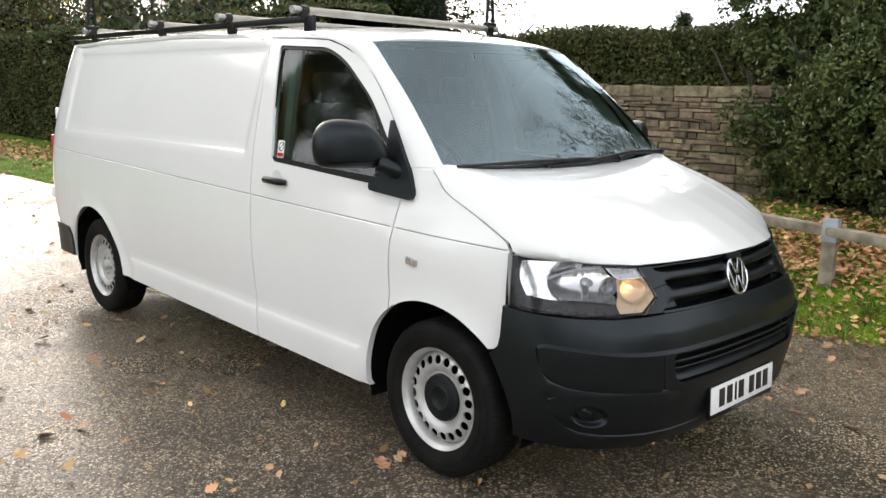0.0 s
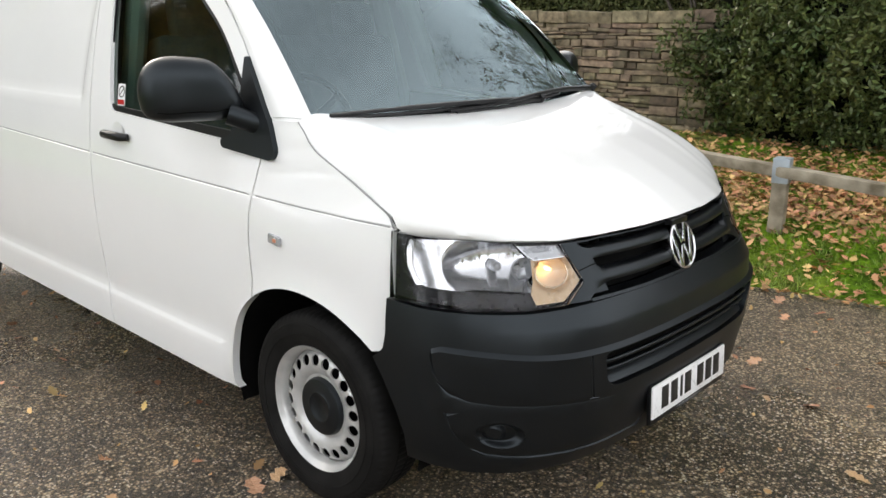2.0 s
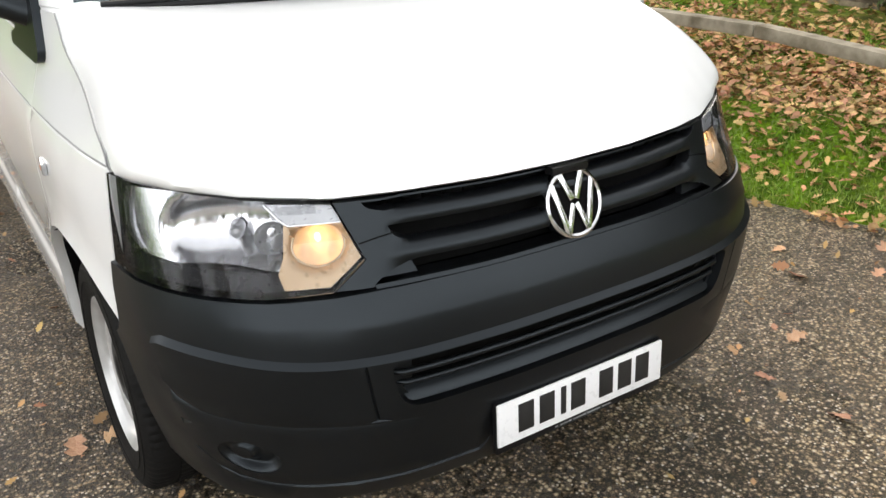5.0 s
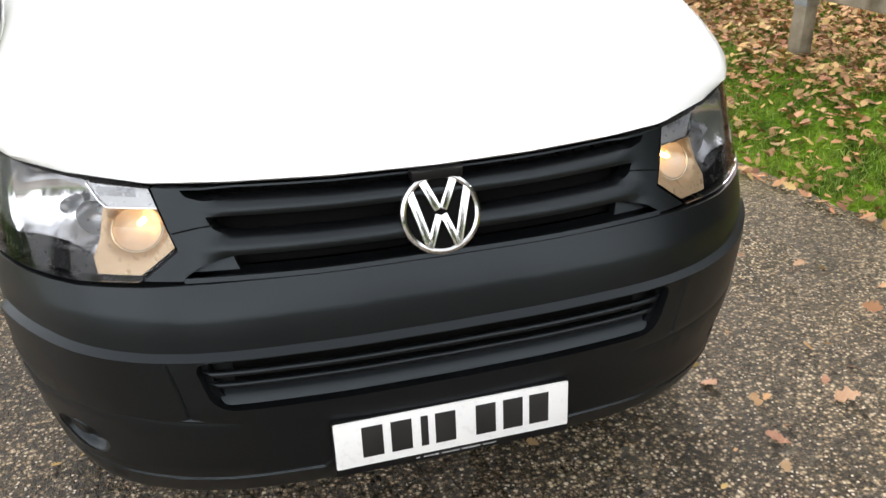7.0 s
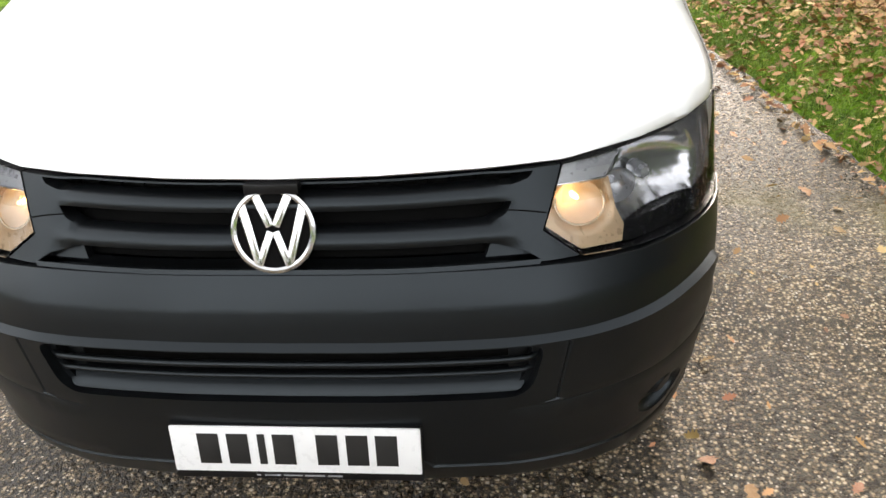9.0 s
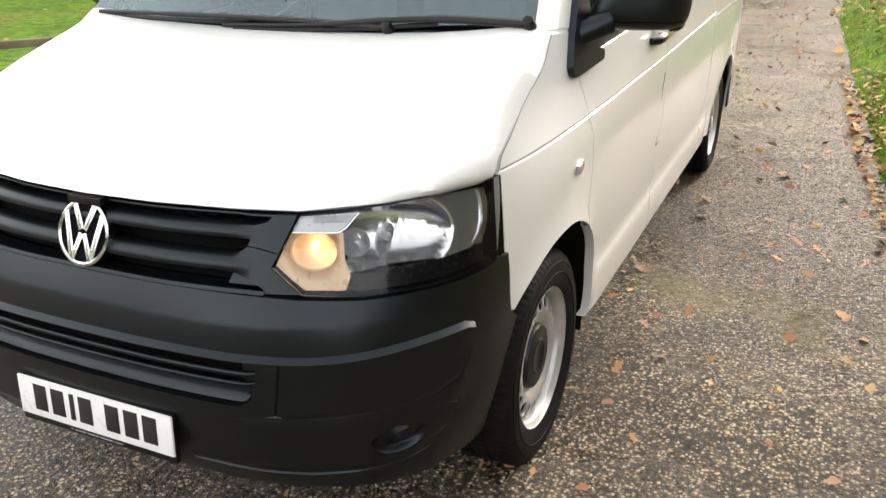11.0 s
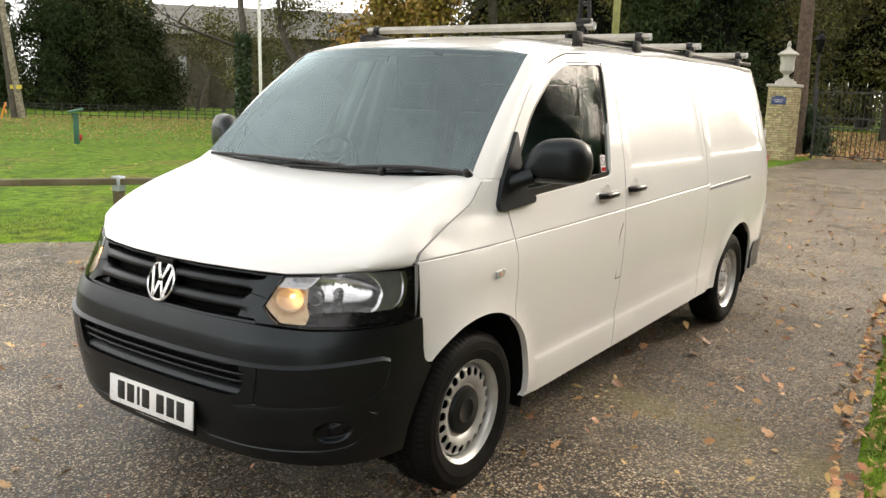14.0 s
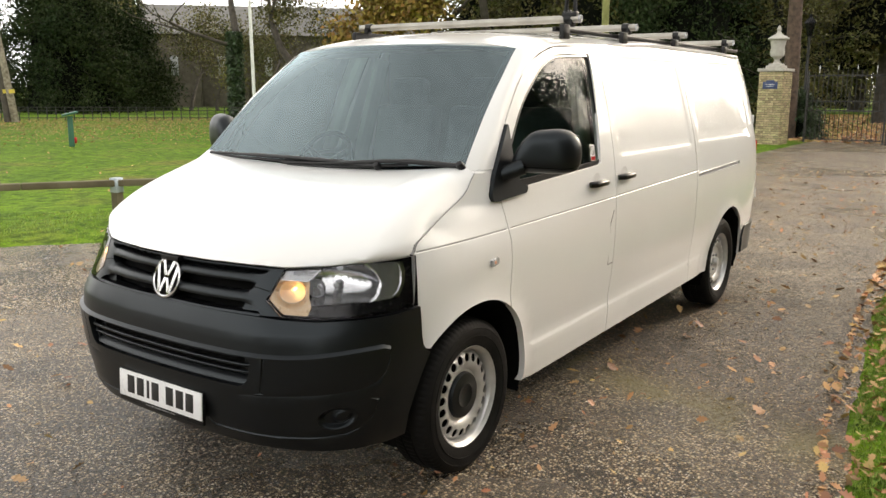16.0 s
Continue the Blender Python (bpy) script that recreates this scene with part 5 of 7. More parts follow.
def tarmac_material(name, lift, strip=1.0, gloss=0.62):
    """Damp worn tarmac: pale chippings in a dark binder, wetter and mossier in patches."""
    m, nt, p = nodes_of(name)
    n, l = nt.nodes, nt.links
    co = n.new("ShaderNodeTexCoord")

    def noise_at(scale, detail=4):
        t = n.new("ShaderNodeTexNoise")
        t.inputs["Scale"].default_value, t.inputs["Detail"].default_value = scale, detail
        l.new(co.outputs["Object"], t.inputs["Vector"])
        return t

    def cells(scale, feature="F1"):
        t = n.new("ShaderNodeTexVoronoi")
        t.feature = feature
        t.inputs["Scale"].default_value = scale
        l.new(co.outputs["Object"], t.inputs["Vector"])
        return t

    def mix(kind, fac, a, b):
        x = n.new("ShaderNodeMixRGB")
        x.blend_type = kind
        for i, v in enumerate((fac, a, b)):
            if isinstance(v, (int, float)):
                x.inputs[i].default_value = v
            elif isinstance(v, tuple):
                x.inputs[i].default_value = (*v, 1)
            else:
                l.new(v, x.inputs[i])
        return x.outputs[0]

    wet = noise_at(0.35, 6)
    dirt = noise_at(1.7, 6)
    stones = cells(72)
    small = cells(230)
    tone = ramp_of(nt, [(0.0, (0.008, 0.0063, 0.0047)), (0.50, (0.021, 0.0165, 0.0115)), (0.62, (0.075, 0.060, 0.043)), (0.76, (0.25, 0.212, 0.162)), (1.0, (0.44, 0.39, 0.315))])
    l.new(stones.outputs["Color"], tone.inputs[0])
    tone2 = ramp_of(nt, [(0.0, (0.020, 0.016, 0.012)), (0.54, (0.040, 0.032, 0.023)), (0.72, (0.20, 0.165, 0.122)), (1.0, (0.40, 0.345, 0.27))])
    l.new(small.outputs["Color"], tone2.inputs[0])
    base = mix("MIX", 0.45, tone.outputs[0], tone2.outputs[0])
    gap = ramp_of(nt, [(0.28, (1.1, 1.1, 1.1)), (0.55, (0.16, 0.16, 0.16))])
    l.new(stones.outputs["Distance"], gap.inputs[0])
    base = mix("MULTIPLY", 0.95, base, gap.outputs[0])
    # sparse bright chippings
    chips = cells(85)
    spark = ramp_of(nt, [(0.70, (0, 0, 0)), (0.78, (1, 1, 1))])
    l.new(chips.outputs["Color"], spark.inputs[0])
    core = ramp_of(nt, [(0.26, (1, 1, 1)), (0.38, (0, 0, 0))])
    l.new(chips.outputs["Distance"], core.inputs[0])
    base = mix("MIX", mix("MULTIPLY", 1.0, spark.outputs[0], core.outputs[0]), base, (0.40, 0.37, 0.32))
    patch = ramp_of(nt, [(0.33, (0.52, 0.52, 0.54)), (0.67, (1.38, 1.34, 1.26))])
    l.new(dirt.outputs["Fac"], patch.inputs[0])
    base = mix("MULTIPLY", 1.0, base, patch.outputs[0])
    moss = ramp_of(nt, [(0.60, (0, 0, 0)), (0.74, (0.55, 0.55, 0.55))])
    moss_n = noise_at(0.9, 7)
    l.new(moss_n.outputs["Fac"], moss.inputs[0])
    base = mix("MIX", moss.outputs[0], base, (0.030, 0.028, 0.011))
    xyz = n.new("ShaderNodeSeparateXYZ")
    l.new(co.outputs["Object"], xyz.inputs[0])

    def calc(kind, a, b):
        t = n.new("ShaderNodeMath")
        t.operation = kind
        for i, v in enumerate((a, b)):
            if isinstance(v, (int, float)):
                t.inputs[i].default_value = v
            else:
                l.new(v, t.inputs[i])
        return t.outputs[0]
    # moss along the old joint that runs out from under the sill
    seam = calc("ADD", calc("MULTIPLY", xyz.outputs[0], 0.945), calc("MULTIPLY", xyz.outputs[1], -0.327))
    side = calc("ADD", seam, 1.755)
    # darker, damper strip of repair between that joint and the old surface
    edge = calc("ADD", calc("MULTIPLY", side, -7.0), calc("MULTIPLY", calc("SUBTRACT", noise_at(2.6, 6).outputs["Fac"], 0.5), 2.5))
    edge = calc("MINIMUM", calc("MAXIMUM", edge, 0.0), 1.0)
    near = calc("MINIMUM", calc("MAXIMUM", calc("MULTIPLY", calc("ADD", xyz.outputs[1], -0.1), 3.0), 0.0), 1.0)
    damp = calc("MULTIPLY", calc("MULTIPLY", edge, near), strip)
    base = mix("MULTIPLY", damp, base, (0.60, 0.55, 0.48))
    seam = calc("ABSOLUTE", side, 0)
    seam = calc("MULTIPLY_ADD", seam, -3.2)
    seam_in = seam.node
    seam_in.inputs[2].default_value = 1.0
    seam = calc("MULTIPLY", calc("MAXIMUM", seam, 0.0), calc("GREATER_THAN", xyz.outputs[1], 0.6))
    seam_n = n.new("ShaderNodeMapRange")
    seam_n.inputs["From Min"].default_value, seam_n.inputs["From Max"].default_value = 0.38, 0.60
    l.new(noise_at(3.1, 7).outputs["Fac"], seam_n.inputs[0])
    seam = calc("MULTIPLY", seam, seam_n.outputs[0])
    base = mix("MIX", seam, base, (0.042, 0.038, 0.012))
    base = mix("MULTIPLY", 1.0, base, (1.07 * lift, 0.98 * lift, 0.86 * lift))
    base = mix("DARKEN", 1.0, base, (0.72, 0.64, 0.54))
    l.new(base, p.inputs["Base Color"])
    rough = n.new("ShaderNodeMapRange")
    rough.inputs["From Min"].default_value, rough.inputs["From Max"].default_value = 0.38, 0.62
    rough.inputs["To Min"].default_value, rough.inputs["To Max"].default_value = 0.24, 0.40
    l.new(wet.outputs["Fac"], rough.inputs[0])
    l.new(rough.outputs[0], p.inputs["Roughness"])
    p.inputs["Specular IOR Level"].default_value = gloss
    h = mix("MIX", 0.4, stones.outputs["Distance"], small.outputs["Distance"])
    bp = n.new("ShaderNodeBump")
    bp.invert = True
    bp.inputs["Strength"].default_value, bp.inputs["Distance"].default_value = 1.0, 0.014
    l.new(h, bp.inputs["Height"])
    # every chipping lies at a tilt of its own
    off = n.new("ShaderNodeVectorMath")
    off.operation = "SUBTRACT"
    off.inputs[1].default_value = (0.5, 0.5, 0.5)
    l.new(stones.outputs["Color"], off.inputs[0])
    tilt = n.new("ShaderNodeVectorMath")
    tilt.operation = "MULTIPLY_ADD"
    tilt.inputs[1].default_value = (1.25, 1.25, 0.0)
    tilt.inputs[2].default_value = (0.0, 0.0, 1.0)
    l.new(off.outputs[0], tilt.inputs[0])
    unit = n.new("ShaderNodeVectorMath")
    unit.operation = "NORMALIZE"
    l.new(tilt.outputs[0], unit.inputs[0])
    l.new(unit.outputs[0], bp.inputs["Normal"])
    l.new(bp.outputs[0], p.inputs["Normal"])
    return m


GRASS = grass_material()
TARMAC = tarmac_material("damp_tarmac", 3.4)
APRON = tarmac_material("pale_worn_tarmac", 3.6, 0.0, 0.50)
BLADE = surf("grass_blade", (0.14, 0.215, 0.024), (0.26, 0.36, 0.06), 1.5, 0.55, per_island=0.35)
OAK_LEAF = surf("fallen_leaf", (0.36, 0.18, 0.085), (0.58, 0.37, 0.21), 30, 0.6, per_object=0.35, bump=0.2, bump_scale=90)
LITTER = surf("leaf_litter", (0.33, 0.165, 0.065), (0.58, 0.36, 0.17), 2, 0.7, per_island=0.5)
LAUREL = surf("shrub_leaf", (0.036, 0.062, 0.015), (0.105, 0.130, 0.040), 1.6, 0.46, per_island=0.4, spec=0.3)
HEDGE_LEAF = surf("hedge_leaf", (0.045, 0.065, 0.018), (0.095, 0.095, 0.033), 0.9, 0.6, per_island=0.45, spec=0.25)
YEW = surf("yew_needles", (0.013, 0.026, 0.008), (0.034, 0.048, 0.015), 0.5, 0.7, per_island=0.4, spec=0.12)
AUTUMN = surf("autumn_leaf", (0.20, 0.15, 0.03), (0.30, 0.19, 0.05), 0.35, 0.6, per_island=0.5, spec=0.25)
OLIVE = surf("olive_leaf", (0.065, 0.075, 0.02), (0.15, 0.13, 0.04), 0.35, 0.6, per_island=0.5, spec=0.25)
BARK = surf("bark", (0.05, 0.042, 0.034), (0.10, 0.085, 0.07), 5, 0.9, bump=0.6, bump_scale=30)
IVY = surf("ivy_leaf", (0.02, 0.045, 0.015), (0.045, 0.075, 0.025), 1.2, 0.45, per_island=0.4)
# near-black of the sheets that stand for shade deep in the foliage
CORE_SHADE = surf("core_shade_black", (0.002, 0.003, 0.0015), (0.005, 0.006, 0.003), 3, 0.95, spec=0.1)
TIMBER = surf("weathered_timber", (0.12, 0.098, 0.062), (0.36, 0.32, 0.245), 8.0, 0.85, bump=0.4, bump_scale=45)
# darker copy of the timber: the lawn rail's shaded face put into colour
SHADED_TIMBER = surf("shaded_timber", (0.075, 0.06, 0.03), (0.15, 0.13, 0.075), 3.0, 0.85, bump=0.3, bump_scale=45)
RED_BARK = surf("red_bark", (0.045, 0.030, 0.021), (0.13, 0.085, 0.06), 7, 0.9, bump=0.9, bump_scale=16)
MOSS_POLE = surf("moss_on_timber", (0.14, 0.15, 0.045), (0.26, 0.26, 0.10), 6, 0.9, bump=0.3, bump_scale=40)
GALV = surf("galvanised_strap", (0.36, 0.42, 0.47), (0.46, 0.52, 0.56), 14, 0.45, metal=0.5)
STONE = surf("wall_stone", (0.075, 0.060, 0.038), (0.26, 0.205, 0.135), 13, 0.9, bump=0.8, bump_scale=26, per_object=0.45)
MORTAR = surf("wall_mortar", (0.06, 0.05, 0.035), (0.14, 0.12, 0.09), 6, 0.95, bump=0.5, bump_scale=40)
BRICK = surf("yellow_gault_brick", (0.33, 0.27, 0.14), (0.44, 0.37, 0.22), 8, 0.9, bump=0.3, bump_scale=60, per_object=0.35)
CAST_STONE = surf("cast_stone", (0.36, 0.34, 0.30), (0.46, 0.44, 0.39), 6, 0.85, bump=0.3, bump_scale=40)
IRON = surf("black_iron", (0.02, 0.02, 0.02), (0.035, 0.033, 0.03), 9, 0.5)
SLATE = surf("church_slate", (0.11, 0.108, 0.10), (0.17, 0.165, 0.155), 1.5, 0.7, bump=0.3, bump_scale=10)
FLINT = surf("church_flint", (0.075, 0.064, 0.048), (0.135, 0.118, 0.09), 2.2, 0.9, bump=0.4, bump_scale=8)
GREEN_PAINT = surf("green_paint", (0.02, 0.10, 0.06), (0.03, 0.13, 0.08), 6, 0.5)
POPPY = surf("red_cloth", (0.45, 0.02, 0.02), (0.6, 0.03, 0.03), 9, 0.7)
BLUE_SIGN = surf("blue_sign", (0.02, 0.035, 0.10), (0.03, 0.05, 0.14), 9, 0.4)
YELLOW_BAND = surf("yellow_band", (0.6, 0.45, 0.05), (0.7, 0.55, 0.08), 6, 0.5)
ORANGE = surf("orange_plastic", (0.7, 0.22, 0.03), (0.8, 0.28, 0.05), 6, 0.4)
WHITE_POST = surf("white_pole_paint", (0.6, 0.6, 0.57), (0.72, 0.72, 0.69), 4, 0.5)


def spans(*pieces):
    out = []
    for a, b, d in pieces:
        out += list(np.arange(a, b, d))
    return out


gx = spans((-500, -100, 100), (-100, -30, 10), (-30, -12, 1.0), (-12, 5, 0.2), (5, 14, 0.8), (14, 60, 8), (60, 501, 110))
gy = spans((-500, -100, 100), (-100, -30, 10), (-30, -11, 1.5), (-11, -2, 0.3), (-2, 1.3, 0.8), (1.3, 6.4, 0.14), (6.4, 14, 1.2), (14, 60, 8), (60, 501, 110))
gs = Shape()
gs.v = [(x, y, ground_z(x, y)) for x in gx for y in gy]
w = len(gy)
gs.f = [(i * w + j, (i + 1) * w + j, (i + 1) * w + j + 1, i * w + j + 1) for i in range(len(gx) - 1) for j in range(w - 1)]
lone("ground", gs, GRASS, "green autumn grass with fallen leaves", "grass", kind="structure", angle=60)

rim = []
for x in np.arange(-40, 14, 0.12):
    rim.append((x, edge_l(x) + 0.05 * noise.noise((x * 2.2, 0, 5)) + 0.03 * noise.noise((x * 9, 0, 9))))
for x in np.arange(14, -40, -0.25):
    rim.append((x, edge_r(x) + 0.06 * noise.noise((x * 2.0, 4, 5))))
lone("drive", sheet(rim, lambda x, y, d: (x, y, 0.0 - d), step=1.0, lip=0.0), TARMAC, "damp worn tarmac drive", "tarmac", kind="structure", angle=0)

# older pale surface towards the gate
JOINT = [(-3.52, 0.35), (-3.72, 0.75), (-4.08, 1.66), (-4.62, 2.14)]
old = JOINT[::-1] + [(-3.6, 0.1), (-5.5, -0.2), (-8, -1.2), (-14, -2.6), (-24, -2.95), (-30, -2.9), (-30, 2.1), (-20, 1.58), (-14, 1.48), (-9, 1.68), (-5.8, 1.80)]
lone("old_tarmac", sheet(dense(old, 0.2), lambda x, y, d: (x + 0.02 * noise.noise((x * 3, y * 3, 1)), y + 0.05 * noise.noise((x * 2, y * 2, 2)), 0.003 - d), step=0.8, lip=0.0), APRON, "pale worn wet tarmac", "tarmac", kind="structure", angle=0)
# ---- vegetation tools ----
rng = np.random.default_rng(7)


def cards(name, centre, length, width, lean=1.0, up=None, bend=0.25, flat=1.0):
    """A mesh of many small leaves: each a bent diamond. centre: n x 3."""
    n = len(centre)
    a = rng.normal(size=(n, 3))
    if up is not None:
        a = a * lean + up
    a[:, 2] *= flat
    a /= np.linalg.norm(a, axis=1)[:, None]
    b = rng.normal(size=(n, 3))
    b[:, 2] *= flat
    b -= a * (a * b).sum(1)[:, None]
    b /= np.linalg.norm(b, axis=1)[:, None]
    c = np.cross(a, b)
    L = (length * rng.uniform(0.6, 1.3, n))[:, None]
    Wd = (width * rng.uniform(0.7, 1.2, n))[:, None]
    p0 = centre - a * L * 0.5
    p2 = centre + a * L * 0.5 - c * L * bend * 0.4
    p1 = centre + b * Wd * 0.5 + c * L * bend * 0.2
    p3 = centre - b * Wd * 0.5 + c * L * bend * 0.2
    v = np.stack([p0, p1, p2, p3], 1).reshape(-1, 3)
    f = np.arange(4 * n).reshape(-1, 4)
    me = bpy.data.meshes.new(name)
    me.vertices.add(4 * n)
    me.vertices.foreach_set("co", v.ravel())
    me.loops.add(4 * n)
    me.loops.foreach_set("vertex_index", f.ravel())
    me.polygons.add(n)
    me.polygons.foreach_set("loop_start", np.arange(0, 4 * n, 4))
    me.polygons.foreach_set("loop_total", np.full(n, 4))
    me.update()
    me.validate()
    return me


LEAF_OUT = [(-0.50, 0.0), (-0.34, 0.05), (-0.28, 0.16), (-0.18, 0.10), (-0.05, 0.27), (0.06, 0.15), (0.20, 0.28), (0.30, 0.13), (0.42, 0.12), (0.50, 0.0)]
LEAF_OUT = np.array(LEAF_OUT + [(u, -v) for u, v in LEAF_OUT[-2:0:-1]])


def leaf_cards(name, centre, length, flat=0.45):
    """A mesh of many lobed, curled dead leaves."""
    n, k = len(centre), len(LEAF_OUT)
    c = rng.normal(size=(n, 3)) * flat
    c[:, 2] = 1.0
    c /= np.linalg.norm(c, axis=1)[:, None]
    a = rng.normal(size=(n, 3))
    a -= c * (a * c).sum(1)[:, None]
    a /= np.linalg.norm(a, axis=1)[:, None]
    b = np.cross(c, a)
    size = (length * rng.uniform(0.55, 1.35, n))[:, None, None]
    u, v = LEAF_OUT[None, :, 0, None], LEAF_OUT[None, :, 1, None]
    curl = rng.uniform(-0.3, 1.3, n)[:, None, None]
    w = curl * (0.9 * np.abs(v) + 0.5 * u * u)
    p = centre[:, None, :] + size * (a[:, None, :] * u + b[:, None, :] * v * rng.uniform(0.8, 1.4, n)[:, None, None] + c[:, None, :] * w)
    me = bpy.data.meshes.new(name)
    me.vertices.add(n * k)
    me.vertices.foreach_set("co", p.ravel())
    me.loops.add(n * k)
    me.loops.foreach_set("vertex_index", np.arange(n * k))
    me.polygons.add(n)
    me.polygons.foreach_set("loop_start", np.arange(0, n * k, k))
    me.polygons.foreach_set("loop_total", np.full(n, k))
    me.update()
    me.validate()
    return me


def clumps(n_clumps, per, radius, places):
    """Leaf centres gathered in clumps round given places."""
    c = places[rng.integers(0, len(places), n_clumps)]
    p = np.repeat(c, per, 0) + rng.normal(size=(n_clumps * per, 3)) * radius
    return p


def limbs(shape, base, direction, length, radius, depth, spread, tips, sides=7, bend=0.18, shrink=0.66):
    """Grows tapered limbs by halves; gathers the ends of the twigs."""
    pts, rad = [Vector(base)], [radius]
    d = Vector(direction).normalized()
    k = 4
    for i in range(k):
        d = (d + Vector(rng.normal(size=3)) * bend + Vector((0, 0, 0.05))).normalized()
        pts.append(pts[-1] + d * length / k)
        rad.append(radius * (1 - 0.45 * (i + 1) / k))
    shape.tube(pts, rad, sides, cap=False)
    if depth == 0:
        tips.extend([tuple(pts[-1]), tuple(pts[2])])
        return
    for j in range(3 if depth > 1 else 4):
        i = int(rng.integers(2, k + 1)) if j else k
        nd = (d + Vector(rng.normal(size=3)) * spread).normalized()
        if nd.z < -0.2:
            nd.z = abs(nd.z) * 0.3
        limbs(shape, pts[i], nd, length * shrink * rng.uniform(0.8, 1.15), rad[i] * 0.62, depth - 1, spread, tips, max(3, sides - 1), bend * 1.1, shrink)


def tree(label, at, height, trunk_r, leaf=None, leaf_n=0, leaf_size=0.12, depth=4, spread=0.55, ivy=0.0, seed=1, lean=(0, 0, 1), name="tree", clump=0.35, bark=None, bend=0.18):
    global rng
    rng = np.random.default_rng(seed)
    t = thing(name, label, "tree", pose(*at))
    s = Shape()
    tips = []
    limbs(s, (0, 0, -0.2), lean, height * 0.36, trunk_r, depth, spread, tips, 8, bend)
    part("trunk", s, bark or BARK, t, angle=60)
    tips = np.array(tips)
    if leaf is not None:
        k = 14
        me = cards("crown", clumps(leaf_n // k, k, clump, tips), leaf_size, leaf_size * 0.7)
        part("crown", me, leaf, t, angle=0)
    if ivy:
        n = 5000
        h = rng.uniform(0, height * ivy, n)
        a = rng.uniform(0, 2 * math.pi, n)
        r = trunk_r * 1.1 + np.abs(rng.normal(size=n)) * 0.08
        me = cards("ivy", np.stack([r * np.cos(a), r * np.sin(a), h], 1), 0.16, 0.14)
        part("ivy", me, IVY, t, "dark ivy on the trunk", angle=0)
    return t


def evergreen(label, at, height, width, n, leaf_size, seed, mat=None, name="evergreen_tree", low=0.02):
    """Dense conifer: trunk, tiers of drooping boughs, needle clumps with gaps."""
    global rng
    rng = np.random.default_rng(seed)
    t = thing(name, label, "tree", pose(*at))
    s = Shape().tube([(0, 0, -0.2), (0, 0, height * 0.5), (0.1, 0, height * 0.95)], [width * 0.05, width * 0.03, 0.03], 8)
    places = []
    for k in range(int(90 + width * 8)):
        f = rng.uniform(low, 0.98)
        a = rng.uniform(0, 2 * math.pi)
        reach = width * 0.5 * (1 - f ** 1.7) ** 0.75 * rng.uniform(0.65, 1.1) + 0.1
        z0 = f * height
        tip = Vector((math.cos(a) * reach, math.sin(a) * reach, z0 - 0.10 * reach + rng.uniform(-0.3, 0.3)))
        mid = Vector((tip.x * 0.5, tip.y * 0.5, z0 + 0.06 * reach))
        s.tube([(0, 0, z0), mid, tip], [0.05, 0.03, 0.01], 4, cap=False)
        for q in (0.45, 0.6, 0.75, 0.9, 1.0):
            places.append(Vector((0, 0, z0)).lerp(tip, q))
    part("trunk", s, BARK, t, angle=60)
    def heart(u, v):
        f = low + (0.90 - low) * v
        r = width * 0.5 * (1 - f ** 1.7) ** 0.75 * 0.56 * (1 + 0.25 * noise.noise((math.cos(u * 6.2832) * 2, math.sin(u * 6.2832) * 2, f * 5 + seed)))
        return (r * math.cos(u * 6.2832), r * math.sin(u * 6.2832), f * height)
    # dark sheet inside the crown: painted inner shade, also blocks sky gaps
    part("inner_mass", Shape().grid(heart, 20, 14), CORE_SHADE, t, angle=60)
    places = np.array([tuple(p) for p in places])
    me = cards("crown", clumps(n // 7, 16, width * 0.05, places), leaf_size * 0.80, leaf_size * 0.34)
    part("crown", me, mat or YEW, t, angle=0)
    return t


# ---- places of far things, by bearing and distance from two spots on the walk ----


def from_end(bearing, dist, z=0.0):
    a = radians(bearing)
    return (2.88 + dist * math.cos(a), 2.76 + dist * math.sin(a), z)


def from_start(bearing, dist, z=0.0):
    a = radians(bearing)
    return (2.385 + dist * math.cos(a), -3.18 + dist * math.sin(a), z)


# ---- stone wall and the clipped hedge over it ----
wall = lone("boundary_wall", Shape().box((-8.5, 5.72, 0.95), (14.2, 0.30, 1.55), 0.0), MORTAR, "old coursed stone garden wall", "wall", kind="structure")
wr = random.Random(3)
z = 0.42
while z < 1.70:
    h = wr.choice((0.028, 0.036, 0.044, 0.055, 0.08)) if z < 1.58 else 0.13
    x = -4.7 - wr.random() * 0.2
    while x < -1.46:
        ln = wr.choice((wr.uniform(0.09, 0.2), wr.uniform(0.2, 0.46))) if z < 1.60 else wr.uniform(0.35, 0.6)
        ln = min(ln, -1.40 - x)
        if ln > 0.05:
            part("stone", Shape().box((x + ln / 2, 5.555 + wr.uniform(-0.028, 0.020), z + h / 2 + wr.uniform(-0.006, 0.006)), (ln - wr.uniform(0.006, 0.018), 0.10, h - wr.uniform(0.004, 0.011)), 0.009, (wr.uniform(-6, 6), wr.uniform(-3.5, 3.5), wr.uniform(-4, 4))), STONE, wall)
        x += ln
    z += h
# lower broken end of the wall steps down under the shrub
z = 0.42
while z < 0.95:
    h = wr.choice((0.08, 0.10))
    x = -2.36
    end = -1.5 - (z - 0.4) * 1.1
    while x < end:
        ln = wr.uniform(0.2, 0.36)
        part("stone", Shape().box((x + ln / 2, 5.56 + wr.uniform(-0.01, 0.01), z + h / 2), (ln - 0.012, 0.18, h - 0.012), 0.012, (0, wr.uniform(-1, 1), wr.uniform(-2, 2))), STONE, wall)
        x += ln
    z += h


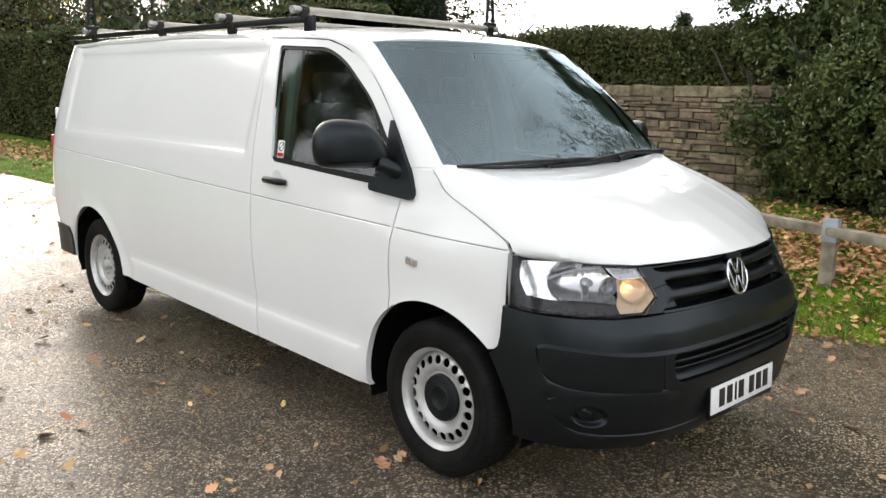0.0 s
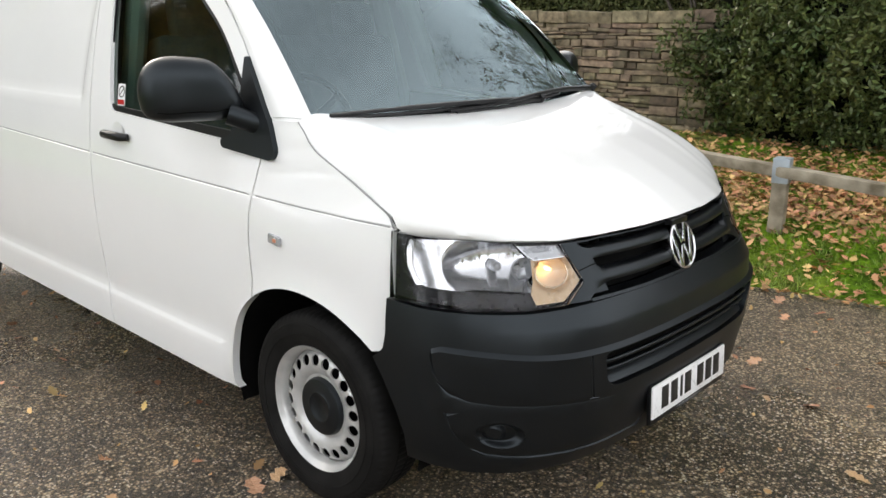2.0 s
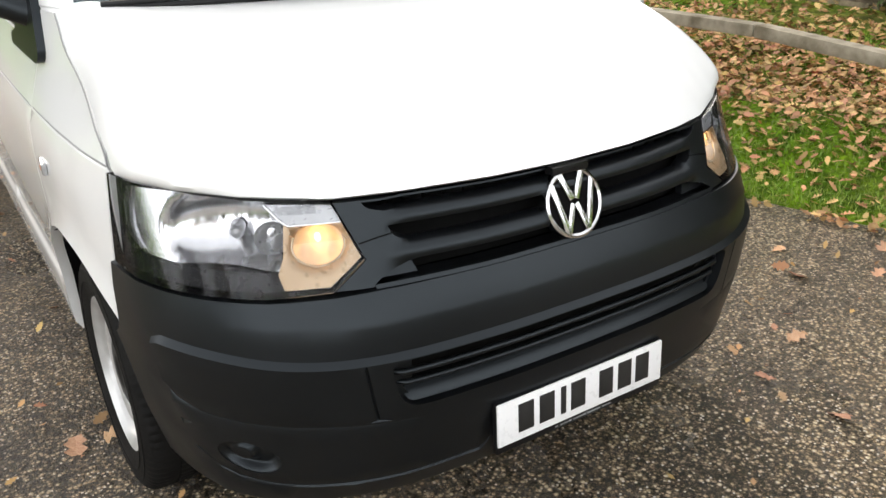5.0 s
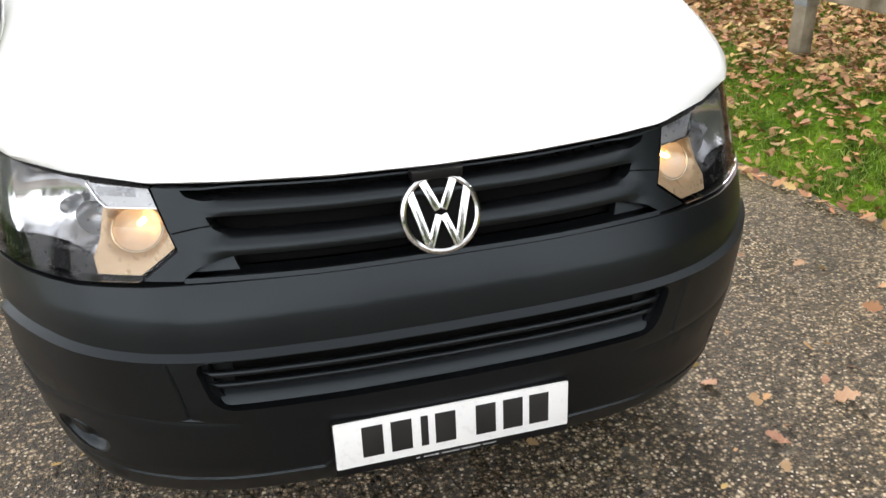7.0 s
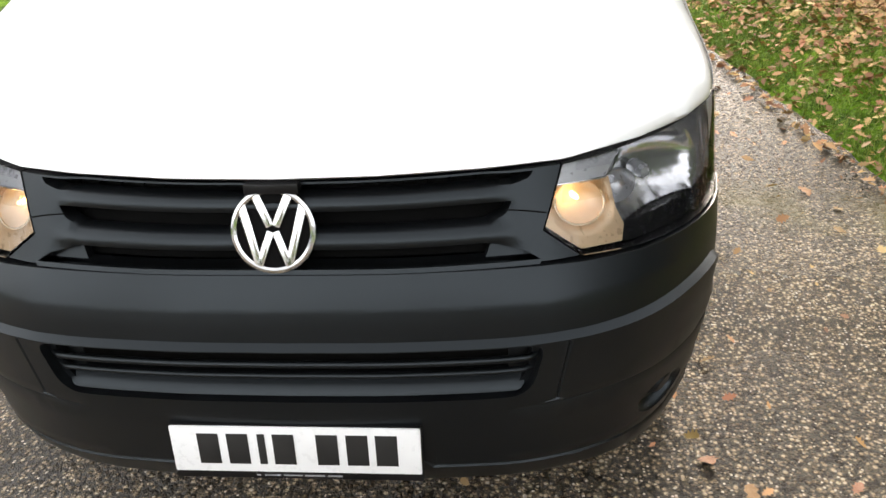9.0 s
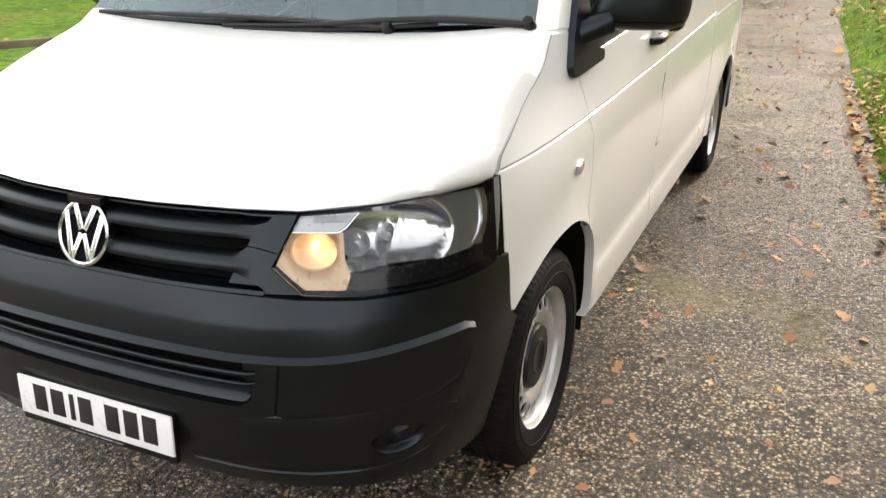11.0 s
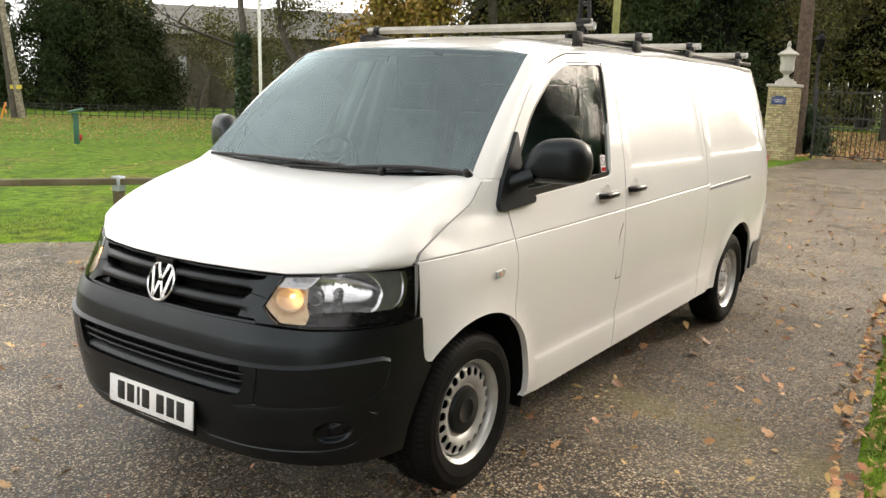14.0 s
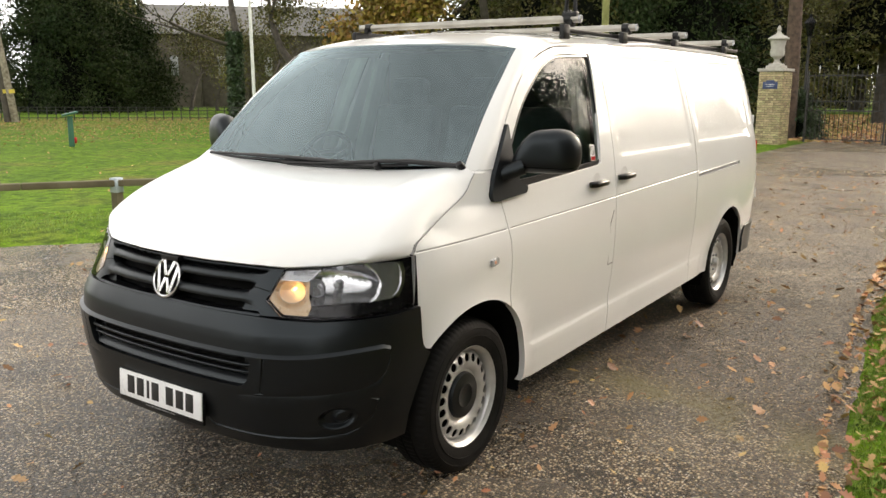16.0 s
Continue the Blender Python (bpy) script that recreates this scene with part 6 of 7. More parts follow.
def hedge(name, label, x0, x1, y0, y1, z0, z1, leaves, size, seed):
    global rng
    rng = np.random.default_rng(seed)
    t = thing(name, label, "hedge", kind="stuff")
    m = 0.08
    nx = int((x1 - x0) / 0.5)

    def skin(a, b):
        x = x0 + (x1 - x0) * a
        k = b * 3
        if k < 1:
            y, z = y0 + m, z0 + (z1 - z0 - m) * k
        elif k < 2:
            y, z = y0 + m + (y1 - y0 - 2 * m) * (k - 1), z1 - m
        else:
            y, z = y1 - m, z1 - m - (z1 - z0 - m) * (k - 2)
        return (x, y + 0.06 * noise.noise((x, z, 0)), z + 0.05 * noise.noise((x, y, 4)))
    # dark skin behind the leaves, painted shade that hides the sky
    part("core", Shape().grid(skin, nx, 9), CORE_SHADE, t)
    n = leaves
    top = rng.random(n) < 0.22
    x = rng.uniform(x0, x1, n)
    z = np.where(top, z1, rng.uniform(z0, z1, n)) + rng.normal(size=n) * 0.04
    y = np.where(top, rng.uniform(y0, y1, n), y0) + rng.normal(size=n) * 0.05
    y += 0.08 * np.sin(x * 1.7) * np.sin(z * 3)
    z += 0.04 * np.sin(x * 2.3)
    part("leaves", cards("leaves", np.stack([x, y, z], 1), size, size * 0.6), HEDGE_LEAF, t, angle=0)
    return t


hedge("hedge", "tall clipped green hedge over the wall", -9.5, -0.6, 5.95, 7.2, 1.5, 2.42, 60000, 0.055, 11)
hedge("hedge", "tall clipped green hedge beside the drive", -46, -9.4, 5.25, 6.8, 0.0, 3.05, 60000, 0.09, 12)

# ---- big shrub at the end of the wall ----
rng = np.random.default_rng(21)
shrub = thing("shrub", "large glossy evergreen shrub beside the wall", "shrub", kind="stuff")
stems = Shape()
places = []
for k in range(34):
    bx, by = rng.uniform(-2.0, 4.6), rng.uniform(5.3, 6.8)
    top = Vector((bx + rng.normal() * 0.5, by + rng.normal() * 0.4 - 0.3, rng.uniform(1.2, 2.4)))
    stems.tube([(bx, by, 0.4), Vector((bx, by, 0.4)).lerp(top, 0.5) + Vector((0.1, 0, 0)), top], [0.035, 0.025, 0.01], 5, cap=False)
part("stems", stems, BARK, shrub, angle=60)


def shrub_front(x, z):
    """How far out the shrub's face stands: broad lumps with hollows between."""
    return 5.10 + 0.40 * np.sin(x * 1.3 + 1) * np.sin(z * 1.9) + 0.24 * np.sin(x * 3.1) + 0.28 * np.cos(z * 2.6 + x) + 0.10 * (z - 2) + 0.25 * np.clip(-1.0 - x, 0, 1)


m = 1250
px = rng.uniform(-2.7, 5.0, m)
pz = rng.uniform(0.50, 4.6, m)
keep = (pz < 4.5 - 0.5 * np.cos(px * 1.5)) & (px > -1.92 - 0.42 * np.clip(pz - 1.5, 0, 1.0) + 0.75 * np.clip(1.1 - pz, 0, 1) + 0.15 * np.sin(pz * 4))
px, pz = px[keep], pz[keep]
lump_c = np.stack([px, shrub_front(px, pz) + 0.12 + 0.16 * rng.random(len(px)), pz], 1)
lump_r = rng.uniform(0.12, 0.30, len(px))
k = rng.integers(0, len(px), 17000)
out = rng.normal(size=(17000, 3)) + np.array([0, -0.9, 0.35])
out /= np.linalg.norm(out, axis=1)[:, None]
places = lump_c[k] + out * lump_r[k][:, None] * rng.uniform(0.75, 1.08, 17000)[:, None]
places[:, 2] = np.maximum(places[:, 2], 0.42)
part("leaves", cards("leaves", clumps(17000, 9, 0.036, places), 0.066, 0.030, bend=0.5), LAUREL, shrub, angle=0)


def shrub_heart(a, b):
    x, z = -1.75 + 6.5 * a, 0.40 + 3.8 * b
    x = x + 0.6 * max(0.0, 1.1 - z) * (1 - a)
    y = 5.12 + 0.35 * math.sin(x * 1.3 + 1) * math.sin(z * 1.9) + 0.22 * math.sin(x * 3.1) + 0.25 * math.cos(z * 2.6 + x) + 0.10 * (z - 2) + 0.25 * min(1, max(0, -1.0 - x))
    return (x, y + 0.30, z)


# dark sheet behind the leaf lumps paints the shade between them
part("inner_mass", Shape().grid(shrub_heart, 40, 24), CORE_SHADE, shrub)

# ---- low timber rails ----


def rail_fence(posts, height, ends, label, wood):
    t = thing("timber_rail", label, "fence")
    for x, y in posts:
        gz = ground_z(x, y)
        post = part("post", Shape().box((x, y, gz + height / 2 - 0.1), (0.10, 0.10, height + 0.18), 0.012, (0, 0, 8)), wood, t)
        part("strap", Shape().box((x, y, gz + height - 0.055), (0.108, 0.108, 0.17), 0.006, (0, 0, 8)), GALV, post, "grey galvanised post strap")
    (ax, ay), (bx, by) = ends
    n = max(1, round(math.hypot(bx - ax, by - ay) / 2.1))
    for i in range(n):
        p = Vector((ax + (bx - ax) * i / n, ay + (by - ay) * i / n, 0))
        q = Vector((ax + (bx - ax) * (i + 1) / n, ay + (by - ay) * (i + 1) / n, 0))
        for v in (p, q):
            v.z = ground_z(v.x, v.y) + height - 0.04
        mid, d = (p + q) / 2, q - p
        part("rail", Shape().box((0, 0, 0), (d.length - 0.006, 0.115, 0.075), 0.012), wood, t, at=Matrix.Translation(mid) @ d.to_track_quat("X", "Z").to_matrix().to_4x4())
    return t


px = [-8.406 + 2.09 * i for i in range(6)]
rail_fence([(x, 3.13) for x in px], 0.46, ((-9.45, 3.13), (3.09, 3.13)), "low weathered timber rail along the leafy verge", TIMBER)
d = Vector((0.86, -0.51))
p0 = Vector((-2.96, -5.95))
rail_fence([tuple(p0 + d * 2.1 * i) for i in range(-2, 4)], 0.52, (tuple(p0 - d * 5), tuple(p0 + d * 7)), "low timber rail beside the lawn, painted shade-dark", SHADED_TIMBER)

# ---- gateway at the end of the drive ----
pier = thing("gate_pier", "yellow brick gate pier with stone cap and urn", "pier", pose(-23.4, -3.62, 0, 0, 0, -8) @ Matrix.Diagonal((0.70, 0.70, 0.87, 1)))
core = part("pier_core", Shape().box((0, 0, 1.2), (0.98, 0.98, 2.5), 0.0), MORTAR, pier)
brick_meshes = []
for ln in (0.225, 0.11):
    me = Shape().box((0, 0, 0), (ln - 0.012, 0.03, 0.068), 0.004).mesh("brick", 0)
    me.materials.append(BRICK)
    brick_meshes.append((ln, me))
for side in range(2):
    for c in range(31):
        y = -0.5
        z = 0.04 + c * 0.079
        k = c % 2
        while y < 0.49:
            ln, me = brick_meshes[k]
            ln = min(ln, 0.5 - y)
            m = pose(0.495, y + ln / 2, z) @ pose(0, 0, 0, 0, 0, 90) if side == 0 else pose(y + ln / 2, 0.495, z)
            part("brick", me, BRICK, core, at=m)
            y += brick_meshes[k][0]
            k = 1 - k
part("pier_cap", Shape().box((0, 0, 2.51), (1.14, 1.14, 0.10), 0.02), CAST_STONE, pier, "grey cast stone cap")
part("urn", Shape().box((0, 0, 2.61), (0.66, 0.66, 0.10), 0.02).box((0, 0, 2.69), (0.5, 0.5, 0.07), 0.02).lathe([(0.20, 2.72), (0.12, 2.78), (0.10, 2.86), (0.15, 2.90), (0.27, 2.98), (0.29, 3.10), (0.27, 3.25), (0.31, 3.44), (0.33, 3.48), (0.42, 3.52), (0.42, 3.55), (0.30, 3.62), (0.12, 3.70), (0.07, 3.78), (0.09, 3.86), (0.05, 3.95), (0.0, 3.98)], Matrix(), 32), CAST_STONE, pier, "grey stone lidded urn")
part("name_board", Shape().box((0.525, 0, 2.0), (0.03, 0.62, 0.24), 0.01).box((0.525, 0, 2.13), (0.03, 0.34, 0.08), 0.01), BLUE_SIGN, pier, "blue sign board")
part("board_bar", Shape().box((0.543, 0, 2.03), (0.006, 0.40, 0.022)).box((0.543, 0, 1.97), (0.006, 0.30, 0.018)), LAMP_GREY, pier)

gate = thing("iron_gate", "black wrought iron double gate, closed", "gate", pose(-25.2, -3.1, 0))
for leaf in range(2):
    y0 = leaf * 2.3
    for z in (0.12, 1.0, 1.28, 2.05):
        part("gate_rail", Shape().box((0, y0 + 1.12, z), (0.03, 2.2, 0.035)), IRON, gate)
    for k in range(17):
        y = y0 + 0.06 + k * 0.1325
        part("gate_bar", Shape().tube([(0, y, 0.1), (0, y, 2.05 + 0.18 * math.sin(math.pi * (k + 0.5) / 17))], 0.011, 5), IRON, gate)
        if k % 4 == 2:
            part("finial", Shape().lathe([(0, 2.36), (0.012, 2.31), (0.018, 2.27), (0.008, 2.23), (0.008, 2.1)], pose(0, y, 0), 8), WHITE_POST, gate)
    for k in (0.55, 1.65):
        part("diamond", Shape().tube([(0, y0 + k - 0.12, 1.14), (0, y0 + k, 1.26), (0, y0 + k + 0.12, 1.14), (0, y0 + k, 1.02), (0, y0 + k - 0.12, 1.14)], 0.014, 5), IRON, gate)
    for y in (0.02, 2.24):
        part("gate_stile", Shape().box((0, y0 + y, 1.1), (0.05, 0.05, 2.2)), IRON, gate)
lamp_at = from_end(191.9, 31)
lampp = thing("street_lamp", "black lamp post with a glazed lantern", "lamp post", pose(*lamp_at))
part("post", Shape().lathe([(0.10, 0), (0.10, 0.5), (0.055, 0.7), (0.045, 3.3), (0.06, 3.35)], Matrix(), 12), IRON, lampp)
part("lantern", Shape().lathe([(0.08, 3.35), (0.17, 3.75), (0.21, 3.77), (0.15, 3.88), (0.05, 3.97), (0.06, 4.03), (0.0, 4.08)], Matrix(), 6), LAMP_DARK, lampp, "dark glazed lantern", 10)

# ---- lawn things on the far side ----
sp = from_end(238.7, 24.5)
info = thing("information_post", "green post with sloping board and red wreath", "sign", pose(*sp, 0, 0, 60))
part("post", Shape().box((0, 0, 0.42), (0.10, 0.14, 0.84), 0.01), GREEN_PAINT, info)
part("board", Shape().box((0, 0, 0.90), (0.55, 0.40, 0.05), 0.01, (14, 0, 0)), GREEN_PAINT, info)
part("wreath", Shape().lathe([(0.06 + 0.03 * math.cos(a), 0.03 * math.sin(a)) for a in np.linspace(0, 6.283, 9)], pose(0.02, 0.10, 0.20, 90, 0, 0), 16), POPPY, info, "red poppy wreath")
for brg, dist, h, r, lbl, mat_, lean in ((241.7, 42, 11, 0.17, "leaning grey timber telegraph pole", TIMBER, 1.0), (242.15, 42, 11, 0.14, "dark creosoted timber pole", BARK, 0.5), (227.4, 30, 9.0, 0.06, "slim white flag pole", WHITE_POST, 0.1), (204.3, 17, 8.0, 0.075, "mossy timber telegraph pole", MOSS_POLE, 0.0)):
    p = from_end(brg, dist)
    pole = lone("pole", Shape().tube([(0, 0, -0.3), (lean * 0.6, -lean * 0.32, h * 0.5), (lean * 1.2, -lean * 0.64, h)], [r, r * 0.9, r * 0.75], 10), mat_, lbl, "pole", pose(*p))
    if brg > 241:
        part("band", Shape().tube([(0.12 * lean, -0.065 * lean, 1.28), (0.135 * lean, -0.07 * lean, 1.45)], r * 1.04, 10), YELLOW_BAND, pole, "yellow warning band")
barrier = thing("road_barrier", "small orange plastic barrier beside the poles", "barrier", pose(*from_end(242.6, 40.5), 0, 0, 60))
for z in (0.35, 0.62):
    part("board", Shape().box((0, 0, z), (0.9, 0.04, 0.16), 0.01), ORANGE, barrier)
for x in (-0.4, 0.4):
    part("leg", Shape().tube([(x, -0.2, 0.0), (x, 0, 0.72)], 0.02, 8), ORANGE, barrier)
a, b = Vector(from_end(242, 34, 8.6)), Vector(from_end(205, 40, 10.2))
for dz in (0, -0.35):
    pts = [a.lerp(b, i / 24) + Vector((0, 0, dz - 1.2 * math.sin(math.pi * i / 24))) for i in range(25)]
    lone("overhead_cable", Shape().tube(pts, 0.018, 4), IRON, "thin black overhead cable", "cable")
fence = thing("estate_fence", "black iron estate railing across the lawn", "fence")
fa, fb = Vector(from_end(243, 44)), Vector(from_end(214, 42))
n = 54
for i in range(n + 1):
    p = fa.lerp(fb, i / n)
    part("post", Shape().box((p.x, p.y, 0.32), (0.03, 0.03, 0.68)), IRON, fence)
for z in (0.16, 0.33, 0.5, 0.64):
    part("rail", Shape().tube([(fa.x, fa.y, z), (fb.x, fb.y, z)], 0.013, 5), IRON, fence)

# ---- church behind the trees ----
cp = from_end(225.0, 74)
church = thing("church", "grey stone church with a slate roof", "church", pose(*cp, 0, 0, 135))
part("wall", Shape().box((0, 0, 2.8), (24, 9, 5.8)), FLINT, church)
part("roof", Shape().add([(-12.3, -5, 5.6), (12.3, -5, 5.6), (12.3, 5, 5.6), (-12.3, 5, 5.6), (-12.3, 0, 8.2), (12.3, 0, 8.2)], [(0, 1, 5, 4), (2, 3, 4, 5), (0, 4, 3), (1, 2, 5)]), SLATE, church, angle=0)
for x in (-9, -5.4, -1.8, 1.8, 5.4, 9):
    for sy in (-1, 1):
        win = part("window", Shape().box((x, sy * 4.5, 3.2), (1.3, 0.12, 2.6), 0.05), FLINT, church)
        part("pane", Shape().box((x, sy * 4.54, 3.2), (0.62, 0.12, 1.5), 0.05), LAMP_BACK, win)
        part("buttress", Shape().box((x + 1.8, sy * 4.8, 2.2), (0.5, 0.8, 4.4), 0.05), FLINT, church)

# ---- trees: beyond the lawn, round the gate, behind the hedge ----
evergreen("dark yew tree with drooping branches", from_end(238.4, 57), 10.2, 8.6, 34000, 0.28, 31)
evergreen("dark yew tree behind the lawn railing", from_end(235.7, 61), 8.6, 7.0, 26000, 0.28, 32)
evergreen("dark yew tree at the lawn's edge", from_end(243.5, 60), 8, 5, 12000, 0.28, 33)
tree("bare oak with an ivy-clad trunk", from_end(228.6, 46), 22, 0.25, OLIVE, 2500, 0.16, 5, 0.7, 0.2, 41, bend=0.12)
for brg, dist, h, mat_, n, seed, lbl in ((223.5, 48, 17, AUTUMN, 12000, 42, "tree with thin yellow autumn leaves"), (219.5, 44, 24, OLIVE, 20000, 43, "tree with olive and yellow leaves"), (215.5, 46, 27, OLIVE, 24000, 44, "tall tree with olive autumn leaves"),
                                     (211.5, 40, 18, AUTUMN, 20000, 45, "tree with russet autumn leaves"), (207.5, 44, 19, OLIVE, 20000, 46, "tree with thinning olive leaves"), (231.5, 60, 9, OLIVE, 5200, 47, "half-bare tree beside the church"), (229.8, 58, 8, OLIVE, 4200, 50, "half-bare tree before the church wall"), (226.5, 52, 10, OLIVE, 5200, 49, "thin yellow-green tree before the church"), (245, 64, 12, AUTUMN, 6000, 48, "tree with orange autumn leaves")):
    tree(lbl, from_end(brg, dist), h, 0.30 if h > 15 else 0.12, mat_, n, 0.24 if h > 15 else 0.16, 4, 0.6, 0, seed, clump=0.5)
evergreen("olive-brown conifer behind the drive", from_end(204.0, 40), 13, 8, 22000, 0.28, 51, OLIVE)
evergreen("dark conifer beside the gate", from_end(199.5, 36), 12, 7, 22000, 0.26, 52)
evergreen("olive-brown conifer beside the gate", from_end(196, 40), 13, 7, 18000, 0.26, 53, OLIVE)
for brg, dist, h, w, seed in ((206.5, 62, 20, 15, 151), (200.5, 58, 20, 14, 152), (194.5, 64, 22, 15, 153), (189, 70, 15, 12, 154), (183.5, 70, 9, 12, 155), (178.5, 66, 8, 12, 156), (211, 66, 19, 13, 157)):
    evergreen("tall tree in the dense wood behind", from_end(brg, dist), h, w, 20000, 0.42, seed, OLIVE if brg > 180 else None, low=0.10 if brg > 193 else 0.20)
for brg, dist in ((190.5, 84), (185.5, 88), (180.5, 82)):
    evergreen("low dark bushes across the far lawn", from_end(brg, dist), 5.5, 11, 9000, 0.3, int(dist) + 200, OLIVE, "bush")
tree("tall pine with a bare reddish trunk", from_end(192.75, 30), 24, 0.28, YEW, 9000, 0.22, 3, 0.6, 0, 54, bend=0.02, bark=RED_BARK)
evergreen("dark cedar beyond the gate", from_end(187.5, 46), 14, 10, 15000, 0.28, 55, OLIVE, low=0.26)
evergreen("thin olive cedar beyond the gate", from_end(182, 44), 14, 9, 9000, 0.28, 56, OLIVE, low=0.30)
evergreen("round dark shrub behind the gate", from_end(192.0, 30.5), 1.4, 1.5, 5000, 0.12, 57, IVY, "shrub")
for brg, dist, h, mat_, n, seed, ivy, lbl in ((157, 30, 9, None, 0, 61, 0, "bare tree behind the hedge"), (150, 26, 8.5, AUTUMN, 900, 62, 0, "nearly bare tree with orange leaves"), (146, 34, 10, AUTUMN, 2500, 63, 0, "tree with thin orange leaves"),
                                           (141.3, 20, 15, IVY, 3500, 64, 0.42, "bare tree with an ivy-clad trunk"), (134.5, 30, 9, OLIVE, 1500, 65, 0, "half-bare tree behind the hedge"), (131, 40, 9, None, 0, 66, 0, "bare tree with hanging twigs"), (162, 34, 9, OLIVE, 2500, 67, 0, "half-bare tree behind the hedge")):
    tree(lbl, from_start(brg, dist), h, 0.22, mat_, n, 0.14, 5 if ivy else 4, 0.6, ivy, seed, clump=0.45)
evergreen("small dark fir behind the hedge", from_start(120.8, 42), 5.6, 3, 3000, 0.18, 71)
evergreen("dark evergreen behind the hedge", from_start(143.6, 26), 12.5, 7, 14000, 0.22, 86)
evergreen("dark evergreen behind the hedge", from_start(139.5, 27), 12.0, 6, 12000, 0.22, 87)
tree("bare spreading tree behind the hedge", (-17.5, 15, 0.3), 13, 0.3, OLIVE, 800, 0.12, 5, 0.6, 0, 88)
tree("bare tree with fine twigs beyond the hedge", (-30, 11.3, 0.2), 13, 0.3, OLIVE, 3500, 0.12, 5, 0.6, 0, 188)
tree("dark leafy tree beyond the hedge", (-23, 12.2, 0.2), 13, 0.3, YEW, 7000, 0.14, 5, 0.6, 0, 189)
for x, y, h, seed in ((-37, 9.6, 6.6, 190), (-40, 14.5, 7.4, 191), (-43, 20, 7.8, 192), (-36, 18, 7.0, 193), (-48, 12, 7.6, 194)):
    evergreen("rounded olive-green tree behind the hedge", (x, y, 0), h, 7.5, 9000, 0.24, seed, OLIVE, "broad_tree")
# unseen trees round the camera that show in the glass and paint
tree("half-bare tree above the shrub", (0.2, 8.6, 0.4), 9.5, 0.2, OLIVE, 5500, 0.075, 4, 0.55, 0, 82, clump=0.2)
tree("half-bare tree beyond the drive", (20, -14, 0), 13, 0.34, AUTUMN, 6000, 0.2, 4, 0.6, 0, 83)
evergreen("dark yew beyond the drive", (24, 4, 0), 10, 9, 9000, 0.3, 84)
# belt of trees added out of view to block light from the horizon
for x, y, h, seed in ((31, -6, 9, 301), (33, 12, 9, 302), (25, 23, 9, 303), (12, 27, 10, 304), (26, -24, 9, 305), (15, -32, 10, 306)):
    evergreen("added unseen tree that blocks low light", (x, y, 0), h, 10, 5000, 0.45, seed, OLIVE)
evergreen("dark yew beyond the lawn", (6, -34, 0), 11, 10, 9000, 0.3, 85)

# ---- verge: blades of grass and leaf litter ----
rng = np.random.default_rng(91)


def sward(n, x0, x1, pick, h):
    x = rng.uniform(x0, x1, n)
    y = pick(x)
    k = np.array([noise.noise((a * 1.3, b * 1.3, 2)) for a, b in zip(x, y)])
    ok = k > rng.uniform(-0.6, 0.25, n)
    x, y = x[ok], y[ok]
    z = np.array([ground_z(a, b) for a, b in zip(x, y)])
    c = np.stack([x, y, z + h * 0.4], 1)
    return cards("grass_blades", c, h, 0.006, 0.45, np.array([0, 0, 1.0]), 0.5)


def verge_y(far):
    return lambda x: np.interp(x, [p[0] for p in EDGE_L], [p[1] for p in EDGE_L]) + 0.02 + far * rng.random(len(x)) ** 1.4


lone("grass_blades", sward(52000, -6.5, 3.5, verge_y(2.4), 0.055), BLADE, "short green grass on the verge", "grass", kind="stuff", angle=0)
lone("grass_blades", sward(14000, -16, -6.5, verge_y(2.6), 0.07), BLADE, "short green grass on the verge", "grass", kind="stuff", angle=0)
lone("grass_blades", sward(16000, -5.5, 2.5, lambda x: np.interp(x, [p[0] for p in EDGE_R], [p[1] for p in EDGE_R]) - 0.02 - 2.5 * rng.random(len(x)) ** 1.5, 0.06), BLADE, "short green grass beside the lawn rail", "grass", kind="stuff", angle=0)


def litter(n, x0, x1, y_of, size):
    x = rng.uniform(x0, x1, n)
    y = y_of(x)
    z = np.array([ground_z(a, b) if (b > edge_l(a) or b < edge_r(a)) else -0.006 for a, b in zip(x, y)]) + rng.uniform(0.012, 0.045 if size > 0.03 else 0.016, n)
    return leaf_cards("leaf_litter", np.stack([x, y, z], 1), size * 1.25)


def drift(x):
    # thickest below the rail and the shrub, thinner towards the tarmac
    e = np.interp(x, [p[0] for p in EDGE_L], [p[1] for p in EDGE_L])
    return e + np.clip(rng.normal(1.5, 0.7, len(x)), -0.1, 3.2)


lone("leaf_litter", litter(30000, -7.5, 3.6, drift, 0.047), LITTER, "brown fallen leaves lying on the verge", "leaves", kind="stuff", angle=0)
lone("leaf_litter", litter(230, -5, 1.5, lambda x: np.interp(x, [p[0] for p in EDGE_L], [p[1] for p in EDGE_L]) + rng.normal(0.08, 0.14, len(x)), 0.045), LITTER, "brown leaves gathered along the tarmac edge", "leaves", kind="stuff", angle=0)
lone("leaf_litter", litter(2500, -24, -4, drift, 0.09), LITTER, "brown fallen leaves lying on the verge", "leaves", kind="stuff", angle=0)
lone("leaf_litter", litter(1200, -40, 0, lambda x: np.interp(x, [p[0] for p in EDGE_R], [p[1] for p in EDGE_R]) - 0.3 - 34 * rng.random(len(x)) ** 1.2, 0.05), LITTER, "fallen leaves scattered over the lawn", "leaves", kind="stuff", angle=0)

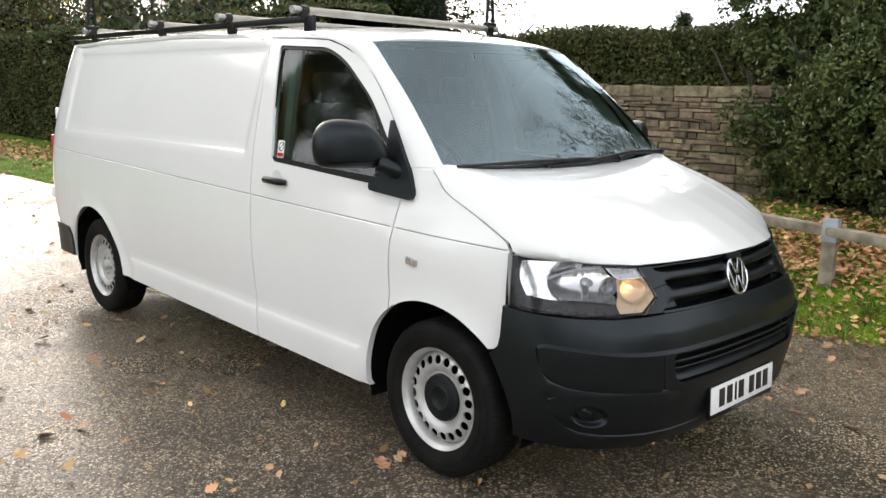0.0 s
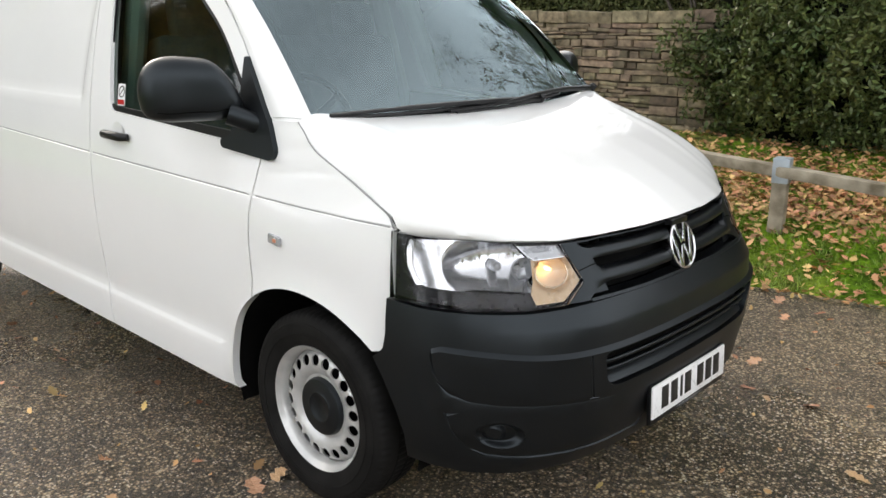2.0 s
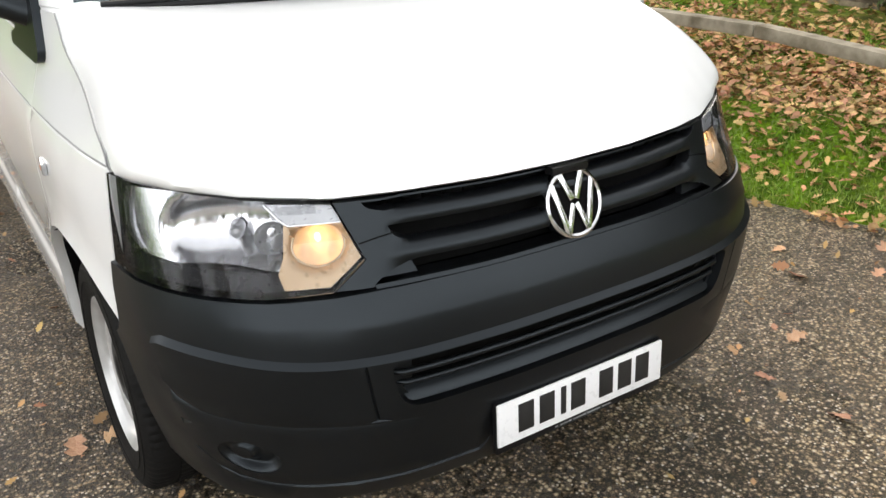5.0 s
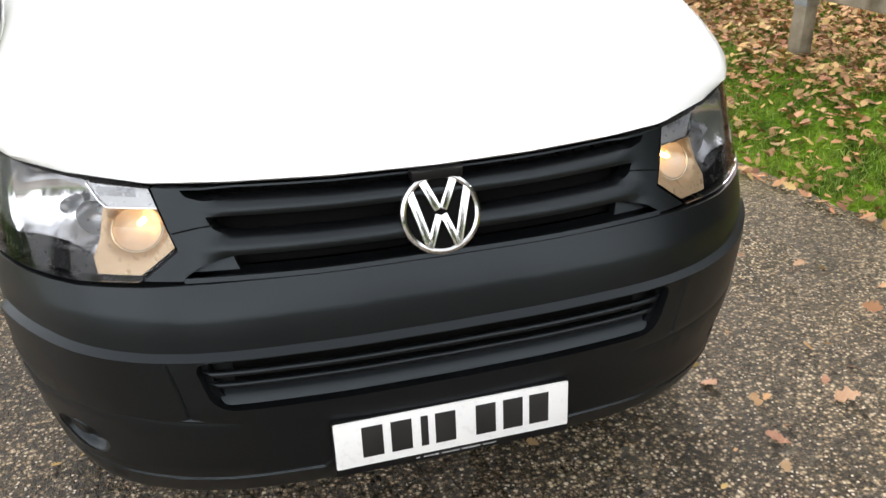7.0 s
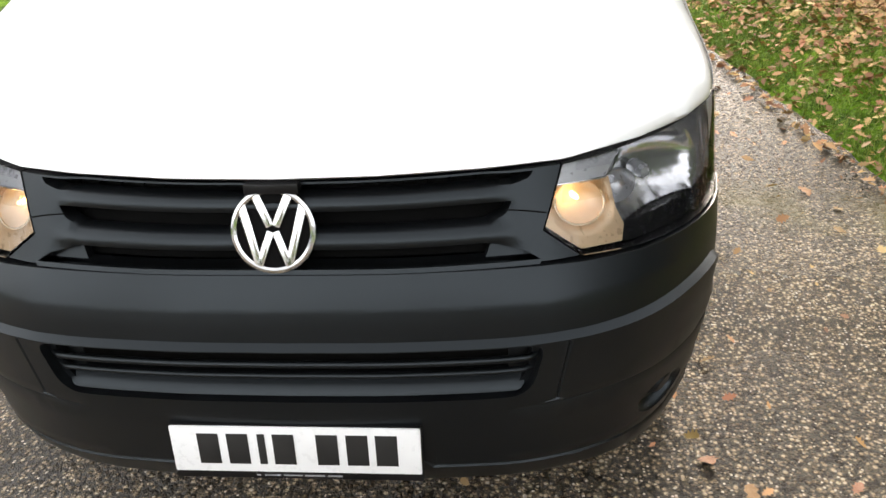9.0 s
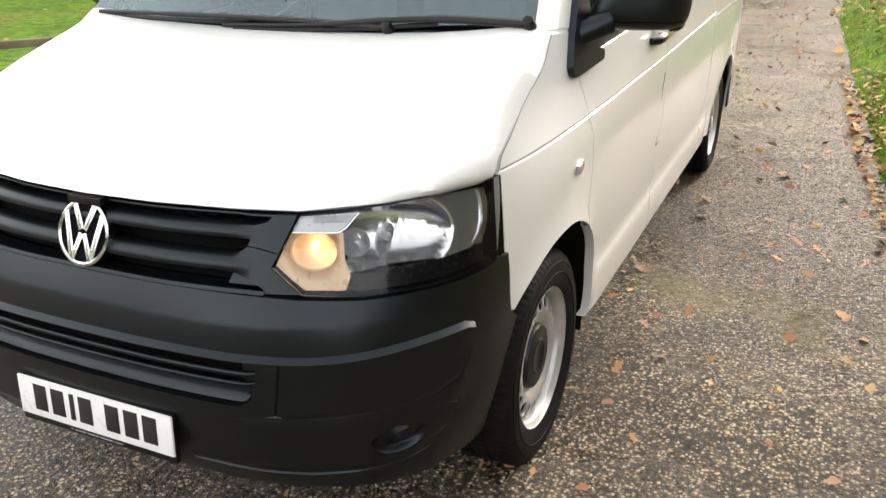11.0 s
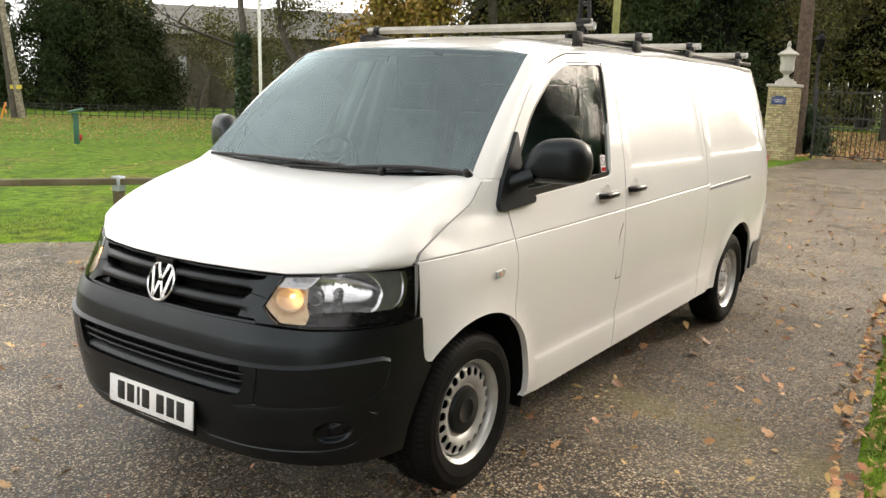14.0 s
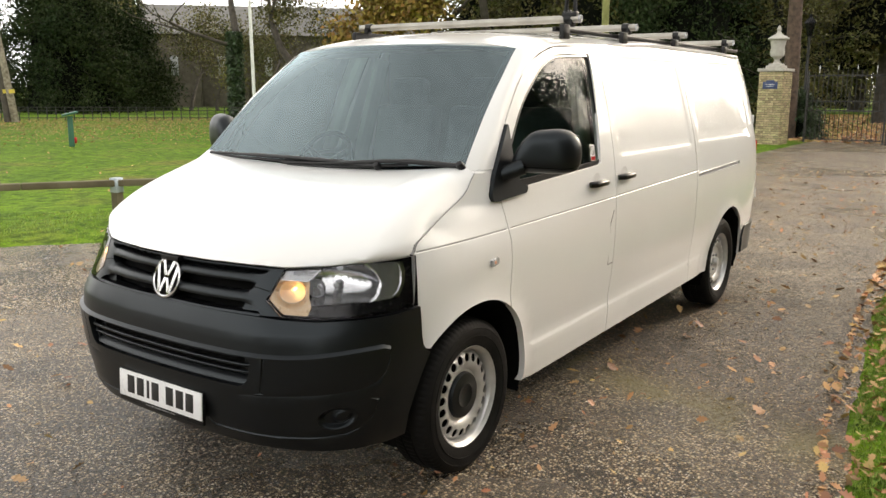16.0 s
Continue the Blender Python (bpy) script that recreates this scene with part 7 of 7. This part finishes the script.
def on_drive(x):
    lo = np.interp(x, [p[0] for p in EDGE_R], [p[1] for p in EDGE_R])
    hi = np.interp(x, [p[0] for p in EDGE_L], [p[1] for p in EDGE_L])
    return lo + (hi - lo) * np.maximum(rng.random(len(x)), rng.random(len(x)) * 0.9)


lone("leaf_litter", litter(620, -16, 3.6, on_drive, 0.050), LITTER, "curled brown leaves strewn over the tarmac", "leaves", kind="stuff", angle=0)
lone("leaf_fragments", litter(1700, -14, 3.4, on_drive, 0.026), LITTER, "small brown leaf fragments strewn over the drive", "leaves", kind="stuff", angle=0)
pol = rng.uniform(214, 243, 11000), rng.triangular(24, 44, 47, 11000)
spot = np.stack([2.88 + pol[1] * np.cos(np.radians(pol[0])), 2.76 + pol[1] * np.sin(np.radians(pol[0])), rng.uniform(0.025, 0.05, 11000)], 1)
lone("leaf_litter", cards("leaf_litter", spot, 0.075, 0.045, 1.0, None, 0.4, 0.25), LITTER, "brown leaves thick on the grass before the railing", "leaves", kind="stuff", angle=0)
pol = rng.uniform(176, 194, 12000), rng.uniform(28.5, 60, 12000)
spot = np.stack([2.88 + pol[1] * np.cos(np.radians(pol[0])), 2.76 + pol[1] * np.sin(np.radians(pol[0])), rng.uniform(0.03, 0.08, 12000)], 1)
lone("leaf_litter", cards("leaf_litter", spot, 0.15, 0.10, 1.0, None, 0.4, 0.25), LITTER, "brown leaves thick on the ground beyond the gate", "leaves", kind="stuff", angle=0)

# ---- single oak leaves on the tarmac ----
lr = random.Random(17)
leaf_meshes = []
for k in range(7):
    n = 10
    outline = [(float(u) + lr.uniform(-0.02, 0.02), max(0.012, float(v)) * 1.35 * lr.uniform(0.75, 1.25)) for u, v in LEAF_OUT[:n]]
    verts, faces = [], []
    curl = lr.uniform(0.1, 0.5)
    for f, w in outline:
        zc = curl * 0.5 * math.sin(f * 3.0) + 0.02 + lr.uniform(0, 0.06)
        verts += [(f, -w, zc + curl * w * 0.5 * lr.uniform(0.2, 1.3)), (f, 0, zc), (f, w, zc + curl * w * 0.5 * lr.uniform(0.2, 1.3))]
    for i in range(n - 1):
        a = i * 3
        faces += [(a, a + 3, a + 4, a + 1), (a + 1, a + 4, a + 5, a + 2)]
    me = Shape().add(verts, faces).mesh("fallen_leaf", 0)
    me.materials.append(OAK_LEAF)
    leaf_meshes.append(me)
count = 0
while count < 290:
    x = lr.uniform(-5, 3.5) if count < 215 else lr.uniform(-20, -4)
    y = lr.uniform(-4.5, 3.0)
    if not (edge_r(x) + 0.1 < y < edge_l(x) - 0.02) or (abs(y) < 0.86 and -4.3 < x < 0.8 and lr.random() < 0.8):
        continue
    size = lr.choice((0.045, 0.06, 0.075, 0.085, 0.10))
    ob = new("fallen_leaf", leaf_meshes[lr.randrange(7)])
    ob.matrix_basis = pose(x, y, 0.003, lr.uniform(-8, 8), lr.uniform(-8, 8), lr.uniform(0, 360)) @ Matrix.Diagonal((size, size, size, 1))
    tagged(ob, "curled brown oak leaf lying on the tarmac", "leaf", "fallen leaves on the drive")
    count += 1
